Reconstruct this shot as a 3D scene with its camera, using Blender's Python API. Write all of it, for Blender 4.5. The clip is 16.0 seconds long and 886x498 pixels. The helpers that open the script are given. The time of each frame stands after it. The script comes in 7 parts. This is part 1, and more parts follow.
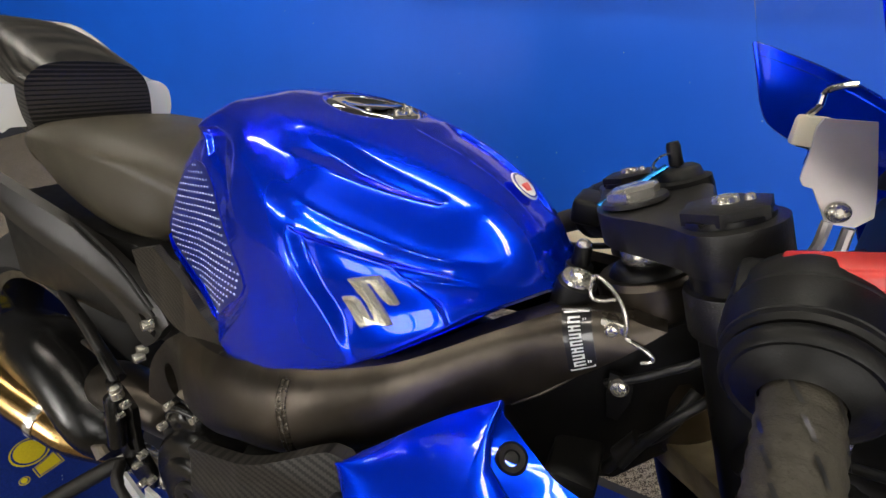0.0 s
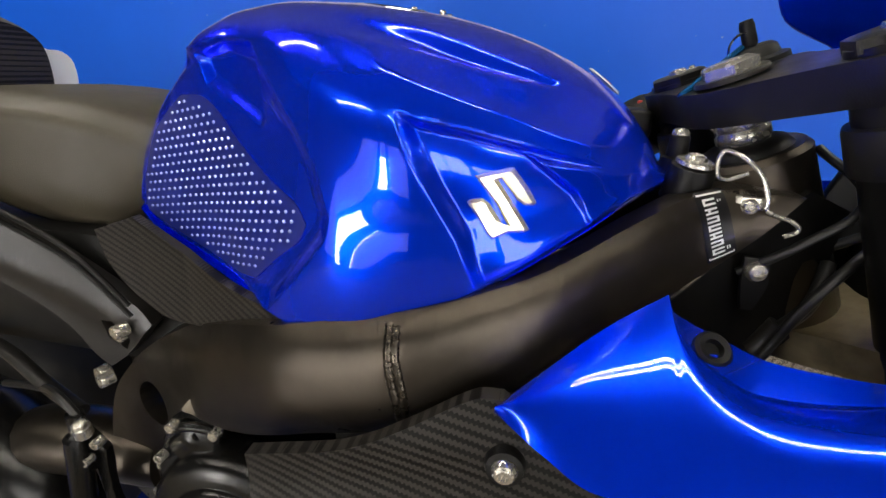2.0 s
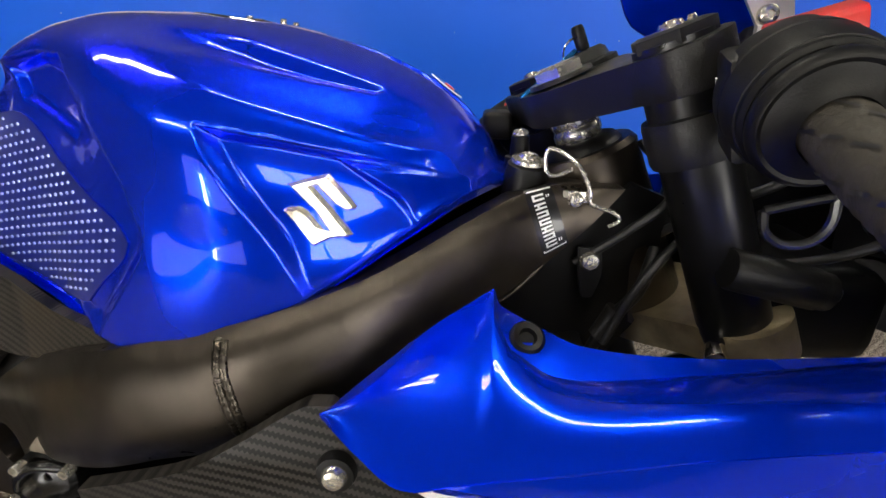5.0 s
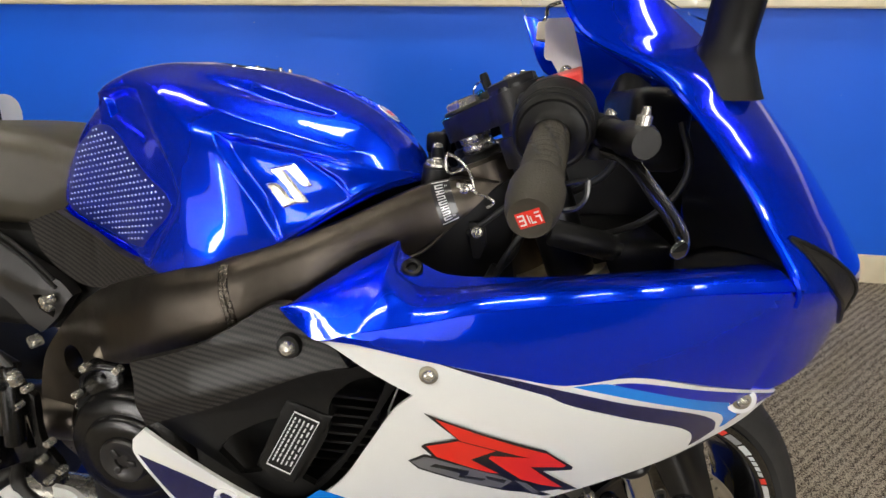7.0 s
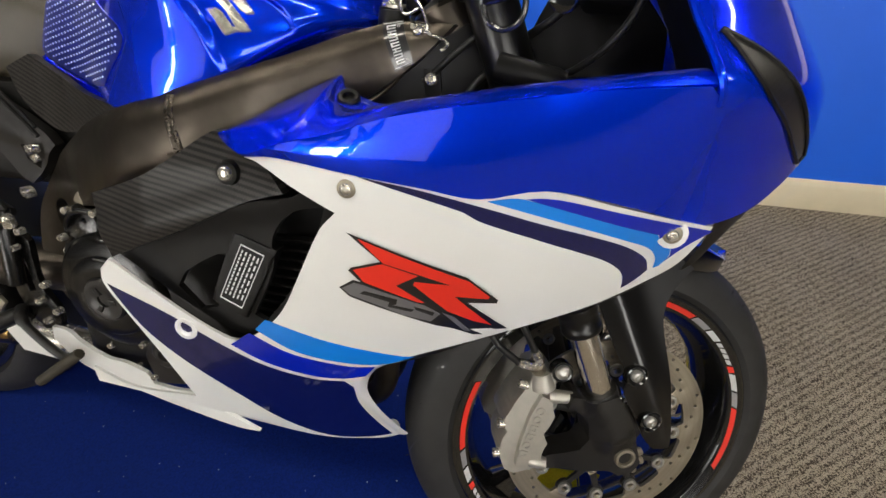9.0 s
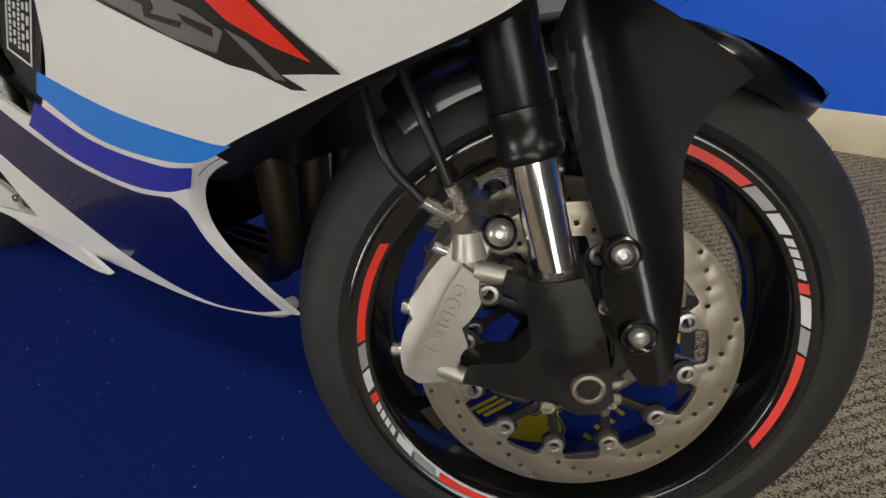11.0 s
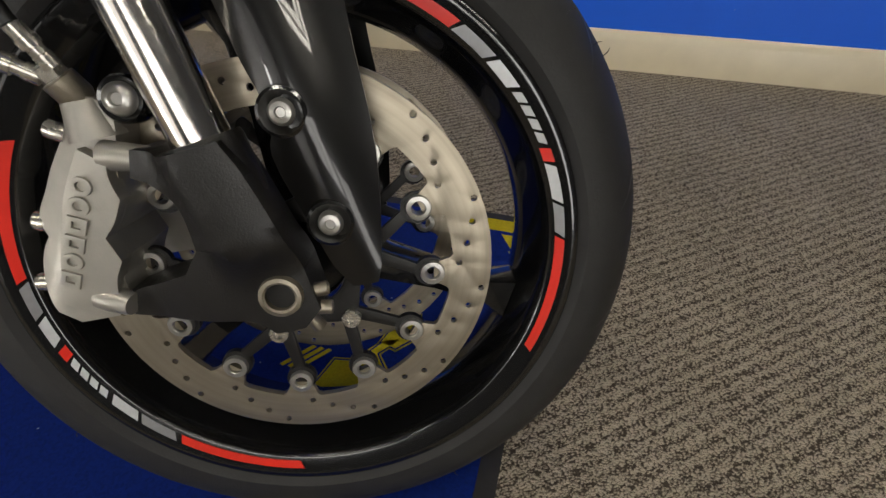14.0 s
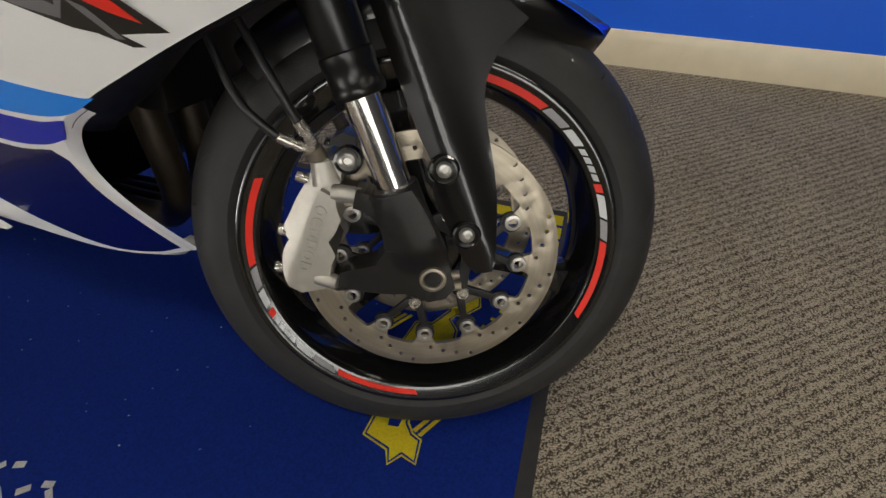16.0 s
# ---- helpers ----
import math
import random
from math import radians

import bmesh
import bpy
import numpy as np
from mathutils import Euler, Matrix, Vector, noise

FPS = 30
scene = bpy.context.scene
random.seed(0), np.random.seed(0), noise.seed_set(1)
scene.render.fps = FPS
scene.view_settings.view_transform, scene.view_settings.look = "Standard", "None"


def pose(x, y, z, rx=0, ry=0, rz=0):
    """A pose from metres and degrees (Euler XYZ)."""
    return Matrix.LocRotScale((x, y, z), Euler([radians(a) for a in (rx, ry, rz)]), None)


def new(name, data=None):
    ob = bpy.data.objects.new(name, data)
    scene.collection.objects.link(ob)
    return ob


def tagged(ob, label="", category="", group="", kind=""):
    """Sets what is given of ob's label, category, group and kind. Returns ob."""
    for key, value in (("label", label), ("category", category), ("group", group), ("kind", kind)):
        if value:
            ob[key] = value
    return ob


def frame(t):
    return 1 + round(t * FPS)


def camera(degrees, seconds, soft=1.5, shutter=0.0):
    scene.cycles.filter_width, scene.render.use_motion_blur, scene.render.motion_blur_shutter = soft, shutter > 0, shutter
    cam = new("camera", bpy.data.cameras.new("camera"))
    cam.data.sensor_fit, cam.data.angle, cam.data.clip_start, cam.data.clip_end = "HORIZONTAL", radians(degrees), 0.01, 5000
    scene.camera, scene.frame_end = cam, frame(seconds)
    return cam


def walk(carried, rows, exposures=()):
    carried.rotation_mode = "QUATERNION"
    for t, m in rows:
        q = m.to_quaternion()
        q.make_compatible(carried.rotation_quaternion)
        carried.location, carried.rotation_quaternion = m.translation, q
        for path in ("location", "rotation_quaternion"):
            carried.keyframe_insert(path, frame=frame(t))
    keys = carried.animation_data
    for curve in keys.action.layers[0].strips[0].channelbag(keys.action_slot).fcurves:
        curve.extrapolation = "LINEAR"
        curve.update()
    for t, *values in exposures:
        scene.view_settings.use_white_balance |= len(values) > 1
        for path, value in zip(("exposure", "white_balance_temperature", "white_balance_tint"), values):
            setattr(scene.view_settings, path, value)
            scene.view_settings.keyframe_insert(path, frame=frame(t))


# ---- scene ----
cam = camera(87.0, 16.0)
ROWS = [
    (0.0, -0.2769, -0.2842, 1.0914, 56.78, -0.24, 26.05),
    (0.5, -0.3088, -0.3174, 1.0696, 56.81, -0.24, 21.86),
    (1.0, -0.3782, -0.3513, 1.0446, 58.10, -0.22, 12.79),
    (1.5, -0.4165, -0.3480, 1.0160, 57.73, -0.11, 9.69),
    (2.0, -0.4361, -0.3246, 0.9860, 58.23, 0.08, 11.88),
    (2.5, -0.4426, -0.2935, 0.9646, 58.03, 0.05, 13.95),
    (3.0, -0.4194, -0.2671, 0.9841, 59.11, 0.02, 13.69),
    (3.5, -0.4051, -0.2462, 0.9945, 59.81, -0.09, 13.26),
    (4.0, -0.3825, -0.2549, 1.0042, 60.08, -0.23, 10.21),
    (4.5, -0.3563, -0.2773, 1.0008, 60.01, -0.07, 6.93),
    (5.0, -0.3536, -0.3159, 0.9868, 58.94, -0.04, 4.71),
    (5.2, -0.3582, -0.3364, 0.9878, 58.38, -0.13, 3.52),
    (7.3, -0.2165, -0.5047, 1.0232, 62.66, -0.23, 8.39),
    (7.5, -0.2103, -0.5117, 1.0229, 62.51, -0.19, 8.72),
    (8.0, -0.1890, -0.5426, 0.9993, 61.11, -0.18, 9.27),
    (8.5, -0.1685, -0.5641, 0.9695, 59.29, -0.14, 10.33),
    (9.0, -0.1208, -0.5241, 0.9205, 55.81, -0.02, 12.89),
    (9.5, -0.0571, -0.4913, 0.8676, 52.11, 0.11, 18.48),
    (9.7, -0.0140, -0.4902, 0.8399, 51.44, 0.11, 22.00),
    (11.8, 0.0656, -0.3069, 0.6142, 54.42, -0.03, 25.28),
    (12.0, 0.0839, -0.2961, 0.6203, 54.82, -0.14, 24.52),
    (12.5, 0.1166, -0.2778, 0.6188, 54.74, -0.28, 22.88),
    (13.0, 0.1534, -0.2714, 0.6024, 53.91, -0.18, 19.88),
    (13.5, 0.1865, -0.2743, 0.5781, 52.41, -0.21, 16.57),
    (14.0, 0.2039, -0.2916, 0.5491, 49.88, -0.29, 15.38),
    (14.5, 0.2124, -0.3127, 0.5343, 48.07, -0.29, 14.87),
    (15.0, 0.1979, -0.3443, 0.5424, 46.63, -0.33, 16.09),
    (15.5, 0.1870, -0.3779, 0.5755, 45.48, -0.28, 16.85),
    (16.0, 0.1512, -0.4365, 0.6965, 46.45, -0.23, 16.97),
]
walk(cam, [(t, pose(x, y, z, rx, ry, rz)) for t, x, y, z, rx, ry, rz in ROWS],
     [(0.0, -0.12), (5.2, 0.0), (7.3, -0.1), (9.7, -0.2), (11.8, -0.50), (16.0, -0.55)])

# ---------------------------------------------------------------- world and lamps
world = bpy.data.worlds.new("room_air")
scene.world = world
world.use_nodes = True
world.node_tree.nodes["Background"].inputs[0].default_value = (0.9, 0.95, 1.0, 1)
world.node_tree.nodes["Background"].inputs[1].default_value = 0.01
LAMP_POWER = 34.0
# glow strengths behind the unseen glazing, set to brighten the bike's side
DAYLIGHT, FILL_GLOW, FANLIGHT_FILL, EAST_FILL = 34.0, 1.2, 8.0, 7.0


# ---------------------------------------------------------------- materials
def mat(name, color, rough=0.5, metal=0.0, coat=0.0, coat_rough=0.03, noise=0.0, scale=60.0, bump=0.0, bump_scale=400.0,
        dark=None, rough_var=0.0, spec=0.5, tint=None):
    """A surface with a coarse tint variation (noise), a fine relief (bump) and an uneven gloss."""
    m = bpy.data.materials.new(name)
    m.use_nodes = True
    t = m.node_tree
    b = t.nodes["Principled BSDF"]
    b.inputs["Roughness"].default_value = rough
    b.inputs["Metallic"].default_value = metal
    b.inputs["Coat Weight"].default_value = coat
    b.inputs["Coat Roughness"].default_value = coat_rough
    b.inputs["Specular IOR Level"].default_value = spec
    if tint:
        b.inputs["Specular Tint"].default_value = (*tint, 1)
    co = t.nodes.new("ShaderNodeTexCoord")
    c = (*color, 1)
    d = (*(dark or [v * (1 - noise) for v in color]), 1)
    n = t.nodes.new("ShaderNodeTexNoise")
    n.inputs["Scale"].default_value = scale
    n.inputs["Detail"].default_value = 6
    t.links.new(co.outputs["Object"], n.inputs["Vector"])
    mix = t.nodes.new("ShaderNodeMix")
    mix.data_type = "RGBA"
    mix.inputs[6].default_value, mix.inputs[7].default_value = c, d
    ramp = t.nodes.new("ShaderNodeMapRange")
    ramp.inputs[1].default_value, ramp.inputs[2].default_value = 0.35, 0.7
    t.links.new(n.outputs[0], ramp.inputs[0])
    t.links.new(ramp.outputs[0], mix.inputs[0])
    t.links.new(mix.outputs[2], b.inputs["Base Color"])
    if rough_var:
        r = t.nodes.new("ShaderNodeMapRange")
        r.inputs[3].default_value, r.inputs[4].default_value = max(0.0, rough - rough_var), rough + rough_var
        t.links.new(n.outputs[0], r.inputs[0])
        t.links.new(r.outputs[0], b.inputs["Roughness"])
    if bump:
        f = t.nodes.new("ShaderNodeTexNoise")
        f.inputs["Scale"].default_value = bump_scale
        f.inputs["Detail"].default_value = 3
        t.links.new(co.outputs["Object"], f.inputs["Vector"])
        p = t.nodes.new("ShaderNodeBump")
        p.inputs["Strength"].default_value = bump
        p.inputs["Distance"].default_value = 0.001
        t.links.new(f.outputs[0], p.inputs["Height"])
        t.links.new(p.outputs[0], b.inputs["Normal"])
    return m


def math_node(t, op, a, b=None):
    n = t.nodes.new("ShaderNodeMath")
    n.operation = op
    for i, v in enumerate((a, b)):
        if v is None:
            continue
        if isinstance(v, (int, float)):
            n.inputs[i].default_value = v
        else:
            t.links.new(v, n.inputs[i])
    return n.outputs[0]


def twill(name, light, deep, pitch, rough=0.35, turn=35.0):
    """A woven carbon film: two-over-two twill in the side plane."""
    m = mat(name, light, rough, 0.0, coat=0.06, coat_rough=0.35, spec=0.2)
    t = m.node_tree
    b = t.nodes["Principled BSDF"]
    co = t.nodes.new("ShaderNodeTexCoord")
    mp = t.nodes.new("ShaderNodeMapping")
    mp.inputs["Rotation"].default_value = (0, radians(turn), 0)
    t.links.new(co.outputs["Object"], mp.inputs["Vector"])
    sx = t.nodes.new("ShaderNodeSeparateXYZ")
    t.links.new(mp.outputs[0], sx.inputs[0])
    u = math_node(t, "FLOOR", math_node(t, "DIVIDE", sx.outputs[0], pitch))
    w = math_node(t, "FLOOR", math_node(t, "DIVIDE", sx.outputs[2], pitch))
    s = math_node(t, "FLOORED_MODULO", math_node(t, "ADD", u, w), 4.0)
    k = math_node(t, "LESS_THAN", s, 2.0)
    mix = t.nodes.new("ShaderNodeMix")
    mix.data_type = "RGBA"
    mix.inputs[6].default_value, mix.inputs[7].default_value = (*deep, 1), (*light, 1)
    t.links.new(k, mix.inputs[0])
    t.links.new(mix.outputs[2], b.inputs["Base Color"])
    p = t.nodes.new("ShaderNodeBump")
    p.inputs["Strength"].default_value, p.inputs["Distance"].default_value = 0.5, 0.0006
    t.links.new(k, p.inputs["Height"])
    t.links.new(p.outputs[0], b.inputs["Normal"])
    return m


BLUE = mat("metallic_blue_paint", (0.0, 0.038, 0.93), 0.23, 0.70, 1.0, 0.004, 0.05, 9, spec=0.1, tint=(0.02, 0.06, 1.0))
BLUE.node_tree.nodes["Principled BSDF"].inputs["Coat IOR"].default_value = 1.45
STAY = mat("bare_sheet_alloy", (0.62, 0.57, 0.55), 0.42, 0.75, noise=0.15, scale=30, bump=0.1, bump_scale=600, rough_var=0.08)
WHITE = mat("pearl_white_paint", (0.80, 0.80, 0.78), 0.3, 0.0, 1.0, 0.04, 0.03, 12)
NAVY = mat("navy_decal", (0.002, 0.004, 0.070), 0.25, 0.0, 1.0, 0.04)
SKY = mat("light_blue_decal", (0.004, 0.22, 0.80), 0.25, 0.0, 1.0, 0.04)
MIDBLUE = mat("royal_blue_decal", (0.0, 0.012, 0.42), 0.25, 0.0, 1.0, 0.04)
DECAL_WHITE = mat("white_decal", (0.82, 0.82, 0.82), 0.3, 0.0, 1.0, 0.04)
RED = mat("red_decal", (0.75, 0.025, 0.012), 0.3, 0.0, 0.8, 0.05)
DECAL_BLACK = mat("black_decal", (0.008, 0.008, 0.009), 0.3, 0.0, 0.8, 0.05)
DECAL_GREY = mat("grey_decal", (0.16, 0.16, 0.17), 0.3, 0.2, 0.8, 0.05)
FRAME = mat("satin_black_aluminium", (0.085, 0.072, 0.058), 0.30, 0.90, 0.0, noise=0.25, scale=35, bump=0.22, bump_scale=1500, rough_var=0.06)
BLACK = mat("matt_black_plastic", (0.0045, 0.0043, 0.0041), 0.46, spec=0.3, noise=0.3, scale=40, bump=0.15, bump_scale=900, rough_var=0.1)
FENDER = mat("gloss_black_mudguard", (0.0050, 0.0046, 0.0043), 0.32, 0.0, 0.6, 0.04, noise=0.3, scale=25, spec=0.3, rough_var=0.05)
FORKBLACK = mat("satin_black_anodising", (0.006, 0.0058, 0.0056), 0.30, spec=0.45, noise=0.3, scale=40, rough_var=0.06)
YOKE = mat("tarnished_cast_alloy", (0.40, 0.325, 0.20), 0.42, 0.7, noise=0.45, scale=40, bump=0.3, bump_scale=500, rough_var=0.12)
PIPE = mat("dark_header_steel", (0.045, 0.034, 0.022), 0.5, 0.6, noise=0.5, scale=25, rough_var=0.1)
BOLT = mat("satin_stainless", (0.46, 0.45, 0.42), 0.34, 0.85, noise=0.15, scale=200, rough_var=0.06)
GUARD = mat("dark_steel_wire", (0.10, 0.10, 0.10), 0.25, 0.9)
GLOSS = mat("gloss_black_plastic", (0.006, 0.006, 0.006), 0.18, 0.0, 1.0, 0.03, noise=0.2, scale=30)
CAST = mat("black_cast_metal", (0.013, 0.012, 0.011), 0.40, 0.2, noise=0.3, scale=50, bump=0.3, bump_scale=700, rough_var=0.08)
RUBBER = mat("tyre_rubber", (0.017, 0.0163, 0.0158), 0.62, noise=0.3, scale=25, bump=0.25, bump_scale=500, rough_var=0.1)
ENGBLACK = mat("semi_gloss_engine_paint", (0.0055, 0.0052, 0.0050), 0.24, noise=0.3, scale=40, bump=0.2, bump_scale=500, rough_var=0.05, spec=0.4)
GRIPRUB = mat("grip_rubber", (0.040, 0.034, 0.023), 0.7, noise=0.2, scale=60, bump=0.4, bump_scale=600)
VINYL = mat("black_vinyl", (0.056, 0.047, 0.031), 0.40, noise=0.2, scale=18, bump=0.35, bump_scale=900, rough_var=0.06)
GREYCOVER = mat("dark_grey_plastic", (0.012, 0.0106, 0.0095), 0.38, noise=0.2, scale=20, bump=0.1, bump_scale=900)
CHROME = mat("chrome", (0.86, 0.84, 0.80), 0.06, 1.0, noise=0.05, scale=20)
FORKCHROME = mat("hard_chrome", (0.84, 0.81, 0.76), 0.16, 1.0, noise=0.08, scale=20, rough_var=0.03)
STEEL = mat("zinc_steel", (0.60, 0.57, 0.51), 0.26, 0.8, noise=0.12, scale=90, rough_var=0.08)
DISC = mat("brushed_disc_steel", (0.37, 0.325, 0.25), 0.36, 0.75, noise=0.28, scale=30, bump=0.08, bump_scale=260, rough_var=0.08)
DISC_TREE = DISC.node_tree
ring_v = DISC_TREE.nodes.new("ShaderNodeVectorMath")
ring_v.operation = "LENGTH"
ring_c = DISC_TREE.nodes.new("ShaderNodeCombineXYZ")
for node in list(DISC_TREE.nodes):
    if node.type == "TEX_COORD":
        DISC_TREE.links.new(node.outputs["Object"], ring_v.inputs[0])
DISC_TREE.links.new(math_node(DISC_TREE, "MULTIPLY", ring_v.outputs["Value"], 7.0), ring_c.inputs[0])
for node in list(DISC_TREE.nodes):
    if node.type == "TEX_NOISE":
        DISC_TREE.links.new(ring_c.outputs[0], node.inputs["Vector"])
CALIPER = mat("silver_caliper_paint", (0.47, 0.45, 0.40), 0.42, 0.70, noise=0.12, scale=60, bump=0.12, bump_scale=700)
ALU = mat("raw_aluminium", (0.36, 0.32, 0.25), 0.42, 0.8, noise=0.4, scale=50, bump=0.3, bump_scale=500, rough_var=0.12)
EMBLEM = mat("gold_tinted_chrome", (0.90, 0.86, 0.72), 0.22, 0.75, noise=0.05, scale=40)
GOLD = mat("heat_tinted_titanium", (0.52, 0.33, 0.13), 0.2, 1.0, noise=0.5, scale=14, rough_var=0.08)
TWILL = twill("carbon_twill_film", (0.034, 0.031, 0.028), (0.006, 0.0056, 0.0052), 0.0025)
TWILL_FINE = twill("fine_carbon_twill", (0.040, 0.036, 0.032), (0.008, 0.0075, 0.007), 0.0022, 0.3, 20)
REDPLASTIC = mat("red_plastic", (0.62, 0.020, 0.012), 0.38, 0.0, 0.3, 0.2)
SILVER_TAPE = mat("reflective_white_tape", (0.62, 0.63, 0.64), 0.35, 0.2, 0.4, 0.1, noise=0.1, scale=200)
GREY_TAPE = mat("reflective_grey_tape", (0.30, 0.30, 0.31), 0.35, 0.3, 0.4, 0.1, noise=0.1, scale=200)
LEAD = mat("black_hose", (0.012, 0.012, 0.012), 0.4, noise=0.2, scale=90)
BLUEWIRE = mat("blue_anodised", (0.01, 0.16, 0.45), 0.25, 0.8)
WALLBLUE = mat("blue_wall_paint", (0.0, 0.118, 0.80), 0.5, noise=0.06, scale=3, bump=0.08, bump_scale=260, rough_var=0.06)
CREAM = mat("cream_wall_paint", (0.66, 0.60, 0.47), 0.55, noise=0.05, scale=4, bump=0.06, bump_scale=220)
SKIRT = mat("cream_gloss_paint", (0.66, 0.58, 0.42), 0.3, noise=0.08, scale=14, rough_var=0.06)
# unseen ceiling and walls kept dark so the glossy paint reflects little of them
CEIL = mat("grey_ceiling_board", (0.045, 0.045, 0.047), 0.8, noise=0.08, scale=9, bump=0.2, bump_scale=140)
PLAIN = mat("dark_grey_wall_paint", (0.040, 0.042, 0.050), 0.6, noise=0.06, scale=4, bump=0.06, bump_scale=220)
MATBLUE = mat("blue_mat_pile", (0.003, 0.019, 0.178), 0.85, noise=0.35, scale=260, bump=0.8, bump_scale=900, spec=0.15)
MATEDGE = mat("black_rubber_edge", (0.020, 0.018, 0.017), 0.7, noise=0.2, scale=60, bump=0.3, bump_scale=500)
MATYELLOW = mat("yellow_mat_print", (0.55, 0.44, 0.015), 0.85, noise=0.2, scale=260, bump=0.6, bump_scale=900, spec=0.15)
MATWHITE = mat("white_mat_print", (0.50, 0.50, 0.47), 0.85, noise=0.25, scale=260, bump=0.6, bump_scale=900, spec=0.15)


def carpet_material():
    """Looped carpet: short loops of uneven yarn tone, the shade between loops and rows put into the colour."""
    m = mat("ribbed_loop_carpet", (0.30, 0.27, 0.22), 0.95, spec=0.1)
    t = m.node_tree
    b = t.nodes["Principled BSDF"]
    co = t.nodes.new("ShaderNodeTexCoord")
    mp = t.nodes.new("ShaderNodeMapping")
    mp.inputs["Rotation"].default_value = (0, 0, radians(-CARPET_TURN))
    t.links.new(co.outputs["Object"], mp.inputs["Vector"])
    wob = t.nodes.new("ShaderNodeTexNoise")
    wob.inputs["Scale"].default_value, wob.inputs["Detail"].default_value = 130, 1
    t.links.new(mp.outputs[0], wob.inputs["Vector"])
    sx = t.nodes.new("ShaderNodeSeparateXYZ")
    t.links.new(mp.outputs[0], sx.inputs[0])
    shift = math_node(t, "MULTIPLY", math_node(t, "SUBTRACT", wob.outputs[0], 0.5), 5.0)
    row = math_node(t, "SINE", math_node(t, "ADD", math_node(t, "MULTIPLY", sx.outputs[1], 2 * math.pi / CARPET_PITCH), shift))
    st = t.nodes.new("ShaderNodeMapping")
    st.inputs["Scale"].default_value = (1.0, 1.5, 1.0)
    t.links.new(mp.outputs[0], st.inputs["Vector"])
    warp = t.nodes.new("ShaderNodeTexNoise")
    warp.inputs["Scale"].default_value, warp.inputs["Detail"].default_value = 90, 2
    t.links.new(st.outputs[0], warp.inputs["Vector"])
    bend = t.nodes.new("ShaderNodeVectorMath")
    bend.operation = "MULTIPLY_ADD"
    bend.inputs[1].default_value = (0.010, 0.010, 0.0)
    t.links.new(warp.outputs["Color"], bend.inputs[0])
    t.links.new(st.outputs[0], bend.inputs[2])
    v = t.nodes.new("ShaderNodeTexVoronoi")
    v.inputs["Scale"].default_value = 290
    t.links.new(bend.outputs[0], v.inputs["Vector"])
    shade = t.nodes.new("ShaderNodeSeparateXYZ")
    t.links.new(v.outputs["Color"], shade.inputs[0])
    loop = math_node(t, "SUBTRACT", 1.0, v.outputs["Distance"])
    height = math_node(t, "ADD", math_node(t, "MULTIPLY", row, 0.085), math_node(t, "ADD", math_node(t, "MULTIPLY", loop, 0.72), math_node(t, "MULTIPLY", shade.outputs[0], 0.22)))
    big = t.nodes.new("ShaderNodeTexNoise")
    big.inputs["Scale"].default_value, big.inputs["Detail"].default_value = 5, 4
    t.links.new(co.outputs["Object"], big.inputs["Vector"])
    # low pile between loops and rows is coloured darker, as its shade
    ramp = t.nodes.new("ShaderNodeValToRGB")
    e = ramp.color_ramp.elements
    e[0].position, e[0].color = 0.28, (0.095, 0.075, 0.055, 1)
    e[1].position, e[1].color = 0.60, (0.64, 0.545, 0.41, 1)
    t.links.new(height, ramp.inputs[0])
    mix = t.nodes.new("ShaderNodeMix")
    mix.data_type, mix.blend_type = "RGBA", "MULTIPLY"
    mix.inputs[0].default_value = 0.35
    t.links.new(ramp.outputs[0], mix.inputs[6])
    t.links.new(big.outputs[0], mix.inputs[7])
    t.links.new(mix.outputs[2], b.inputs["Base Color"])
    p = t.nodes.new("ShaderNodeBump")
    p.inputs["Strength"].default_value, p.inputs["Distance"].default_value = 1.0, 0.006
    t.links.new(height, p.inputs["Height"])
    t.links.new(p.outputs[0], b.inputs["Normal"])
    return m


CARPET_TURN, CARPET_PITCH = 39.0, 0.0185
CARPET = carpet_material()


def glow_material(name, color, power):
    m = bpy.data.materials.new(name)
    m.use_nodes = True
    b = m.node_tree.nodes["Principled BSDF"]
    b.inputs["Base Color"].default_value = (0.8, 0.8, 0.8, 1)
    b.inputs["Emission Color"].default_value = (*color, 1)
    b.inputs["Emission Strength"].default_value = power
    return m


TUBE = glow_material("lit_diffuser", (1.0, 0.94, 0.81), LAMP_POWER)


def clear_material(name, color, rough=0.02):
    m = bpy.data.materials.new(name)
    m.use_nodes = True
    b = m.node_tree.nodes["Principled BSDF"]
    b.inputs["Base Color"].default_value = (*color, 1)
    b.inputs["Roughness"].default_value = rough
    b.inputs["Transmission Weight"].default_value = 1.0
    b.inputs["IOR"].default_value = 1.2
    return m


SCREEN = clear_material("clear_polycarbonate", (0.86, 0.90, 0.95))
PAD = mat("grip_film_over_blue", (0.012, 0.022, 0.24), 0.30, 0.0, 0.5, 0.2, noise=0.25, scale=40)
STUD = mat("clear_stud", (0.26, 0.30, 0.60), 0.10, 0.0, 1.0, 0.03)
LENS = mat("smoked_lens", (0.010, 0.008, 0.018), 0.12, 0.0, 1.0, 0.02)


# ---------------------------------------------------------------- mesh tools
def finish(bm, angle=38.0):
    bmesh.ops.recalc_face_normals(bm, faces=bm.faces)
    for f in bm.faces:
        f.smooth = True
    lim = radians(angle)
    for e in bm.edges:
        e.smooth = len(e.link_faces) == 2 and e.calc_face_angle(0.0) < lim
    return bm


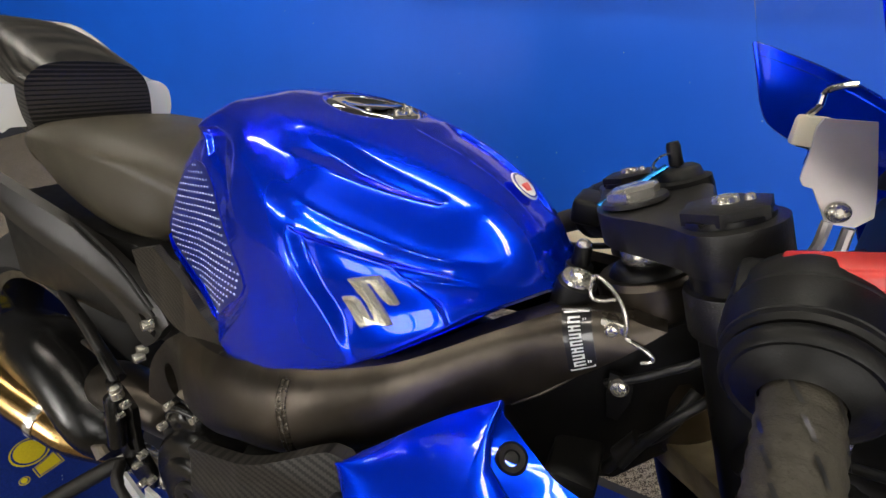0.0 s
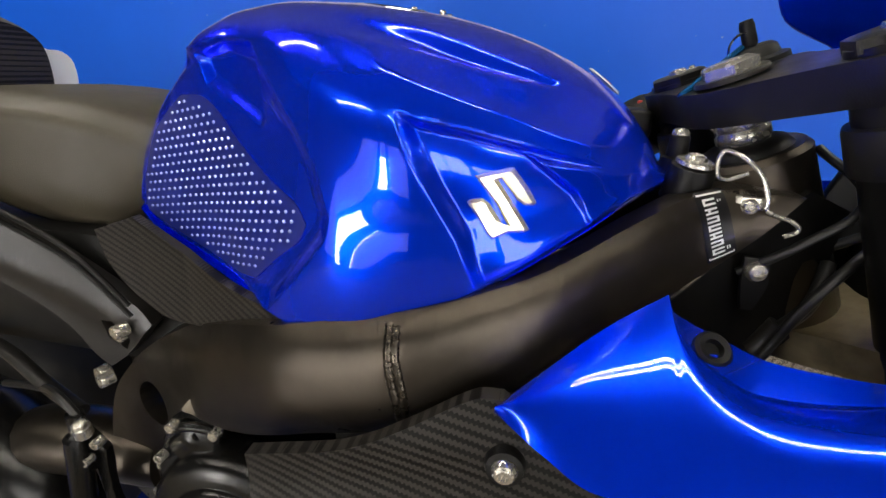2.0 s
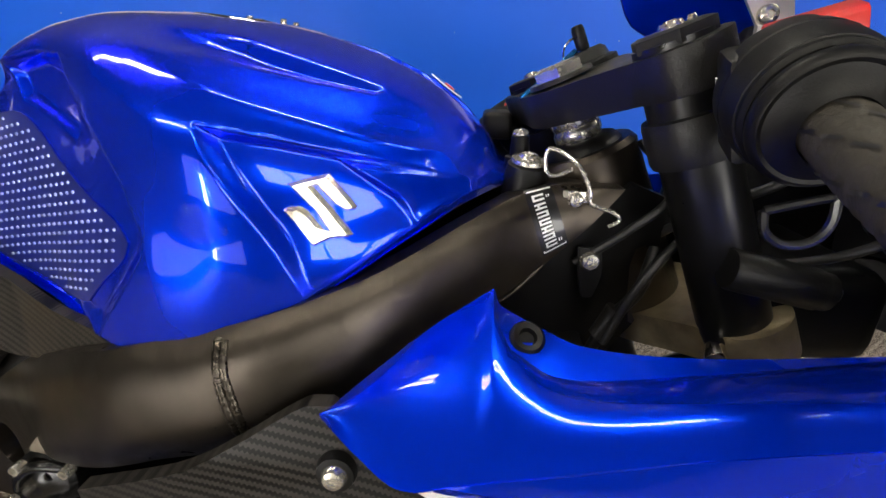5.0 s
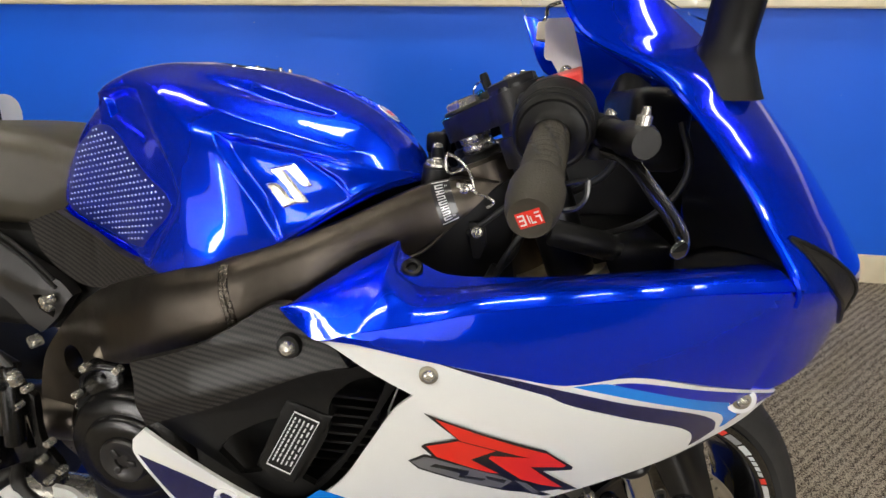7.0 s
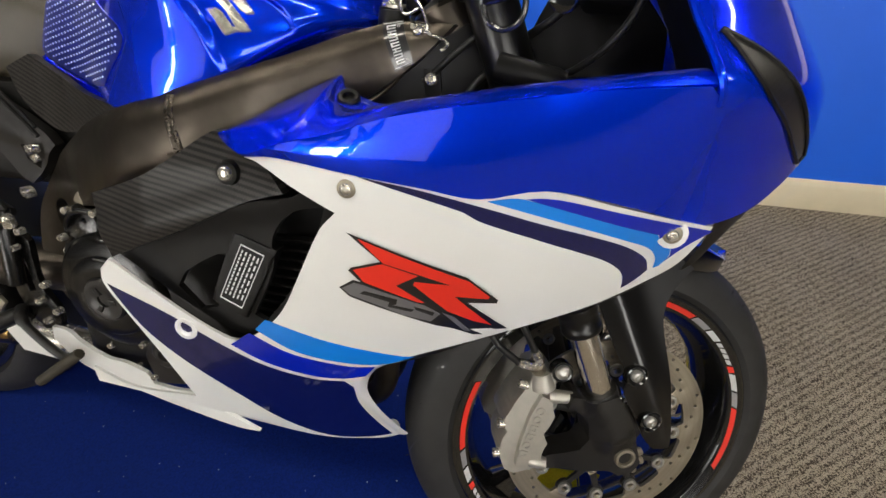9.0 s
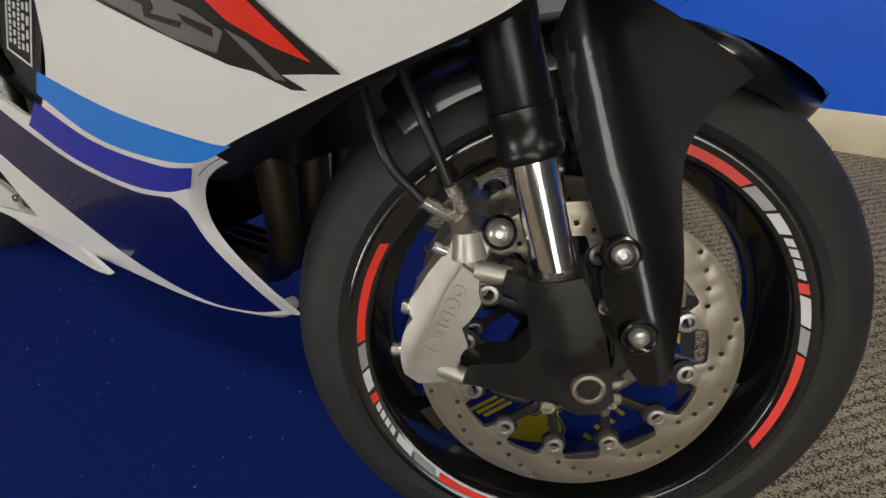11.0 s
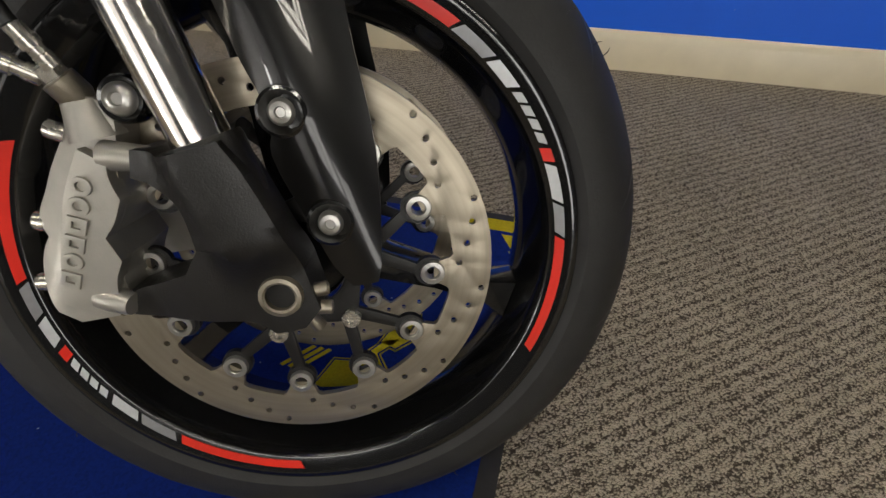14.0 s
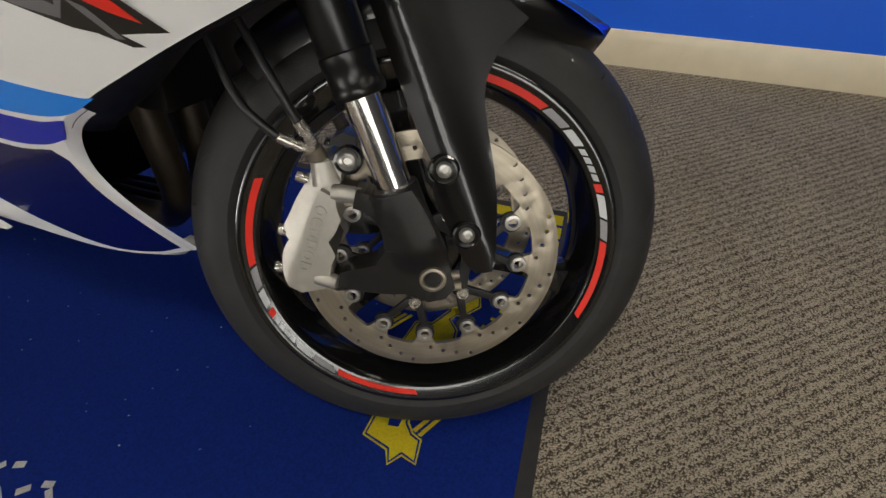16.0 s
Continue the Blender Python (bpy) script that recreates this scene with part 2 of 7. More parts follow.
def part(name, bm, material, parent=None, label="", angle=38.0):
    finish(bm, angle)
    me = bpy.data.meshes.new(name)
    bm.to_mesh(me)
    bm.free()
    me.materials.append(material)
    ob = new(name, me)
    if parent is not None and parent.parent is not None and parent.parent.parent is not None:
        parent = parent.parent  # thing, part and piece, no deeper
    if parent is not None:
        ob.parent = parent
    if label:
        ob["label"] = label
    return ob


def structure(name, bm, material, label, category):
    return tagged(part(name, bm, material), label, category, kind="structure")


def spline(pts, n=8, closed=False, corner=None):
    """A smooth line through 2D or 3D points; points turning by more than corner degrees stay sharp."""
    P = [Vector(p) for p in pts]
    N = len(P)
    sharp = [False] * N
    if corner is not None:
        for i in range(N):
            if not closed and i in (0, N - 1):
                continue
            a, b = P[i] - P[i - 1], P[(i + 1) % N] - P[i]
            if a.length > 0 and b.length > 0 and math.degrees(a.angle(b)) > corner:
                sharp[i] = True
    out = []
    for i in range(N if closed else N - 1):
        p1, p2 = P[i], P[(i + 1) % N]
        L = (p2 - p1).length
        def tangent(j):
            if sharp[j % N] or (not closed and j in (0, N - 1)):
                return (p2 - p1)
            a, b = P[(j - 1) % N], P[(j + 1) % N]
            d = (b - a)
            return d.normalized() * L if d.length > 0 else p2 - p1
        m1, m2 = tangent(i), tangent(i + 1 if not closed else (i + 1) % N)
        for k in range(n):
            t = k / n
            h = (2 * t**3 - 3 * t**2 + 1, t**3 - 2 * t**2 + t, -2 * t**3 + 3 * t**2, t**3 - t**2)
            out.append(p1 * h[0] + m1 * h[1] + p2 * h[2] + m2 * h[3])
    if not closed:
        out.append(P[-1])
    return out


def lerp_at(x, xs, ys):
    return float(np.interp(x, xs, ys))


def smooth_at(xs, ys):
    """A smooth function through the given stations (monotone cubic)."""
    xs, ys = np.array(xs, float), np.array(ys, float)
    h, d = np.diff(xs), np.diff(ys) / np.diff(xs)
    m = np.zeros(len(xs))
    m[0], m[-1] = d[0], d[-1]
    for i in range(1, len(xs) - 1):
        m[i] = 0 if d[i - 1] * d[i] <= 0 else 2 * d[i - 1] * d[i] / (d[i - 1] + d[i])
    def at(x):
        x = min(max(x, xs[0]), xs[-1])
        i = min(int(np.searchsorted(xs, x, "right")) - 1, len(xs) - 2)
        t = (x - xs[i]) / h[i]
        return float((2 * t**3 - 3 * t**2 + 1) * ys[i] + (t**3 - 2 * t**2 + t) * h[i] * m[i] + (-2 * t**3 + 3 * t**2) * ys[i + 1] + (t**3 - t**2) * h[i] * m[i + 1])
    return at


def loft(bm, rows, closed=False, cap=False):
    V = [[bm.verts.new(p) for p in r] for r in rows]
    for a, b in zip(V, V[1:]):
        n = len(a)
        for i in range(n if closed else n - 1):
            j = (i + 1) % n
            bm.faces.new((a[i], a[j], b[j], b[i]))
    if cap:
        bm.faces.new(V[0])
        bm.faces.new(V[-1])
    return V


def lathe(bm, profile, n=48, centre=(0, 0, 0), start=0.0, end=360.0):
    """Turns (radius, y) pairs round the y axis."""
    full = abs(end - start - 360) < 1e-6
    rows = []
    for k in range(n if full else n + 1):
        a = radians(start + (end - start) * k / n)
        rows.append([Vector((r * math.cos(a), y, r * math.sin(a))) + Vector(centre) for r, y in profile])
    if full:
        rows.append(rows[0])
        V = [[bm.verts.new(p) for p in r] for r in rows[:-1]]
        V.append(V[0])
        for a, b in zip(V, V[1:]):
            for i in range(len(a) - 1):
                if (a[i].co - b[i].co).length < 1e-9:
                    bm.faces.new((a[i], a[i + 1], b[i + 1])) if (a[i + 1].co - b[i + 1].co).length > 1e-9 else None
                elif (a[i + 1].co - b[i + 1].co).length < 1e-9:
                    bm.faces.new((a[i], a[i + 1], b[i]))
                else:
                    bm.faces.new((a[i], a[i + 1], b[i + 1], b[i]))
        bmesh.ops.remove_doubles(bm, verts=bm.verts, dist=1e-7)
    else:
        loft(bm, rows)
    return bm


def turned(profile, base, direction, n=24):
    """A turned piece: (radius, height) pairs along direction from base."""
    bm = bmesh.new()
    lathe(bm, profile, n)
    q = Vector((0, 1, 0)).rotation_difference(Vector(direction).normalized()).to_matrix().to_4x4()
    bm.transform(Matrix.Translation(base) @ q)
    return bm


def tube(path, r, n=10, cap=True):
    bm = bmesh.new()
    P = [Vector(p) for p in path]
    radii = r if isinstance(r, (list, tuple)) else [r] * len(P)
    t0 = (P[1] - P[0]).normalized()
    u = t0.orthogonal().normalized()
    rows = []
    for i, p in enumerate(P):
        t = (P[min(i + 1, len(P) - 1)] - P[max(i - 1, 0)]).normalized()
        u = (u - t * u.dot(t)).normalized()
        w = t.cross(u)
        rows.append([p + (u * math.cos(a) + w * math.sin(a)) * radii[i] for a in [2 * math.pi * k / n for k in range(n)]])
    loft(bm, rows, closed=True, cap=cap)
    return bm


def box(lo, hi, bevel=0.0, seg=2):
    bm = bmesh.new()
    bmesh.ops.create_cube(bm, size=1)
    lo, hi = Vector(lo), Vector(hi)
    for v in bm.verts:
        v.co = Vector([lo[i] + (v.co[i] + 0.5) * (hi[i] - lo[i]) for i in range(3)])
    if bevel:
        bmesh.ops.bevel(bm, geom=bm.edges[:], offset=bevel, segments=seg, affect="EDGES", profile=0.5)
    return bm


def grid_cut(bm, cell):
    for axis in (0, 2):
        lo, hi = min(v.co[axis] for v in bm.verts), max(v.co[axis] for v in bm.verts)
        k = math.ceil((lo + 1e-5) / cell)
        while k * cell < hi - 1e-5:
            co, no = Vector((0, 0, 0)), Vector((0, 0, 0))
            co[axis], no[axis] = k * cell, 1
            bmesh.ops.bisect_plane(bm, geom=bm.verts[:] + bm.edges[:] + bm.faces[:], dist=1e-7, plane_co=co, plane_no=no)
            k += 1


def sheet(outline, F, off=0.0, thick=0.003, cell=0.012, holes=(), smooth=6, corner=35):
    """A shell over the outline (x, z) that follows y = F(x, z), standing off outwards (towards -y)."""
    bm = bmesh.new()
    for loop in (outline, *holes):
        P = spline([(p[0], p[1], 0) for p in loop], smooth, True, corner) if smooth else [Vector((p[0], p[1], 0)) for p in loop]
        vs = [bm.verts.new((p.x, 0, p.y)) for p in P]
        for a, b in zip(vs, vs[1:] + vs[:1]):
            bm.edges.new((a, b))
    bmesh.ops.triangle_fill(bm, use_beauty=True, use_dissolve=False, edges=bm.edges[:])
    if cell:
        grid_cut(bm, cell)
    for v in bm.verts:
        v.co.y = F(v.co.x, v.co.z) - off
    if thick:
        r = bmesh.ops.extrude_face_region(bm, geom=bm.faces[:])
        for v in r["geom"]:
            if isinstance(v, bmesh.types.BMVert):
                v.co.y += thick
    return bm


def plate(outline, y0, y1, bevel=0.0015, holes=(), smooth=5, corner=35):
    """A flat plate between y0 and y1 with eased edges."""
    bm = sheet(outline, lambda x, z: y0, 0, y1 - y0, 0, holes, smooth, corner)
    if bevel:
        rim = [e for e in bm.edges if len(e.link_faces) == 2 and e.calc_face_angle(0) > 1.0]
        bmesh.ops.bevel(bm, geom=rim, offset=bevel, segments=2, affect="EDGES", profile=0.6, clamp_overlap=True)
    return bm


def moved(bm, m):
    bm.transform(m)
    return bm


def flipped(bm, yc=lambda x: 0.0):
    for v in bm.verts:
        v.co.y = 2 * yc(v.co.x) - v.co.y
    bmesh.ops.reverse_faces(bm, faces=bm.faces)
    return bm


def joined(*bms):
    out = bmesh.new()
    for b in bms:
        me = bpy.data.meshes.new("tmp")
        b.to_mesh(me)
        b.free()
        out.from_mesh(me)
        bpy.data.meshes.remove(me)
    return out


def socket_bolt(base, direction, r=0.007, h=0.005, head="dome"):
    p = [(0, h - 0.0018), (r * 0.34, h - 0.0018), (r * 0.42, h), (r * 0.75, h * 0.88), (r * 0.97, h * 0.45), (r, 0), (r, -0.004)]
    if head == "cap":
        p = [(0, h - 0.003), (r * 0.5, h - 0.003), (r * 0.55, h), (r * 0.9, h), (r, h * 0.85), (r, -0.004)]
    return turned(p, base, direction, 18)


def hexagon(base, direction, r, h):
    bm = bmesh.new()
    lathe(bm, [(0, h), (r * 0.82, h), (r, h * 0.85), (r, 0), (0, 0)], 6)
    q = Vector((0, 1, 0)).rotation_difference(Vector(direction).normalized()).to_matrix().to_4x4()
    bm.transform(Matrix.Translation(base) @ q)
    return bm


# ---------------------------------------------------------------- the room
WALL_Y, X0, X1, Y0, TOP = 1.415, -4.2, 3.4, -3.2, 2.55
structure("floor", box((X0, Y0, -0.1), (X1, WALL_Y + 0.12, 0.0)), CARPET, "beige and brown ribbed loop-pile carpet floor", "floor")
structure("wall_north", box((X0, WALL_Y, 0.0), (X1, WALL_Y + 0.12, 1.02)), WALLBLUE, "bright blue painted lower wall with small chips", "wall")
structure("wall_north_band", box((X0, WALL_Y - 0.015, 1.02), (X1, WALL_Y + 0.12, 1.16)), CREAM, "cream painted band above the blue", "wall")
structure("wall_north_upper", box((X0, WALL_Y, 1.16), (X1, WALL_Y + 0.12, TOP)), PLAIN, "unseen upper wall above the cream band, kept dark for reflections", "wall")
DX0, DX1, GX0, GX1, GZ0, GZ1 = -2.9, -2.3, -4.1, -1.0, 0.10, 2.05
FX0, FX1, FZ0, FZ1 = 0.0, 1.6, 1.15, 2.30
EX0, EX1, EZ0, EZ1 = 1.75, 3.15, 0.20, 2.00
for n_, a, b in (("wall_south_west", (X0, 0.0), (GX0, TOP)), ("wall_south", (GX1, 0.0), (FX0, TOP)), ("wall_south_pier", (FX1, 0.0), (EX0, TOP)), ("wall_south_east", (EX1, 0.0), (X1, TOP)), ("wall_south_east_sill", (EX0, 0.0), (EX1, EZ0)), ("wall_south_east_head", (EX0, EZ1), (EX1, TOP)), ("wall_south_sill", (FX0, 0.0), (FX1, FZ0)), ("wall_south_head", (FX0, FZ1), (FX1, TOP)), ("wall_south_kerb", (GX0, 0.0), (GX1, GZ0)), ("wall_south_lintel", (GX0, GZ1), (GX1, TOP))):
    structure(n_, box((a[0], Y0 - 0.12, a[1]), (b[0], Y0, b[1])), PLAIN, "plain painted wall round the unseen windows", "wall")


def window(name, label, x0, x1, z0, z1, lights):
    w = tagged(new(name), label, "window", kind="structure")
    for k in range(lights + 1):
        x = x0 + (x1 - x0) * k / lights
        part("window_frame", box((x - 0.03, Y0 - 0.09, z0), (x + 0.03, Y0 - 0.03, z1), 0.006), CEIL, w)
    for z in (z0, z1):
        part("window_frame", box((x0, Y0 - 0.088, z - 0.03), (x1, Y0 - 0.032, z + 0.03), 0.006), CEIL, w)


# the bays either side of the door are added to brighten the tank
window("window_1", "unseen glazed bay, added to brighten the tank's side", GX0, DX0, GZ0, GZ1, 1)
window("window_2", "glazed shop door with bright daylight behind it", DX0 + 0.07, DX1 - 0.07, GZ0, GZ1, 1)
window("window_3", "unseen glazed bay, added to brighten the tank's side", DX1, GX1, GZ0, GZ1, 1)
DOOR_RAIL = 1.25
part("door_rail", box((DX0 + 0.10, Y0 - 0.086, DOOR_RAIL - 0.04), (DX1 - 0.10, Y0 - 0.034, DOOR_RAIL + 0.04), 0.006), CEIL, bpy.data.objects["window_2"])
# glow panels behind the unseen door, bright below the rail for the tank's reflection
structure("backdrop_5", box((DX0 + 0.03, Y0 - 0.22, DOOR_RAIL + 0.01), (DX1 - 0.03, Y0 - 0.20, GZ1 + 0.1)), glow_material("window_glow", (1.0, 0.97, 0.92), FILL_GLOW), "dim glowing panel behind the upper door glass", "backdrop")
# unseen high window, added so the badge hollow has something bright to reflect
window("window_4", "unseen high window, added to light the tank's badge hollow", FX0, FX1, FZ0, FZ1, 2)
structure("backdrop_4", box((FX0 - 0.1, Y0 - 0.22, FZ0 - 0.1), (FX1 + 0.1, Y0 - 0.20, FZ1 + 0.1)), glow_material("window_glow", (1.0, 0.97, 0.92), FANLIGHT_FILL), "glowing panel behind the added high window", "backdrop")
# a further unseen window, added as fill for the hollow round the emblem
window("window_5", "unseen east window, added to brighten the tank's badge hollow", EX0, EX1, EZ0, EZ1, 1)
structure("backdrop_6", box((EX0 - 0.1, Y0 - 0.22, EZ0 - 0.1), (EX1 + 0.1, Y0 - 0.20, EZ1 + 0.1)), glow_material("window_glow", (1.0, 0.97, 0.92), EAST_FILL), "glowing panel behind the added east window", "backdrop")
for n_, x0, x1, power, what in (("backdrop_1", GX0 - 0.1, DX0 + 0.02, FILL_GLOW, "dim glowing panel behind the added bay"), ("backdrop_2", DX0 + 0.03, DX1 - 0.03, DAYLIGHT, "bright glowing panel behind the lower door glass"), ("backdrop_3", DX1 - 0.02, GX1 + 0.1, FILL_GLOW, "dim glowing panel behind the added bay")):
    structure(n_, box((x0, Y0 - 0.22, GZ0 - 0.1), (x1, Y0 - 0.20, DOOR_RAIL if power == DAYLIGHT else GZ1 + 0.1)), glow_material("window_glow", (1.0, 0.97, 0.92), power), what, "backdrop")
structure("wall_west", box((X0 - 0.12, Y0 - 0.12, 0.0), (X0, WALL_Y + 0.12, TOP)), PLAIN, "plain grey painted wall", "wall")
structure("wall_east", box((X1, Y0 - 0.12, 0.0), (X1 + 0.12, WALL_Y + 0.12, TOP)), PLAIN, "plain grey painted wall", "wall")
structure("ceiling", box((X0 - 0.12, Y0 - 0.12, TOP), (X1 + 0.12, WALL_Y + 0.12, TOP + 0.1)), CEIL, "plain grey board ceiling", "ceiling")


def moulding(profile, x0, x1):
    bm = bmesh.new()
    loft(bm, [[Vector((x, WALL_Y - d, z)) for d, z in profile] for x in (x0, x1)], closed=True, cap=True)
    return bm


structure("baseboard", moulding([(0, 0), (0.016, 0), (0.016, 0.088), (0.0135, 0.094), (0.0135, 0.099), (0.010, 0.104), (0.008, 0.113), (0.004, 0.120), (0, 0.122)], X0, X1),
          SKIRT, "cream gloss baseboard with a moulded top edge", "baseboard")
structure("trim", moulding([(-0.01, 1.018), (0.045, 1.018), (0.05, 1.024), (0.05, 1.040), (0.042, 1.050), (-0.01, 1.050)], X0, X1),
          SKIRT, "cream dado rail along the top of the blue wall", "dado rail")


def chips():
    bm = bmesh.new()
    rnd = random.Random(5)
    for _ in range(30):
        x, z, s = rnd.uniform(-2.4, 1.6), rnd.uniform(0.2, 0.98), rnd.uniform(0.0008, 0.0022)
        vs = [bm.verts.new((x + s * rnd.uniform(0.6, 1.2) * math.cos(a), WALL_Y - 0.0006, z + s * rnd.uniform(0.5, 1.3) * math.sin(a))) for a in [k * 2 * math.pi / 7 for k in range(7)]]
        bm.faces.new(vs)
    return bm


tagged(part("paint_chip", chips(), CREAM, bpy.data.objects["wall_north"]), kind="stuff")


# ceiling lights: twin-tube battens over the bike and behind the viewer
def batten(at, length, turn):
    e = new("ceiling_light")
    e.matrix_basis = pose(*at, 0, 0, turn)
    part("housing", box((-length / 2, -0.075, 0.0), (length / 2, 0.075, 0.05), 0.008), CEIL, e)
    for s in (-1, 1):
        bm = tube([(-length / 2 + 0.03, s * 0.042, -0.022), (length / 2 - 0.03, s * 0.042, -0.028)], 0.023, 12)
        part("tube", bm, TUBE, e, "lit white fluorescent tube")
    for s in (-1, 1):
        part("end_cap", box((s * (length / 2 - 0.018) - 0.012, -0.07, -0.055), (s * (length / 2 - 0.018) + 0.012, 0.07, 0.0), 0.004), CEIL, e)
    return tagged(e, "twin-tube fluorescent ceiling light, switched on", "ceiling light", "ceiling lights")


LIGHTS = [(-2.3, -1.0), (-0.35, -1.0), (1.6, -1.0), (-2.3, 0.75), (-0.35, 0.75), (1.6, 0.75)]
for x, y in LIGHTS:
    batten((x, y, TOP - 0.05), 1.5, 0)


# ---------------------------------------------------------------- the mat
def flat(points, z0, z1):
    bm = bmesh.new()
    vs = [bm.verts.new((x, y, 0)) for x, y in points]
    for a, b in zip(vs, vs[1:] + vs[:1]):
        bm.edges.new((a, b))
    bmesh.ops.triangle_fill(bm, use_beauty=True, use_dissolve=False, edges=bm.edges[:])
    r = bmesh.ops.extrude_face_region(bm, geom=bm.faces[:])
    for v in bm.verts:
        v.co.z = z1
    for v in r["geom"]:
        if isinstance(v, bmesh.types.BMVert):
            v.co.z = z0
    return bm


mat_thing = new("floor_mat")
tagged(mat_thing, "dark blue motorcycle floor mat with black rubber edge and yellow print", "mat")
MX0, MX1, MY0, MY1 = -1.86, 0.204, -0.52, 0.47
part("edge", box((MX0, MY0, 0.0), (MX1, MY1, 0.003), 0.001, 1), MATEDGE, mat_thing, "black rubber border")
part("mat_surface", box((MX0 + 0.024, MY0 + 0.024, 0.0005), (MX1 - 0.024, MY1 - 0.024, 0.0055), 0.0015, 1), MATBLUE, mat_thing, "blue cut pile")
Z0, Z1 = 0.005, 0.0062


def print_on(points, material, name="print_mark"):
    part(name, flat(points, Z0, Z1), material, mat_thing)


def ring(points, w):
    c = Vector((sum(p[0] for p in points) / len(points), sum(p[1] for p in points) / len(points)))
    return [tuple(c + (Vector(p) - c) * w) for p in points]


def outlined(points, w=0.86):
    """A yellow figure with a dark inner line, as on the printed mat."""
    print_on(points, MATYELLOW)
    part("print_mark", flat(ring(points, w), Z1, Z1 + 0.0004), MATBLUE, mat_thing)
    part("print_mark", flat(ring(points, w - 0.1), Z1 + 0.0004, Z1 + 0.0008), MATYELLOW, mat_thing)


def layered(points, edge=0.006):
    """A yellow outline, a dark line inside it, and the yellow figure."""
    c = Vector((sum(p[0] for p in points) / len(points), sum(p[1] for p in points) / len(points)))
    def inner(w):
        out = []
        n = len(points)
        for i in range(n):
            a, b, d = Vector(points[i - 1]), Vector(points[i]), Vector(points[(i + 1) % n])
            u, v = (b - a).normalized(), (d - b).normalized()
            nrm = Vector((-u.y - v.y, u.x + v.x))
            nrm = nrm.normalized() * w if nrm.length > 1e-6 else Vector((0, 0))
            area = sum(points[k - 1][0] * points[k][1] - points[k][0] * points[k - 1][1] for k in range(n))
            out.append(tuple(b + nrm * (1 if area > 0 else -1)))
        return out
    print_on(points, MATYELLOW)
    part("print_mark", flat(inner(edge * 0.5), Z1, Z1 + 0.0004), MATBLUE, mat_thing)
    part("print_mark", flat(inner(edge * 1.1), Z1 + 0.0004, Z1 + 0.0008), MATYELLOW, mat_thing)


# the angular figure in front of the tyre, its slanting bar, and the figures under the wheel
layered([(-0.056, -0.166), (-0.052, -0.118), (-0.040, -0.100), (0.000, -0.104), (0.006, -0.128), (0.018, -0.142), (0.033, -0.148), (0.036, -0.186), (0.012, -0.180), (-0.004, -0.198), (-0.014, -0.178)])
part("print_mark", flat([(-0.028, -0.120), (-0.006, -0.122), (-0.008, -0.140), (-0.024, -0.142)], Z1 + 0.0008, Z1 + 0.0012), MATBLUE, mat_thing)
print_on([(0.014, -0.137), (0.020, -0.140), (0.050, -0.090), (0.044, -0.088)], MATYELLOW)
print_on([(0.024, -0.142), (0.030, -0.144), (0.060, -0.094), (0.054, -0.092)], MATYELLOW)
layered([(-0.060, 0.010), (-0.004, -0.004), (0.034, 0.014), (0.030, 0.062), (0.012, 0.082), (0.036, 0.120), (0.006, 0.110), (-0.020, 0.066), (-0.050, 0.060)], 0.005)
layered([(0.000, 0.100), (0.030, 0.092), (0.058, 0.126), (0.046, 0.172), (0.012, 0.150)], 0.005)
for q in range(3):
    print_on([(-0.118 + 0.012 * q, 0.030), (-0.112 + 0.012 * q, 0.028), (-0.082 + 0.012 * q, 0.070), (-0.088 + 0.012 * q, 0.072)], MATYELLOW)
for q in range(4):
    x, y = 0.056 + 0.012 * q, 0.060 + 0.022 * q
    print_on([(x, y), (x + 0.014, y - 0.006), (x + 0.017, y + 0.001), (x + 0.003, y + 0.007)], MATYELLOW)
# chequer bars by the far corner
for q, (y0, y1, xa, xb) in enumerate(((0.412, 0.446, -0.030, -0.012), (0.366, 0.402, 0.130, 0.152), (0.316, 0.356, 0.150, 0.176))):
    print_on([(xa, y1), (0.178, y1), (0.178, y0), (xb, y0)], MATYELLOW)
# maker's sign by the rear wheel: a plain oval over a bar with small plain blocks
layered([(-1.62, -0.020), (-1.42, -0.020), (-1.405, -0.040), (-1.42, -0.060), (-1.62, -0.060)], 0.007)
for q in range(5):
    part("print_mark", flat([(-1.60 + 0.034 * q, -0.032), (-1.578 + 0.034 * q, -0.032), (-1.578 + 0.034 * q, -0.048), (-1.60 + 0.034 * q, -0.048)], Z1 + 0.0008, Z1 + 0.0012), MATBLUE, mat_thing)
layered([(-1.53 + 0.052 * math.cos(a), -0.105 + 0.040 * math.sin(a)) for a in [k * math.pi / 10 for k in range(20)]], 0.008)
layered([(-1.475, -0.075), (-1.425, -0.080), (-1.432, -0.135), (-1.470, -0.130)], 0.006)
layered([(-1.455 + 0.014 * math.cos(a), -0.155 + 0.011 * math.sin(a)) for a in [k * math.pi / 6 for k in range(12)]], 0.004)


for x, y, a, w in ((-0.536, -0.364, 50, 0.020), (-0.509, -0.352, 20, 0.016), (-0.500, -0.393, -35, 0.024), (-0.473, -0.377, 40, 0.018), (-0.446, -0.361, 15, 0.016), (-0.433, -0.372, -40, 0.018)):
    u = Vector((math.cos(radians(a)), math.sin(radians(a))))
    v = Vector((-u.y, u.x)) * 0.0045
    u = u * w / 2
    o = Vector((x, y))
    print_on([tuple(o - u - v), tuple(o + u - v), tuple(o + u + v), tuple(o - u + v)], MATWHITE)


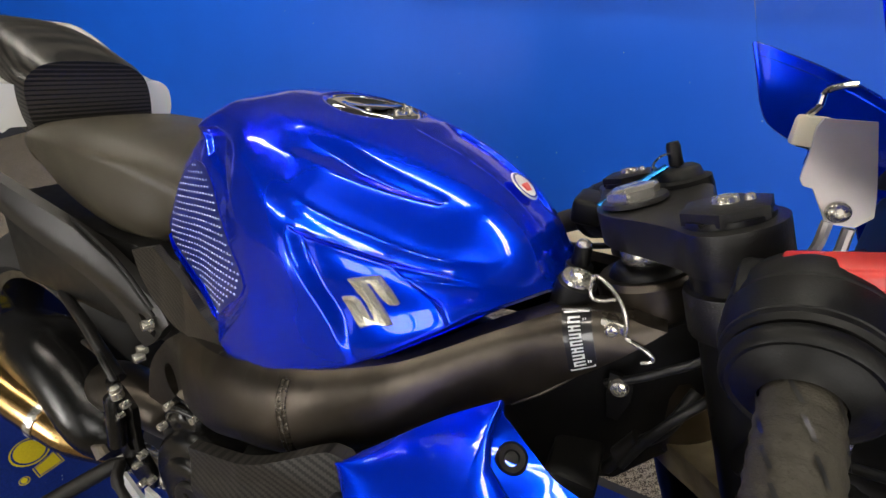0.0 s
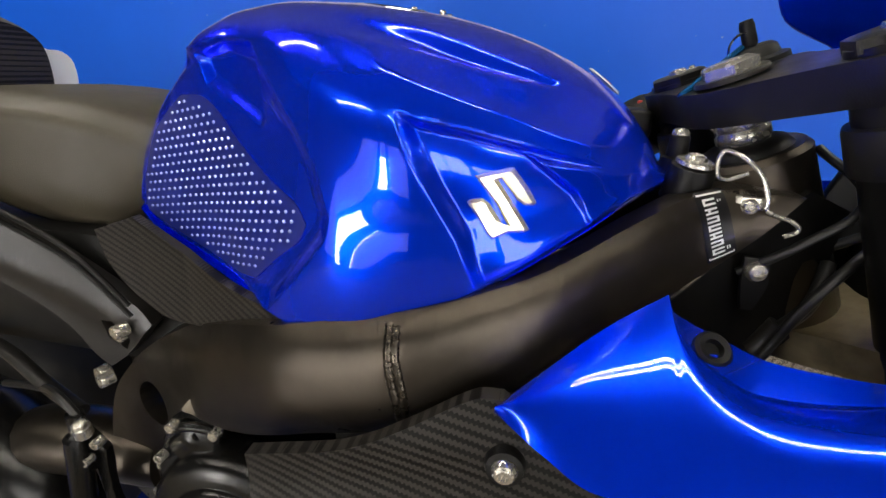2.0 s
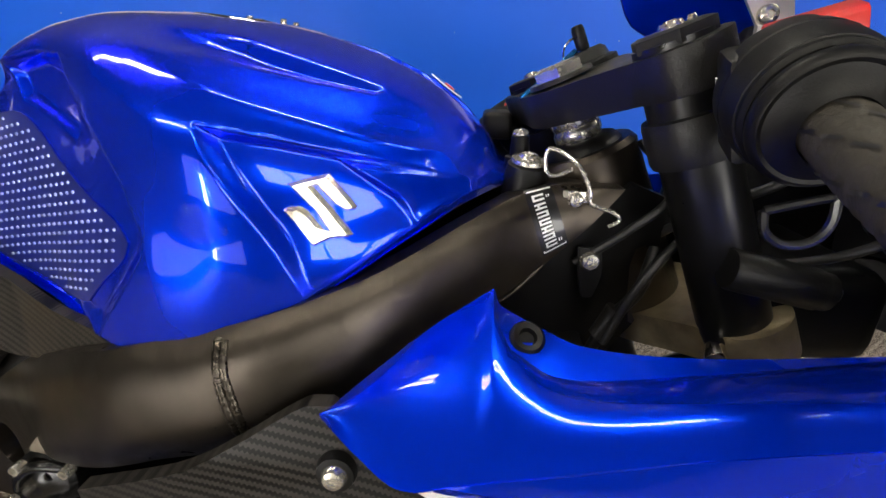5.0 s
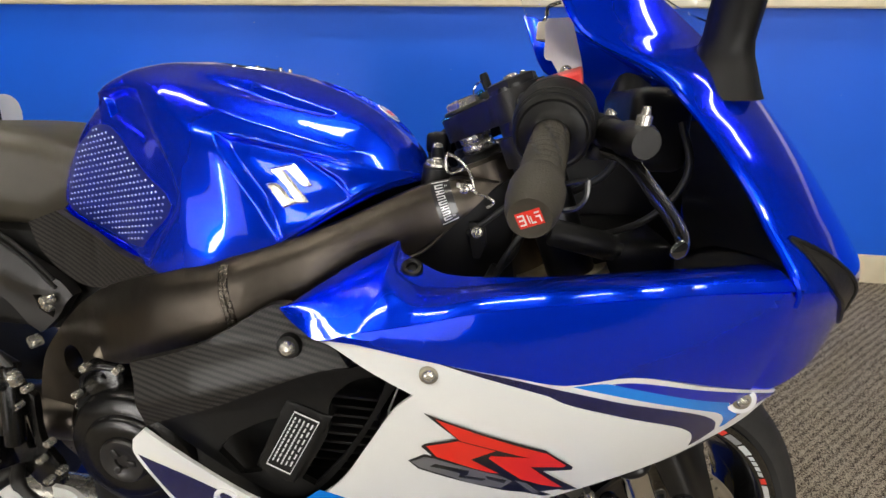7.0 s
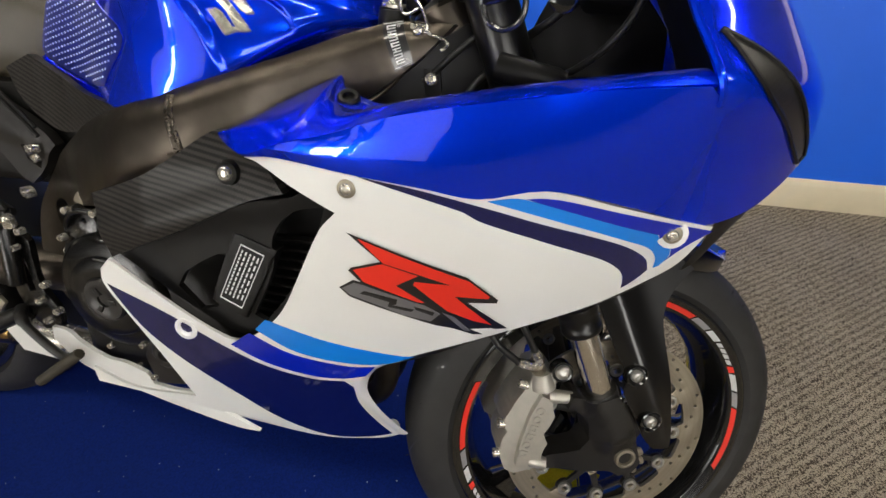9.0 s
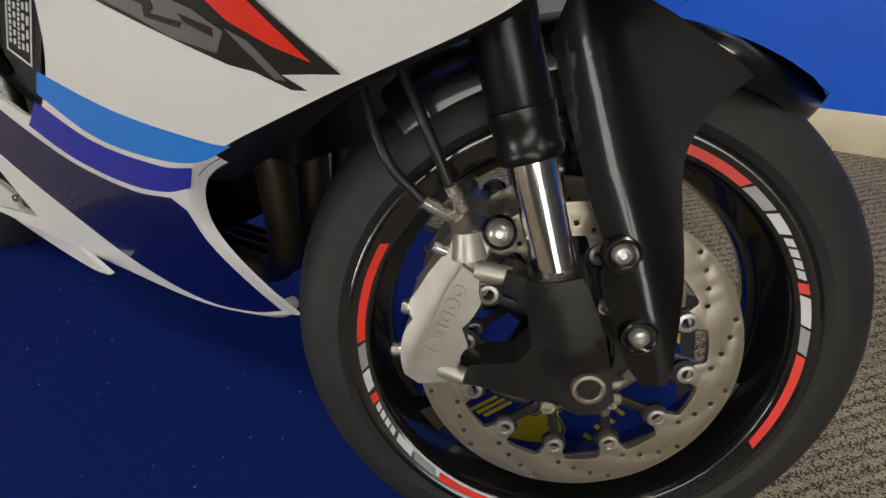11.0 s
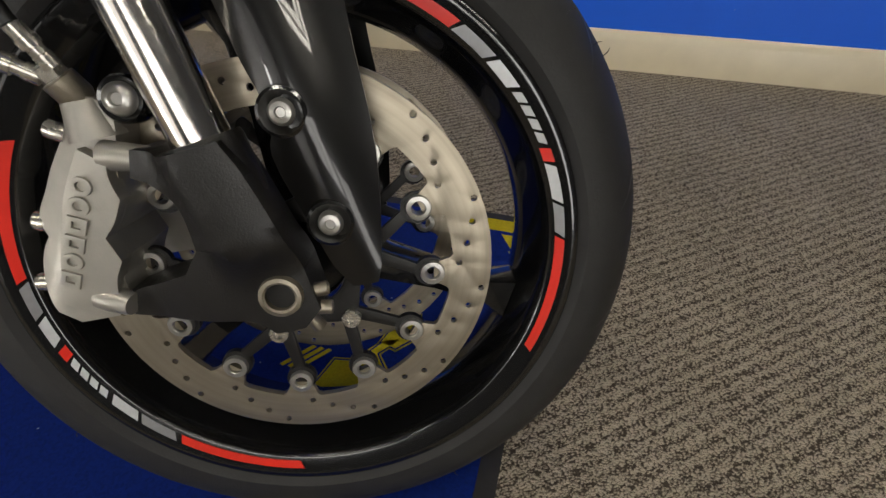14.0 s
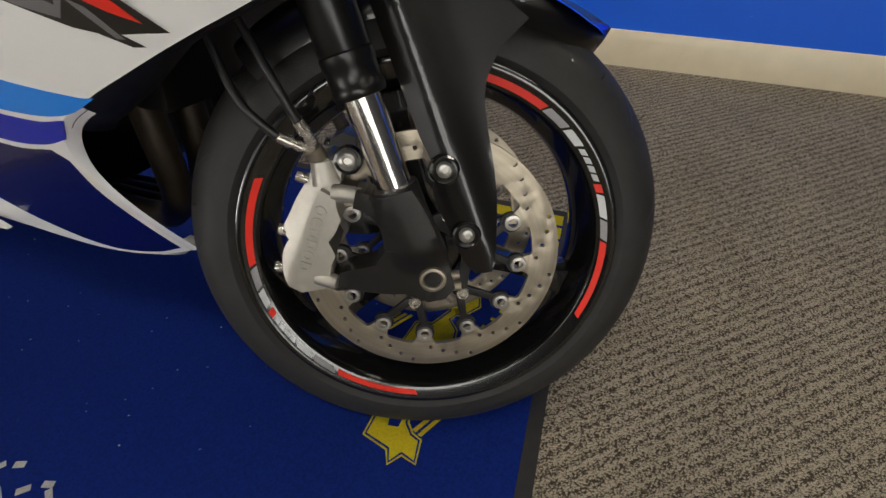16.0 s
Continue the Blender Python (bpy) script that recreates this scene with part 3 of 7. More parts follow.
def lint():
    """Stray pale fluff on the mat."""
    bm = bmesh.new()
    rnd = random.Random(11)
    for _ in range(150):
        x, y, s = rnd.uniform(MX0 + 0.05, MX1 - 0.04), rnd.uniform(MY0 + 0.04, MY1 - 0.05), rnd.uniform(0.0006, 0.0016)
        vs = [bm.verts.new((x + s * rnd.uniform(0.5, 1.6) * math.cos(a), y + s * rnd.uniform(0.5, 1.6) * math.sin(a), 0.0068)) for a in [k * 2 * math.pi / 5 for k in range(5)]]
        bm.faces.new(vs)
    return bm


tagged(part("lint", lint(), MATWHITE, mat_thing), kind="stuff")

# ---------------------------------------------------------------- the motorcycle
# Its own frame: x ahead, y to its left, z up, from the front wheel's centre; it leans on its stand.
bike = new("motorcycle")
bike.matrix_basis = pose(0, 0, 0.279, -11, 0, 0)
tagged(bike, "blue and white sports motorcycle leaning on the mat, bars turned", "motorcycle")
RAKE, STEER = radians(23.75), radians(21)
stem_dir = Vector((-math.sin(RAKE), 0, math.cos(RAKE)))
axle_dir = Vector((-math.sin(STEER) * math.cos(RAKE), math.cos(STEER), -math.sin(STEER) * math.sin(RAKE)))
ahead = axle_dir.cross(stem_dir)
# the steered frame: x ahead, y along the axle, z up the fork
TURN = Matrix((ahead, axle_dir, stem_dir)).transposed().to_4x4()


def steered(bm):
    return moved(bm, TURN)


def mid(x):
    return -0.08 * (x + 0.40) if x < -0.40 else 0.0


def fairing_y(x, z):
    """The side fairing's skin on the right."""
    u, w = x + 0.25, z - 0.3
    return (-0.2451 + 0.0633 * u - 0.2859 * w + 0.6138 * u * u - 0.9071 * u * w + 0.5605 * w * w
            + 0.7270 * u**3 + 0.2794 * u * u * w - 0.2710 * u * w * w + 0.2444 * w**3)


# ---- front wheel
wheel = new("front_wheel")
wheel.parent = bike
TR = 0.2955
prof = []
for k in range(25):
    a = math.pi * (k / 24 - 0.5)
    prof.append((0.2375 + (TR - 0.2375) * math.cos(a) ** 0.85, 0.0605 * math.sin(a)))
prof = [(0.222, -0.047), (0.229, -0.0545)] + prof + [(0.229, 0.0545), (0.222, 0.047)]
bm = bmesh.new()
lathe(bm, prof, 128)
tyre = part("tyre", steered(bm), RUBBER, wheel, "black road tyre with moulding hairs")


def on_tyre(a, y):
    s = max(-1, min(1, y / 0.0605))
    r = 0.2375 + (TR - 0.2375) * math.sqrt(1 - s * s) ** 0.85 + 0.0003
    return Vector((r * math.cos(a), y, r * math.sin(a)))


def groove_shade(a0, side):
    """A curved sipe: a thin black strip on the rubber for the shade in the slot."""
    bm = bmesh.new()
    rows = []
    for k in range(9):
        t = k / 8
        y = side * (0.014 + 0.040 * t)
        a = a0 - 0.16 * t - 0.05 * t * t
        w = 0.0016 / TR * (0.35 + math.sin(math.pi * min(1, t * 0.9 + 0.1)))
        rows.append([on_tyre(a - w, y), on_tyre(a + w, y)])
    loft(bm, rows)
    return bm


for k in range(15):
    for s in (-1, 1):
        part("groove_shade", steered(groove_shade(2 * math.pi * (k + (0.5 if s > 0 else 0)) / 15, s)), DECAL_BLACK, tyre)


def hairs():
    rnd = random.Random(3)
    out = []
    for k in range(46):
        a, y = rnd.uniform(0, 2 * math.pi), rnd.choice((-1, 1)) * rnd.uniform(0.004, 0.05)
        p = on_tyre(a, y)
        d = (p - Vector((0, y, 0))).normalized()
        side = Vector((-d.z, 0, d.x)) * rnd.uniform(-0.8, 0.8)
        out.append(tube([p, p + d * 0.004 + side * 0.001, p + d * 0.007 + side * 0.005], [0.0006, 0.0005, 0.0002], 4))
    return joined(*out)


tagged(part("moulding_hair", steered(hairs()), RUBBER, tyre), kind="stuff")

rim_prof = [(0.2225, -0.0475), (0.2290, -0.0525), (0.2300, -0.0565), (0.2270, -0.0580), (0.2225, -0.0570), (0.2205, -0.0560), (0.2080, -0.0545), (0.2060, -0.0530),
            (0.2030, -0.040), (0.1935, -0.022), (0.1895, 0.0), (0.1935, 0.022), (0.2030, 0.040), (0.2080, 0.0545), (0.2205, 0.0560), (0.2270, 0.0580), (0.2300, 0.0565), (0.2225, 0.0475), (0.2150, 0.0), (0.2225, -0.0475)]
bm = bmesh.new()
lathe(bm, rim_prof, 128)
rim = part("rim", steered(bm), GLOSS, wheel, "gloss black cast rim with red and white tape", 50)


def spoke(a):
    rows = []
    for r, w, h in ((0.035, 0.030, 0.024), (0.07, 0.017, 0.022), (0.12, 0.013, 0.019), (0.17, 0.015, 0.018), (0.192, 0.026, 0.022)):
        c = [Vector((r, h * s * (0.75 if abs(q) > 0.9 else 1), w * q)) for s, q in ((-1, -0.7), (-1, 0.7), (-0.4, 1), (0.4, 1), (1, 0.7), (1, -0.7), (0.4, -1), (-0.4, -1))]
        rows.append(c)
    bm = bmesh.new()
    loft(bm, rows, closed=True, cap=True)
    return moved(bm, Matrix.Rotation(-a, 4, "Y"))


for k in range(3):
    part("spoke", steered(spoke(radians(-38 + 120 * k))), GLOSS, rim)
part("hub", steered(turned([(0, 0), (0.038, 0), (0.040, 0.004), (0.040, 0.096), (0.038, 0.10), (0, 0.10)], (0, -0.05, 0), (0, 1, 0), 32)), GLOSS, rim)


def tape(a0, a1, material, r0=0.2105, r1=0.2185, skew=0.0):
    bm = bmesh.new()
    n = max(2, int(abs(a1 - a0) / 1.5))
    rows = []
    for k in range(n + 1):
        a = a0 + (a1 - a0) * k / n
        rows.append([Vector((r * math.cos(radians(a + d)), y, r * math.sin(radians(a + d)))) for r, y, d in ((r0, -0.0552, -skew), ((r0 + r1) / 2, -0.0560, 0), (r1, -0.0567, skew))])
    loft(bm, rows)
    part("rim_tape", steered(bm), material, rim)


def tape_group(a0, s):
    """Red bar, two pale blocks, small plain bars, two pale blocks, red bar."""
    tape(a0, a0 + s * 30, RED, skew=0.6)
    tape(a0 + s * 31, a0 + s * 38.5, GREY_TAPE, skew=0.8)
    tape(a0 + s * 39.5, a0 + s * 45.5, SILVER_TAPE, skew=0.8)
    tape(a0 + s * 47, a0 + s * 49.8, RED, skew=0.5)
    for q in range(4):
        tape(a0 + s * (50.6 + 2.9 * q), a0 + s * (52.8 + 2.9 * q), SILVER_TAPE, 0.2118, 0.2174, 0.6)
    tape(a0 + s * 63, a0 + s * 70, SILVER_TAPE, skew=0.8)
    tape(a0 + s * 71, a0 + s * 80, GREY_TAPE, skew=0.8)
    tape(a0 + s * 81.5, a0 + s * 112, RED, skew=0.6)


tape_group(132.7, 1)
tape(64, 34.8, RED, skew=-0.6)
tape(34.0, 26.0, GREY_TAPE, skew=-0.8)
tape(25.0, 18.6, SILVER_TAPE, skew=-0.8)
for q in range(4):
    tape(17.4 - 3.1 * q, 15.0 - 3.1 * q, SILVER_TAPE, 0.2118, 0.2174, -0.6)
tape(4.6, 1.6, RED, skew=-0.5)
tape(0.8, -7.4, SILVER_TAPE, skew=-0.8)
tape(-8.2, -15.2, GREY_TAPE, skew=-0.8)
tape(-16, -45.3, RED, skew=-0.6)

# ---- brake discs: a scalloped band on a black carrier with twelve bobbins
BOB = 0.1072
BOB_A = [radians(6.1 - 30 * k) for k in range(12)]


def loop_r(fn, n):
    return [(fn(2 * math.pi * k / n) * math.cos(2 * math.pi * k / n), fn(2 * math.pi * k / n) * math.sin(2 * math.pi * k / n)) for k in range(n)]


def near(a):
    return math.cos(6 * (a - BOB_A[0]) * 2)


def disc_holes():
    out = []
    for k in range(12):
        for r, d in ((0.1285, 4), (0.1355, 11), (0.1425, 18), (0.1490, 25)):
            a = BOB_A[0] + radians(30 * k + d)
            out.append([(r * math.cos(a) + 0.0026 * math.cos(b), r * math.sin(a) + 0.0026 * math.sin(b)) for b in [j * math.pi / 4 for j in range(8)]])
    return out


def ease_step(v):
    v = max(0.0, min(1.0, v))
    return v * v * (3 - 2 * v)


def disc(y):
    inner = loop_r(lambda a: 0.1085 + 0.0150 * ease_step((0.72 - near(a)) / 0.62), 288)
    s = plate(loop_r(lambda a: 0.155, 144), y, y + 0.0055, 0.0004, [inner] + disc_holes(), 0)
    return s


def arm2(p, q, w0, w1, y0, y1):
    """A tapered flat arm in the disc's plane."""
    p, q = Vector((p[0], 0, p[1])), Vector((q[0], 0, q[1]))
    d = (q - p).normalized()
    n = Vector((-d.z, 0, d.x))
    o = [p + n * w0, p - n * w0, q - n * w1, q + n * w1]
    return plate([(v.x, v.z) for v in o], y0, y1, 0.0008, (), 0)


def polar(r, a):
    return (r * math.cos(a), r * math.sin(a))


def carrier(y):
    """The spider's ring."""
    return plate(loop_r(lambda a: 0.0565 + 0.0050 * math.cos(6 * (a - BOSS_A[0])), 96), y, y + 0.0055, 0.0006, [loop_r(lambda a: 0.038, 40)], 0)


BOSS_A = [BOB_A[0] + radians(-15 - 60 * k) for k in range(6)]
for side, y in ((-1, -0.0675), (1, 0.062)):
    d = part("brake_disc", steered(disc(y)), DISC, wheel, "drilled steel brake disc with worn rings")
    part("carrier", steered(carrier(y + 0.0010)), CAST, d, "black spider carrier")
    for k, a in enumerate(BOSS_A):
        for b in (BOB_A[2 * k], BOB_A[(2 * k + 1) % 12]):
            part("carrier_arm", steered(arm2(polar(0.054, a), polar(0.099, b), 0.0058, 0.0044, y + 0.0012, y + 0.0062)), CAST, d)
            part("bobbin_eye", steered(turned([(0.0056, 0), (0.0125, 0), (0.0125, 0.0055), (0.0056, 0.0055), (0.0056, 0)], (0.1055 * math.cos(b), y + 0.001, 0.1055 * math.sin(b)), (0, 1, 0), 20)), CAST, d)
    for a in BOB_A:
        c = (BOB * math.cos(a), y - 0.0025, BOB * math.sin(a))
        part("bobbin", steered(turned([(0.0052, 0.009), (0.0052, 0.0), (0.0060, -0.0008), (0.0094, -0.0004), (0.0101, 0.0008), (0.0101, 0.0105), (0.0052, 0.0105)], c, (0, 1, 0), 22)), BOLT, d)
    for a in BOSS_A:
        part("disc_bolt", steered(socket_bolt((0.0605 * math.cos(a), y + (0.0 if side < 0 else 0.006), 0.0605 * math.sin(a)), (0, side, 0), 0.0078, 0.006, "cap")), STEEL, d)

# ---- fork
FY = -0.107


def fork_leg(side):
    f = new("fork_leg")
    f.parent = bike
    y = FY if side < 0 else -FY
    bot, top = Vector((-0.001, y, 0.075)), Vector((0.021, y, 0.700))
    ax = (top - bot).normalized()
    at = lambda z: bot + ax * ((z - bot.z) / ax.z)
    part("chrome_tube", steered(turned([(0, 0), (0.0185, 0), (0.0185, 0.15), (0, 0.15)], at(0.085), ax, 40)), FORKCHROME, f, "polished chrome fork tube")
    part("dust_seal", steered(turned([(0.0186, 0), (0.0245, 0.001), (0.0262, 0.004), (0.0262, 0.010), (0.0250, 0.012), (0.0250, 0.028), (0.0262, 0.030), (0.0262, 0.040), (0.024, 0.042)], at(0.203), ax, 40)), FORKBLACK, f, "black rubber dust seal")
    part("outer_tube", steered(turned([(0.0238, 0), (0.0248, 0.002), (0.0248, 0.055), (0.0258, 0.060), (0.0258, 0.22), (0.0270, 0.23), (0.0270, 0.455), (0, 0.455)], at(0.243), ax, 48)), FORKBLACK, f, "satin black outer fork tube")
    cap = part("fork_cap", steered(moved(hexagon((0, 0, 0), (0, 1, 0), 0.0285, 0.010), Matrix.Translation(at(0.695)) @ Vector((0, 1, 0)).rotation_difference(ax).to_matrix().to_4x4())), CAST, f, "black hexagonal fork cap")
    part("adjuster", steered(turned([(0, 0.004), (0.004, 0.004), (0.0055, 0.002), (0.0075, 0.003), (0.0085, 0), (0.0085, -0.003)], at(0.7055), ax, 20)), STEEL, cap)
    part("adjuster", steered(turned([(0, 0.002), (0.0025, 0.003), (0.0035, 0), (0.0035, -0.003)], at(0.7050) + Vector((0.012, -0.006, 0)), ax, 14)), STEEL, cap)
    s = 1 if side < 0 else -1
    leg = sheet([(-0.020, 0.112), (0.0175, 0.108), (0.022, 0.085), (0.0245, 0.026), (0.0225, 0.000), (0.021, -0.018), (0.006, -0.027), (-0.014, -0.024), (-0.026, -0.010), (-0.055, -0.001), (-0.088, 0.010), (-0.116, 0.024),
                 (-0.104, 0.036), (-0.080, 0.036), (-0.052, 0.037), (-0.035, 0.050), (-0.030, 0.080), (-0.038, 0.098), (-0.048, 0.106), (-0.038, 0.121), (-0.026, 0.116)],
                lambda x, z: -0.121 + 0.020 * min(1, (abs(x) / 0.09) ** 2) - 0.0125 * ease_step((0.032 - abs(x - 0.003)) / 0.014) * ease_step((z - 0.012) / 0.034), 0, 0.040, 0.012, smooth=4)
    rim_e = [e for e in leg.edges if len(e.link_faces) == 2 and e.calc_face_angle(0) > 1.0]
    bmesh.ops.bevel(leg, geom=rim_e, offset=0.003, segments=2, affect="EDGES", profile=0.6, clamp_overlap=True)
    if side > 0:
        leg = flipped(leg)
    low = part("axle_casting", steered(leg), CAST, f, "black cast axle holder with caliper arms")
    part("leg_socket", steered(turned([(0.0187, 0.046), (0.0236, 0.046), (0.0246, 0.0425), (0.0248, 0.010), (0.0225, -0.024), (0.0170, -0.036), (0, -0.044)], at(0.066), ax, 36)), CAST, low)
    part("axle", steered(turned([(0, -0.010), (0.0096, -0.010), (0.0100, 0.0006), (0.0115, 0.0016), (0.0142, 0.0010), (0.0150, -0.002), (0.0150, -0.03)], (0.002, s * -0.1245, 0.0025), (0, -s, 0), 28)), ALU, low, "hollow worn steel axle end")
    part("pinch_bolt", steered(socket_bolt((0.010, s * -0.110, -0.029), (0.25, 0, -1), 0.0052, 0.007, "cap")), ALU, low)
    part("pinch_bolt", steered(socket_bolt((0.0205, s * -0.112, -0.020), (1, 0, -0.4), 0.0052, 0.007, "cap")), ALU, low)
    part("pinch_bolt", steered(socket_bolt((0.0235, s * -0.112, -0.006), (1, 0, -0.2), 0.0052, 0.007, "cap")), ALU, low)
    return f


fork_leg(-1)
fork_leg(1)


def caliper(side):
    """Two-piece radial caliper: raised face with lugs to the fork's arms, stepped back, bolts and union."""
    c = new("brake_caliper")
    c.parent = bike
    s = 1 if side < 0 else -1
    put = lambda bm: steered(bm if side < 0 else flipped(bm))
    back = [(-0.058, 0.160), (-0.044, 0.150), (-0.050, 0.136), (-0.066, 0.108), (-0.068, 0.096), (-0.080, 0.083), (-0.091, 0.077), (-0.090, 0.060), (-0.101, 0.048), (-0.106, 0.034), (-0.122, 0.022), (-0.148, 0.027),
            (-0.158, 0.040), (-0.157, 0.056), (-0.150, 0.074), (-0.142, 0.084), (-0.134, 0.090), (-0.136, 0.100), (-0.131, 0.108), (-0.119, 0.118), (-0.108, 0.128), (-0.096, 0.137), (-0.082, 0.147), (-0.074, 0.158)]
    def step(x, z):
        n = (x + 0.115) * 0.72 - (z - 0.085) * 0.69
        return -0.097 + 0.42 * max(0.0, -n - 0.004)
    bm = sheet(back, step, 0, 0.060, 0.006, smooth=4)
    e = [x for x in bm.edges if len(x.link_faces) == 2 and x.calc_face_angle(0) > 1.0]
    bmesh.ops.bevel(bm, geom=e, offset=0.004, segments=3, affect="EDGES", profile=0.6, clamp_overlap=True)
    part("body", put(bm), CALIPER, c, "cast silver caliper body")
    face = [(-0.073, 0.133), (-0.062, 0.119), (-0.066, 0.108), (-0.067, 0.096), (-0.079, 0.084), (-0.090, 0.077), (-0.090, 0.059), (-0.101, 0.048), (-0.107, 0.036), (-0.126, 0.030), (-0.142, 0.046), (-0.128, 0.070), (-0.112, 0.092), (-0.096, 0.112)]
    bm = sheet(face, lambda x, z: -0.107 + 0.05 * abs((x + 0.10) * 0.72 - (z - 0.08) * 0.69), 0, 0.014, 0.006, smooth=4)
    e = [x for x in bm.edges if len(x.link_faces) == 2 and x.calc_face_angle(0) > 1.0]
    bmesh.ops.bevel(bm, geom=e, offset=0.0035, segments=3, affect="EDGES", profile=0.6, clamp_overlap=True)
    part("face", put(bm), CALIPER, c, "raised silver outer face")
    for p, q, r in (((-0.064, -0.098, 0.124), (-0.036, -0.104, 0.112), 0.0085), ((-0.122, -0.098, 0.040), (-0.102, -0.104, 0.028), 0.0085)):
        part("lug", put(tube([Vector(p), Vector(p).lerp(Vector(q), 0.9), Vector(q)], [r * 1.15, r, r * 0.93], 20)), CALIPER, c)
    part("neck", put(tube([Vector((-0.066, -0.090, 0.135)), Vector((-0.062, -0.090, 0.158))], [0.017, 0.0125], 18)), CALIPER, c)
    # raised plain blocks where the maker's name stands
    for k in range(6):
        t = k / 5
        x, z = -0.083 - 0.043 * t, 0.112 - 0.052 * t
        y = -0.1075
        if k in (0, 1, 4):
            bm = plate([(0.0050 * math.cos(a), 0.0050 * math.sin(a)) for a in [j * math.pi / 7 for j in range(14)]], -0.0014, 0.001, 0.0004, [[(0.0024 * math.cos(a), 0.0024 * math.sin(a)) for a in [j * math.pi / 5 for j in range(10)]]], 0)
        else:
            bm = plate([(-0.0044, -0.0046), (0.0044, -0.0046), (0.0044, 0.0046), (-0.0044, 0.0046)], -0.0014, 0.001, 0.0004, [[(-0.0018, -0.0020), (0.0018, -0.0020), (0.0018, 0.0020), (-0.0018, 0.0020)]], 0)
        part("raised_mark", put(moved(bm, Matrix.Translation((x, y, z)) @ Matrix.Rotation(radians(-50), 4, "Y") @ Matrix.Diagonal((1.25, 1.0, 1.35, 1.0)))), CALIPER, c)
    for p, d, r in (((-0.088, -0.086, 0.146), (-0.75, 0, 0.66), 0.0062), ((-0.156, -0.086, 0.060), (-0.95, 0, 0.3), 0.0066), ((-0.134, -0.082, 0.098), (-0.85, 0, 0.5), 0.0072)):
        part("caliper_bolt", put(socket_bolt(p, d, r, 0.009, "cap")), STEEL, c)
    part("banjo_bolt", put(hexagon((-0.066, -0.094, 0.174), (-0.15, -0.35, 0.9), 0.0088, 0.010)), STEEL, c, "hose union")
    part("banjo", put(turned([(0, -0.018), (0.0085, -0.018), (0.0105, -0.014), (0.0105, -0.001), (0.0085, 0.0), (0, 0)], (-0.066, -0.094, 0.174), (-0.15, -0.35, 0.9), 20)), ALU, c)
    part("mount_bolt", put(socket_bolt((-0.036, -0.098, 0.150), (0, -1, 0.1), 0.0105, 0.006)), BOLT, c, "domed stainless socket bolt")
    part("bolt_collar", put(turned([(0.0105, 0.001), (0.0135, 0.002), (0.0150, 0.0), (0.0150, -0.012)], (-0.036, -0.097, 0.150), (0, -1, 0.1), 24)), GLOSS, c)
    return c


caliper(-1)
caliper(1)

# hoses down to the caliper
hose = new("brake_hose")
hose.parent = bike
for a, b, m, m2 in (((-0.060, -0.100, 0.178), (-0.063, -0.108, 0.203), (-0.066, -0.110, 0.240), (-0.074, -0.100, 0.300)), ((-0.071, -0.098, 0.176), (-0.088, -0.106, 0.196), (-0.105, -0.108, 0.236), (-0.108, -0.095, 0.300))):
    A, B, C, D = Vector(a), Vector(b), Vector(m), Vector(m2)
    part("union", steered(tube([A, A.lerp(B, 0.3), A.lerp(B, 0.32), A.lerp(B, 0.5)], [0.0058, 0.0058, 0.0050, 0.0050], 10)), STEEL, hose)
    part("ferrule", steered(tube([A.lerp(B, 0.5), A.lerp(B, 0.7), A.lerp(B, 0.72), A.lerp(B, 1.0)], [0.0066, 0.0066, 0.0058, 0.0055], 10)), STEEL, hose)
    part("line", steered(tube(spline([B, C, D], 8), 0.0046, 10)), LEAD, hose, "dark brake line")

# ---- front fender: an arch over the tyre with side stays bolted to the fork
fender = new("front_fender")
fender.parent = bike


def fender_arch(a0, a1, n=44, off=0.0):
    rows = []
    for k in range(n + 1):
        t = k / n
        a = radians(a0 + (a1 - a0) * t)
        w = 0.076 * math.sqrt(min(1.0, 0.02 + 3.4 * t)) + 0.006 * math.sin(math.pi * t) * min(1.0, t * 3)
        drop = 0.024 + 0.020 * min(1, t * 3)
        lift = 0.012 * max(0, 0.25 - t) / 0.25
        row = []
        for j in range(25):
            s = j / 12 - 1
            r = 0.3115 - off - drop * abs(s) ** 2.6 + lift * (1 - abs(s)) + 0.004 * max(0, 1 - abs(s) * 4)
            row.append(Vector((r * math.cos(a), w * math.sin(s * math.pi / 2 * 0.98), r * math.sin(a))))
        rows.append(row)
    return rows


bm = bmesh.new()
R1, R2 = fender_arch(31, 110), fender_arch(31, 110, off=0.003)
loft(bm, [list(r) + list(reversed(q)) for r, q in zip(R1, R2)], closed=True, cap=True)
part("arch", steered(bm), FENDER, fender, "gloss black mudguard arch")
bm = bmesh.new()
loft(bm, [[p + (p - Vector((0, p.y, 0))).normalized() * 0.0006 for p in r[6:19]] for r in fender_arch(31.5, 58, 20)])
part("crown_panel", steered(bm), BLUE, fender, "metallic blue crown")


stay_line = smooth_at((-0.03, 0.04, 0.10, 0.16, 0.22, 0.32), (-0.1065, -0.105, -0.101, -0.094, -0.087, -0.080))


def stay_y(x, z):
    return stay_line(z) - 0.012 * math.exp(-((x - 0.066) / 0.022) ** 2)


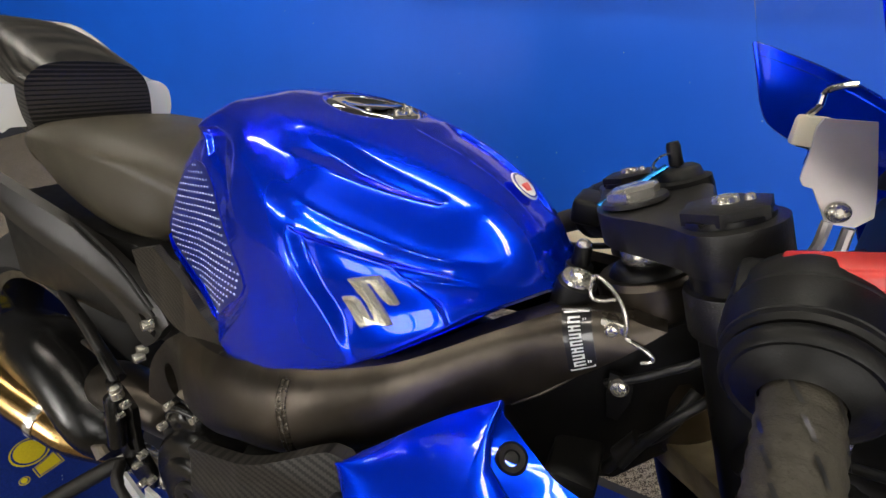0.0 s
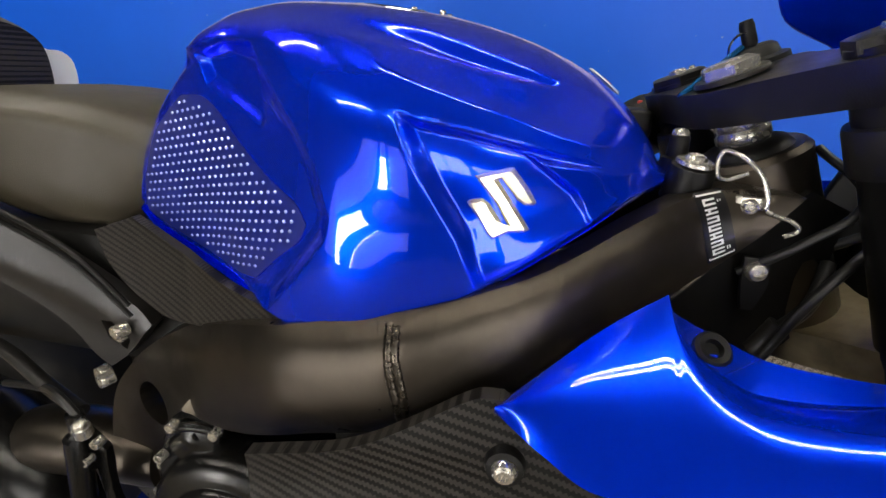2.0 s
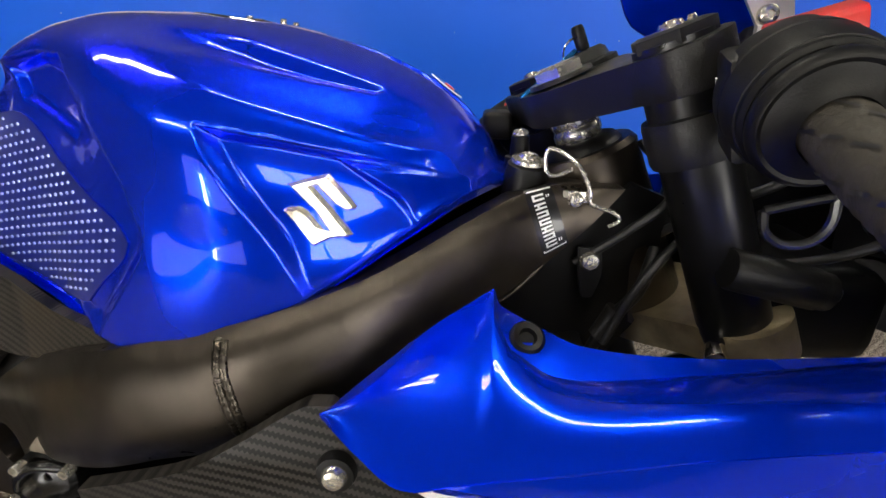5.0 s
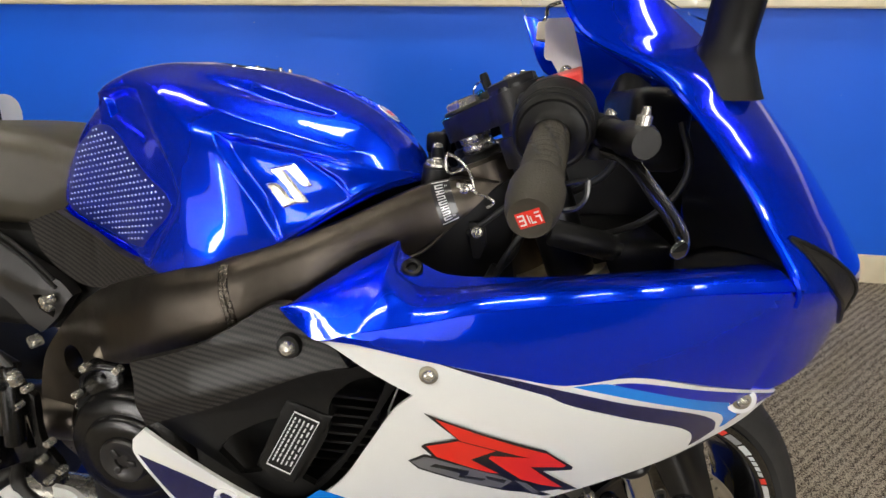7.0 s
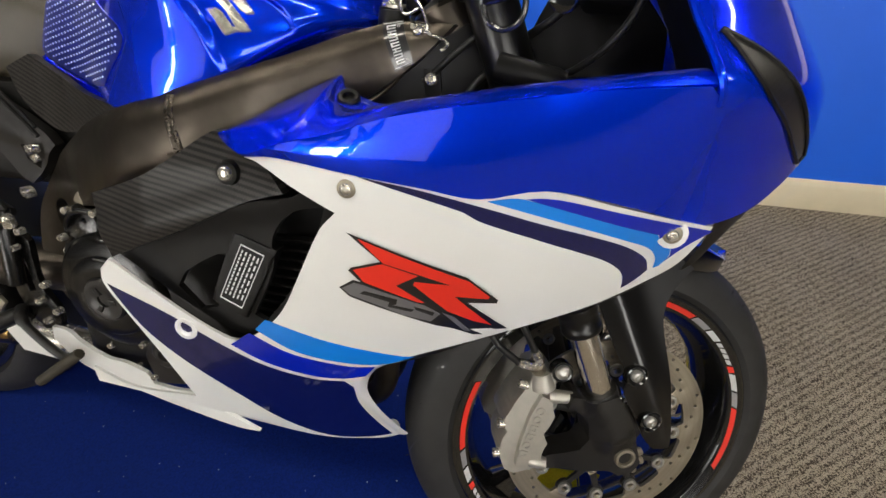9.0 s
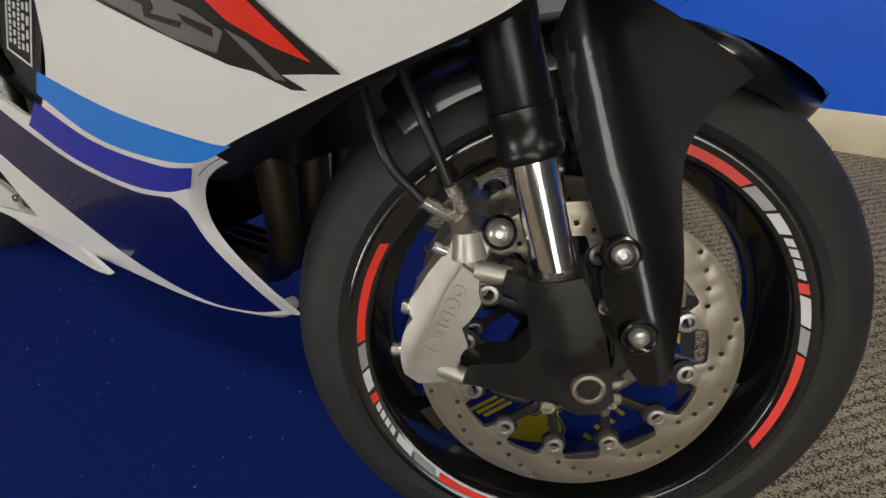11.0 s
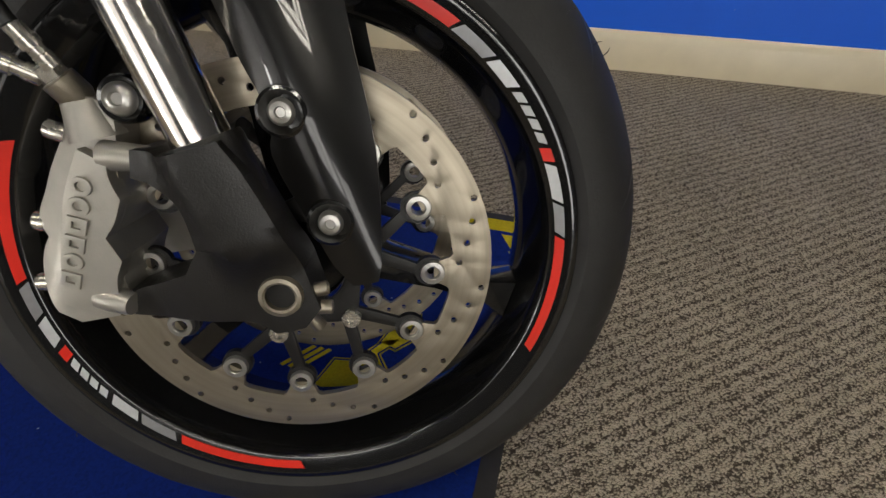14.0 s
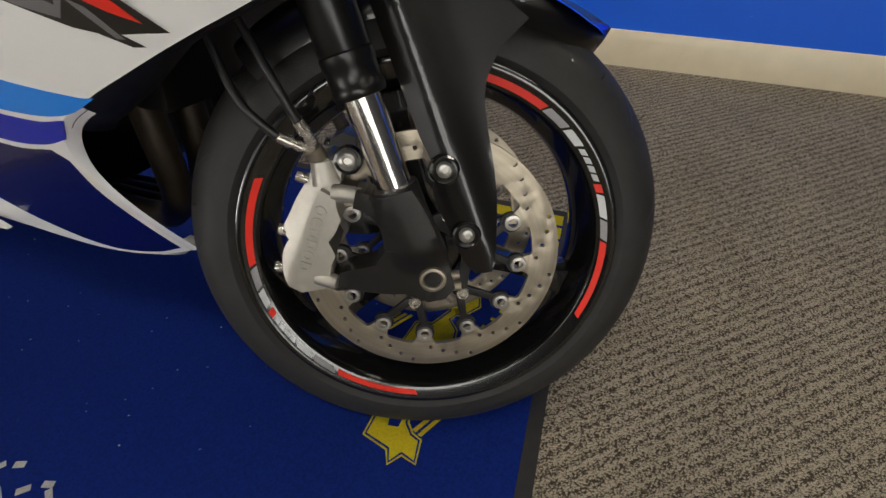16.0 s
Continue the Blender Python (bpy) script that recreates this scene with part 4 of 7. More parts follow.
for s in (-1, 1):
    bm = sheet([(0.040, 0.285), (0.041, 0.150), (0.044, 0.110), (0.034, 0.088), (0.037, 0.040), (0.040, 0.005), (0.047, -0.013), (0.066, -0.014), (0.074, 0.0), (0.098, 0.070), (0.112, 0.150), (0.122, 0.176), (0.144, 0.198), (0.176, 0.214), (0.150, 0.250), (0.100, 0.300), (0.06, 0.31)],
               stay_y, 0, 0.004, 0.006, smooth=4)
    st = part("stay", steered(bm if s < 0 else flipped(bm)), FENDER, fender, "gloss black side stay", 30)
    for x, z in ((0.054, 0.110), (0.053, 0.036)):
        y = stay_y(x, z) - 0.001
        part("stay_bolt", steered(socket_bolt((x, -s * y, z), (0, s, 0), 0.0086, 0.0058)), BOLT, st, "domed stainless socket bolt")
        part("bolt_collar", steered(turned([(0.0086, -0.001), (0.0105, 0.0), (0.0135, 0.0035), (0.0155, 0.0025), (0.0165, -0.002), (0.0165, -0.006)], (x, -s * y, z), (0, s, 0), 24)), GLOSS, st)

# ---- yokes and bars
yoke = new("top_yoke")
yoke.parent = bike
half = [(-0.038, 0.0), (-0.034, -0.026), (-0.022, -0.062), (-0.012, -0.100), (-0.008, -0.128), (0.008, -0.142), (0.032, -0.142), (0.050, -0.124), (0.050, -0.094), (0.040, -0.070), (0.046, -0.032), (0.058, 0.0)]
pts = half + [(x, -y) for x, y in reversed(half[1:-1])]
bm = plate(pts, 0.0, 0.030, 0.004, (), 4, 60)
part("plate", steered(moved(bm, Matrix.Translation((0, 0, 0.664)) @ Matrix.Rotation(radians(90), 4, "X"))), CAST, yoke, "black cast top yoke")
part("stem_nut", steered(hexagon((-0.006, 0, 0.698), (0, 0, 1), 0.0225, 0.012)), STEEL, yoke, "large zinc stem nut")
part("stem_washer", steered(turned([(0, 0.002), (0.027, 0.002), (0.028, 0.0), (0.028, -0.002)], (-0.006, 0, 0.698), (0, 0, 1), 32)), CAST, yoke)
part("stem_ring", steered(turned([(0, 0), (0.020, 0), (0.0215, 0.003), (0.0215, 0.010), (0.020, 0.012), (0.020, 0.0125), (0.0215, 0.015), (0.0215, 0.023), (0.02, 0.025), (0, 0.025)], (-0.006, 0, 0.642), (0, 0, 1), 12)), STEEL, yoke, "castellated steel ring nut")
part("dust_cap", steered(turned([(0, 0.012), (0.022, 0.012), (0.030, 0.009), (0.035, 0.002), (0.035, -0.003), (0.030, -0.006), (0, -0.006)], (-0.006, 0, 0.630), (0, 0, 1), 40)), BLACK, yoke, "black dust cover")
lock = part("ignition_lock", steered(turned([(0, 0.020), (0.014, 0.020), (0.018, 0.017), (0.020, 0.010), (0.026, 0.008), (0.027, 0.0), (0.027, -0.04), (0, -0.04)], (0.046, 0.034, 0.690), (0, 0, 1), 32)), BLACK, yoke, "black ignition lock")
key = part("key", steered(joined(box((0.0435, 0.029, 0.706), (0.0465, 0.041, 0.716), 0.001), turned([(0, 0), (0.0055, 0), (0.0062, 0.003), (0.0062, 0.018), (0.0050, 0.022), (0, 0.0225)], (0.045, 0.035, 0.711), (0, 0, 1), 16))), BLACK, lock, "black key in the lock")
rng = [Vector((0.045 + 0.014 * math.sin(a) - 0.008, 0.035 - 0.003 * math.cos(a), 0.716 + 0.012 * math.cos(a) - 0.004)) for a in [k * 2 * math.pi / 20 for k in range(21)]]
part("key_ring", steered(tube(rng, 0.0011, 6)), CHROME, key)
part("key_fob", steered(tube([(0.036, 0.034, 0.712), (0.004, 0.033, 0.702), (-0.032, 0.032, 0.693)], [0.003, 0.0036, 0.003], 8)), BLUEWIRE, key, "blue anodised key fob")

low = new("bottom_yoke")
low.parent = bike
bm = plate(pts, 0.0, 0.034, 0.004, (), 4, 60)
part("plate", steered(moved(bm, Matrix.Translation((0, 0, 0.445)) @ Matrix.Rotation(radians(90), 4, "X"))), YOKE, low, "tarnished bare cast lower yoke")
part("stem", steered(turned([(0, 0), (0.020, 0), (0.020, 0.2), (0, 0.2)], (-0.006, 0, 0.45), (0, 0, 1), 24)), CAST, low)
part("clamp_bolt", steered(socket_bolt((-0.020, -0.120, 0.470), (-0.6, -0.7, 0), 0.008, 0.012, "cap")), CHROME, low)


def handlebar(side):
    h = new("handlebar")
    h.parent = bike
    s = 1 if side < 0 else -1
    P = lambda x, y, z: Vector((x, s * y, z))
    inn, out = P(0.038, -0.156, 0.660), P(-0.089, -0.335, 0.615)
    d = (out - inn).normalized()
    L = (out - inn).length
    at = lambda t: inn + d * t
    part("clamp", steered(turned([(0.027, 0), (0.0315, 0.001), (0.0325, 0.004), (0.0325, 0.030), (0.0315, 0.034), (0.027, 0.035)], P(0.018, -0.107, 0.614), (0.035, 0, 1), 36)), CAST, h, "black clip-on clamp")
    part("tube", steered(turned([(0, 0), (0.011, 0), (0.011, L), (0, L)], inn - d * 0.005, d, 24)), CAST, h)
    # ribbed rubber grip
    gp = []
    n = 34
    for k in range(n + 1):
        t = 0.078 + (L - 0.095 - 0.022) * k / n + 0.0
        gp.append((0.0148 + 0.0006 * (k % 3 == 0) + 0.0010 * math.sin(math.pi * k / n), t))
    gp = [(0.012, gp[0][1]), *gp, (0.012, gp[-1][1])]
    g = part("grip", steered(turned(gp, inn, d, 32)), GRIPRUB, h, "worn black rubber grip with moulded blocks")
    part("grip_flange", steered(turned([(0.016, 0.074), (0.0320, 0.074), (0.0335, 0.077), (0.0335, 0.081), (0.0310, 0.0845), (0.0300, 0.0850), (0.0280, 0.0842), (0.021, 0.0870), (0.0165, 0.093)], inn, d, 40)), BLACK, g)
    # black strips laid over the grip stand for the shade in its grooves
    for k in range(5):
        for j in range(6):
            a0 = 2 * math.pi * j / 6 + 0.3 * k
            rows_ = []
            for q in range(5):
                tt = 0.094 + 0.017 * k + 0.011 * q / 4
                aa = a0 + 0.28 * q / 4
                rows_.append([Vector((0.0168 * math.cos(aa + w), tt, 0.0168 * math.sin(aa + w))) for w in (-0.055, 0.055)])
            bm = bmesh.new()
            loft(bm, rows_)
            qm = Vector((0, 1, 0)).rotation_difference(d).to_matrix().to_4x4()
            part("grip_groove_shade", steered(moved(bm, Matrix.Translation(inn) @ qm)), DECAL_BLACK, g)
    e = part("bar_end", steered(turned([(0.0150, -0.046), (0.0172, -0.040), (0.0188, -0.028), (0.0184, -0.014), (0.0165, 0.000), (0.0142, 0.0075), (0.0132, 0.0090), (0.0120, 0.0085), (0, 0.0085)], out, d, 36)), GRIPRUB, h, "turned bar-end weight")
    if side < 0:
        u = Vector((0, 0, 1)) - d * d.z
        u.normalize()
        v = u.cross(d)
        def bar(a0, a1, b0, b1, lift, material, label=""):
            bm = bmesh.new()
            vs = [bm.verts.new(out + d * lift + v * a + u * b) for a, b in ((a0, b0), (a1, b0), (a1, b1), (a0, b1))]
            bm.faces.new(vs)
            part("end_label", steered(bm), material, e, label)
        bar(-0.0078, 0.0078, -0.0052, 0.0052, 0.0089, RED, "red label with plain white bars")
        for a0, a1, b0, b1 in ((-0.0066, -0.0028, 0.0026, 0.0038), (-0.0066, -0.0028, -0.0004, 0.0008), (-0.0066, -0.0028, -0.0036, -0.0024), (-0.0036, -0.0026, -0.0036, 0.0038),
                               (-0.0010, -0.0002, -0.0030, 0.0030), (0.0004, 0.0012, -0.0034, 0.0016), (0.0004, 0.0032, -0.0036, -0.0024), (0.0038, 0.0068, 0.0024, 0.0036), (0.0038, 0.0068, -0.0002, 0.0010), (0.0058, 0.0068, -0.0036, 0.0010)):
            bar(a0, a1, b0, b1, 0.0092, DECAL_WHITE)
    sw = part("switch_housing", steered(turned([(0, 0.010), (0.026, 0.011), (0.033, 0.017), (0.0368, 0.028), (0.0376, 0.042), (0.0374, 0.0430), (0.0364, 0.0440), (0.0374, 0.0450), (0.0372, 0.058), (0.0355, 0.066), (0.0347, 0.0665), (0.0347, 0.070), (0.0325, 0.0725), (0.016, 0.073)], inn, d, 40)), BLACK, h, "black switch housing")
    if side < 0:
        c = at(0.036)
        up = Vector((0.25, 0, 0.97))
        x2 = up.cross(d).normalized()
        bm = box((-0.0150, -0.004, 0.024), (0.0270, 0.015, 0.0368), 0.003)
        for w in bm.verts:
            if w.co.z > 0.031:
                w.co.z += 0.005 * max(0.0, (w.co.x - 0.006) / 0.021) - 0.002 * (1 - abs(w.co.x - 0.009) / 0.024)
        m = Matrix((x2, d, up)).transposed().to_4x4()
        m.translation = c
        part("kill_switch", steered(moved(bm, m)), REDPLASTIC, sw, "red engine stop switch")
        bm = box((-0.034, -0.014, -0.03), (-0.016, 0.016, 0.026), 0.005)
        part("cable_elbow", steered(moved(bm, m)), BLACK, sw)
        for k in range(3):
            part("switch_mark", steered(moved(box((-0.0345 + 0.0, -0.012 + 0.008 * k, 0.006), (-0.0335, -0.007 + 0.008 * k, 0.010)), m)), DECAL_WHITE, sw)
    lv = new("lever")
    lv.parent = h
    if side < 0:
        pth = spline([(-0.150, -0.165, 0.606), (-0.136, -0.195, 0.604), (-0.128, -0.222, 0.597), (-0.120, -0.262, 0.580), (-0.114, -0.300, 0.565), (-0.117, -0.325, 0.557), (-0.128, -0.338, 0.556)], 6)
        rows_ = []
        for k, p in enumerate(pth):
            tip = min(1.0, math.sqrt((len(pth) - 1 - k) / 3 + 0.01))
            w = (0.0085 - 0.0025 * k / len(pth)) * tip
            rows_.append([p + Vector((0.0045 * tip * math.cos(a), 0, w * math.sin(a))) for a in [2 * math.pi * q / 12 for q in range(12)]])
        bm = bmesh.new()
        loft(bm, rows_, closed=True, cap=True)
        part("blade", bm, GLOSS, lv, "gloss black brake lever")
        part("lever_pivot", turned([(0, 0.012), (0.009, 0.012), (0.011, 0.009), (0.011, -0.009), (0.009, -0.012), (0, -0.012)], (-0.146, -0.168, 0.607), (0, 0, 1), 20), CAST, lv)
        part("master_cylinder", turned([(0, 0), (0.013, 0), (0.015, 0.003), (0.015, 0.030), (0.0125, 0.033), (0.0125, 0.060), (0.0145, 0.063), (0.0145, 0.088), (0.012, 0.094), (0, 0.094)], (-0.150, -0.152, 0.622), (0.26, -0.94, -0.08), 24), CAST, lv, "black brake master cylinder")
        part("bleed_nipple", turned([(0, 0.016), (0.003, 0.016), (0.0035, 0.010), (0.006, 0.009), (0.006, 0), (0, 0)], (-0.128, -0.235, 0.626), (0.1, 0, 1), 12), STEEL, lv)
        part("clamp_bolt", socket_bolt((-0.142, -0.176, 0.633), (0.4, -0.3, 0.9), 0.005, 0.006, "cap"), STEEL, lv)
        for q in ([(-0.190, -0.172, 0.566), (-0.172, -0.172, 0.571), (-0.153, -0.173, 0.576)], [(-0.190, -0.172, 0.566), (-0.186, -0.172, 0.553), (-0.174, -0.172, 0.546), (-0.160, -0.173, 0.549), (-0.153, -0.174, 0.560), (-0.153, -0.173, 0.576)]):
            part("cable_guard", tube(spline(q, 6), 0.0029, 8), GUARD, lv, "bent dark steel cable guard")
    else:
        pth = spline([P(0.062, -0.135, 0.612), P(0.066, -0.170, 0.600), P(0.046, -0.215, 0.588), P(0.006, -0.275, 0.580), P(-0.030, -0.318, 0.580), P(-0.040, -0.330, 0.584)], 6)
        part("blade", steered(tube(pth, [0.0065] * 8 + [0.0048] * (len(pth) - 9) + [0.0062], 10)), CAST, lv, "dark grey lever")
        part("perch", steered(box(P(0.030, -0.120, 0.600) - Vector((0, 0.012, 0.004)), P(0.074, -0.145, 0.640) + Vector((0, 0.012, 0)), 0.006)), CAST, lv)
        part("clutch_switch", box((-0.3265, 0.158, 0.599), (-0.3165, 0.170, 0.6075), 0.002), REDPLASTIC, lv, "small red button")
        part("switch_box", box((-0.352, 0.095, 0.570), (-0.318, 0.160, 0.600), 0.006, 3), BLACK, lv)
    return h


handlebar(-1)
handlebar(1)

# ---- fuel tank: stations from the seat to the steering head
TANK_X = [-0.815, -0.760, -0.723, -0.690, -0.652, -0.600, -0.560, -0.521, -0.480, -0.450, -0.420, -0.396, -0.370, -0.350, -0.335]
bot_z = smooth_at([-0.815, -0.79, -0.71, -0.632, -0.60, -0.55, -0.50, -0.45, -0.40, -0.36, -0.335], [0.496, 0.484, 0.462, 0.450, 0.444, 0.456, 0.474, 0.500, 0.530, 0.548, 0.552])
bot_d = smooth_at([-0.815, -0.79, -0.71, -0.632, -0.60, -0.55, -0.50, -0.45, -0.396, -0.36, -0.335], [0.118, 0.128, 0.150, 0.182, 0.189, 0.192, 0.185, 0.170, 0.136, 0.095, 0.056])
side_d = smooth_at([-0.815, -0.79, -0.723, -0.652, -0.60, -0.56, -0.521, -0.47, -0.43, -0.396, -0.36, -0.335], [0.112, 0.122, 0.138, 0.164, 0.184, 0.192, 0.192, 0.180, 0.156, 0.131, 0.094, 0.054])
sh_z = smooth_at([-0.815, -0.79, -0.755, -0.723, -0.690, -0.652, -0.60, -0.521, -0.45, -0.40, -0.36, -0.335], [0.560, 0.586, 0.618, 0.640, 0.645, 0.645, 0.632, 0.607, 0.588, 0.574, 0.566, 0.560])
sh_d = smooth_at([-0.815, -0.79, -0.755, -0.723, -0.690, -0.652, -0.60, -0.521, -0.45, -0.40, -0.36, -0.335], [0.094, 0.102, 0.106, 0.112, 0.118, 0.133, 0.163, 0.187, 0.163, 0.127, 0.088, 0.050])
up_d = smooth_at([-0.815, -0.79, -0.755, -0.723, -0.690, -0.652, -0.60, -0.521, -0.45, -0.40, -0.36, -0.335], [0.064, 0.070, 0.074, 0.080, 0.086, 0.096, 0.108, 0.112, 0.098, 0.078, 0.056, 0.032])
top_z = smooth_at([-0.815, -0.79, -0.760, -0.735, -0.70, -0.65, -0.60, -0.55, -0.50, -0.45, -0.40, -0.37, -0.345, -0.335], [0.580, 0.614, 0.646, 0.667, 0.681, 0.687, 0.686, 0.681, 0.672, 0.658, 0.636, 0.614, 0.585, 0.566])


def in_poly(x, z, poly):
    c = False
    for (x1, z1), (x2, z2) in zip(poly, poly[1:] + poly[:1]):
        if (z1 > z) != (z2 > z) and x < (x2 - x1) * (z - z1) / (z2 - z1) + x1:
            c = not c
    return c


def edge_dist(x, z, poly):
    best = 9.0
    for (x1, z1), (x2, z2) in zip(poly, poly[1:] + poly[:1]):
        dx, dz = x2 - x1, z2 - z1
        t = max(0, min(1, ((x - x1) * dx + (z - z1) * dz) / (dx * dx + dz * dz)))
        best = min(best, math.hypot(x - x1 - t * dx, z - z1 - t * dz))
    return best if in_poly(x, z, poly) else -best


def ease(v):
    v = max(0.0, min(1.0, v))
    return v * v * (3 - 2 * v)


def crisp(v, soft):
    """Between a straight ramp and an eased one."""
    return (1 - soft) * max(0.0, min(1.0, v)) + soft * ease(v)


def rolled(v):
    """A sharp outer edge that levels out inside."""
    v = max(0.0, min(1.0, v))
    return v * (2 - v)


BADGE_HOLLOW = [(-0.523, 0.608), (-0.480, 0.600), (-0.440, 0.590), (-0.400, 0.578), (-0.372, 0.568), (-0.372, 0.535), (-0.440, 0.478), (-0.462, 0.480), (-0.481, 0.530), (-0.502, 0.566), (-0.516, 0.590)]
NOSE_FLUTE = [(-0.450, 0.587), (-0.400, 0.578), (-0.356, 0.567), (-0.366, 0.552), (-0.396, 0.533), (-0.411, 0.556)]
KNEE_HOLLOW = [(-0.85, 0.47), (-0.84, 0.62), (-0.735, 0.642), (-0.69, 0.650), (-0.655, 0.647), (-0.642, 0.633), (-0.625, 0.617), (-0.599, 0.595), (-0.579, 0.569), (-0.568, 0.536), (-0.572, 0.520), (-0.628, 0.452), (-0.70, 0.440)]
KNEE_POCKET = [(-0.735, 0.640), (-0.690, 0.648), (-0.656, 0.642), (-0.643, 0.622), (-0.636, 0.596), (-0.643, 0.584), (-0.668, 0.594), (-0.715, 0.612)]
TOP_FLUTE = [(-0.610, 0.676), (-0.521, 0.660), (-0.427, 0.629), (-0.424, 0.625), (-0.430, 0.622), (-0.470, 0.630), (-0.530, 0.644), (-0.610, 0.655)]


def tank_point(x, v):
    """v: 0 at the lower edge, 1 on the top centre line; distance from the middle, height."""
    zb, zs, zt = bot_z(x), sh_z(x), top_z(x)
    ctrl = [(bot_d(x) - 0.012, zb - 0.004), (bot_d(x), zb + 0.004), (side_d(x), zb + 0.45 * (zs - zb)), (sh_d(x), zs), (up_d(x), zs + 0.68 * (zt - zs)), (up_d(x) * 0.45, zs + 0.945 * (zt - zs)), (0.0, zt)]
    vs = [0, 0.06, 0.30, 0.55, 0.76, 0.89, 1.0]
    i = max(k for k in range(6) if v >= vs[k] - 1e-9)
    t = (v - vs[i]) / (vs[i + 1] - vs[i])
    P = [Vector(c) for c in ctrl]
    p0, p1, p2 = P[max(i - 1, 0)], P[i], P[i + 1]
    p3 = P[i + 2] if i + 2 < 7 else Vector((-P[5].x, P[5].y))
    def tan(a, b, c):
        k = (c - a)
        return k * 0.5
    m1, m2 = tan(p0, p1, p2), tan(p1, p2, p3)
    lim = (p2 - p1).length * 1.1
    m1 = m1 * min(1, lim / max(m1.length, 1e-9))
    m2 = m2 * min(1, lim / max(m2.length, 1e-9))
    q = p1 * (2 * t**3 - 3 * t**2 + 1) + m1 * (t**3 - 2 * t**2 + t) + p2 * (-2 * t**3 + 3 * t**2) + m2 * (t**3 - t**2)
    d, z = q.x, q.y
    if v > 0.02:
        low = ease((-0.585 * (x + 0.458) + 0.811 * (z - 0.500)) / 0.055)
        d -= (0.0035 + 0.0085 * low) * crisp(edge_dist(x, z, BADGE_HOLLOW) / 0.0080, 0.35) * (1 - ease(edge_dist(x, z, NOSE_FLUTE) / 0.006))
        d -= 0.013 * rolled(edge_dist(x, z, KNEE_HOLLOW) / 0.016)
        d -= 0.006 * ease(edge_dist(x, z, KNEE_POCKET) / 0.010)
        # crease from the shoulder to the head, and the long flutes on top
        ridge = sh_z(x) + 0.014 + 0.05 * max(0, -0.42 - x)
        d += 0.0050 * math.exp(-(abs(z - ridge) / 0.0055) ** 1.4) * ease((-0.37 - x) / 0.04) * ease((x + 0.56) / 0.05)
        k = 0.0062 * ease(edge_dist(x, z, TOP_FLUTE) / 0.0085) * ease((x + 0.60) / 0.09)
        d -= 0.5 * k
        z -= 0.86 * k
    z -= 0.0075 * (1 - ease((math.hypot(x + 0.567, d) - 0.0515) / 0.007)) if v > 0.5 else 0.0
    if v > 0.85:
        z -= 0.0050 * ease((x + 0.50) / 0.03) * ease((0.030 + 0.05 * (-0.40 - x) - d) / 0.004) * ease((-0.35 - x) / 0.02)
    return d, z


def tank_skin(nx=340, nv=180):
    rows = []
    for i in range(nx + 1):
        x = TANK_X[0] + (TANK_X[-1] - TANK_X[0]) * i / nx
        half = [tank_point(x, j / nv) for j in range(nv + 1)]
        rows.append([Vector((x, mid(x) - d, z)) for d, z in half] + [Vector((x, mid(x) + d, z)) for d, z in reversed(half[:-1])])
    return rows


rows = tank_skin()
first, last = rows[0], rows[-1]
cap0 = [[Vector((-0.824, mid(-0.824) + (p.y - mid(-0.824)) * 0.7, 0.53 + (p.z - 0.53) * 0.7)) for p in first]]
cap1 = [[Vector((-0.326, p.y * 0.72, 0.552 + (p.z - 0.552) * 0.6)) for p in last]]
bm = bmesh.new()
loft(bm, cap0 + rows + cap1, closed=True, cap=True)
tank = part("fuel_tank", bm, BLUE, bike, "metallic blue fuel tank with knee hollows and side flutes", 55)


def tank_y(x, z):
    """The tank's right side at that height (below the shoulder)."""
    lo, hi = 0.0, 0.80
    for _ in range(26):
        m = (lo + hi) / 2
        if tank_point(x, m)[1] < z:
            lo = m
        else:
            hi = m
    return mid(x) - tank_point(x, (lo + hi) / 2)[0]


# filler cap
fc = Vector((-0.567, mid(-0.567), top_z(-0.567) - 0.0085))
slope = Vector((-(top_z(-0.53) - top_z(-0.60)) / 0.07, 0, 1)).normalized()
cap_part = part("filler_cap", turned([(0.0, 0.0035), (0.030, 0.0035), (0.033, 0.0048), (0.044, 0.0048), (0.050, 0.0035), (0.052, 0.0), (0.052, -0.008)], fc, slope, 48), GLOSS, tank, "black filler cap with chrome rim")
part("cap_ring", turned([(0.0470, 0.0044), (0.048, 0.0056), (0.050, 0.0050), (0.0522, 0.002)], fc, slope, 48), CHROME, cap_part)
part("cap_flap", moved(box((-0.012, -0.026, 0.0), (0.020, 0.026, 0.002), 0.0008), Matrix.Translation(fc + slope * 0.0036)), GLOSS, cap_part)
for k in range(8):
    a = radians(22 + 45 * k)
    part("cap_bolt", socket_bolt(fc + slope * 0.0048 + Vector((0.038 * math.cos(a), 0.038 * math.sin(a), 0)), slope, 0.0028, 0.002), STEEL, cap_part)
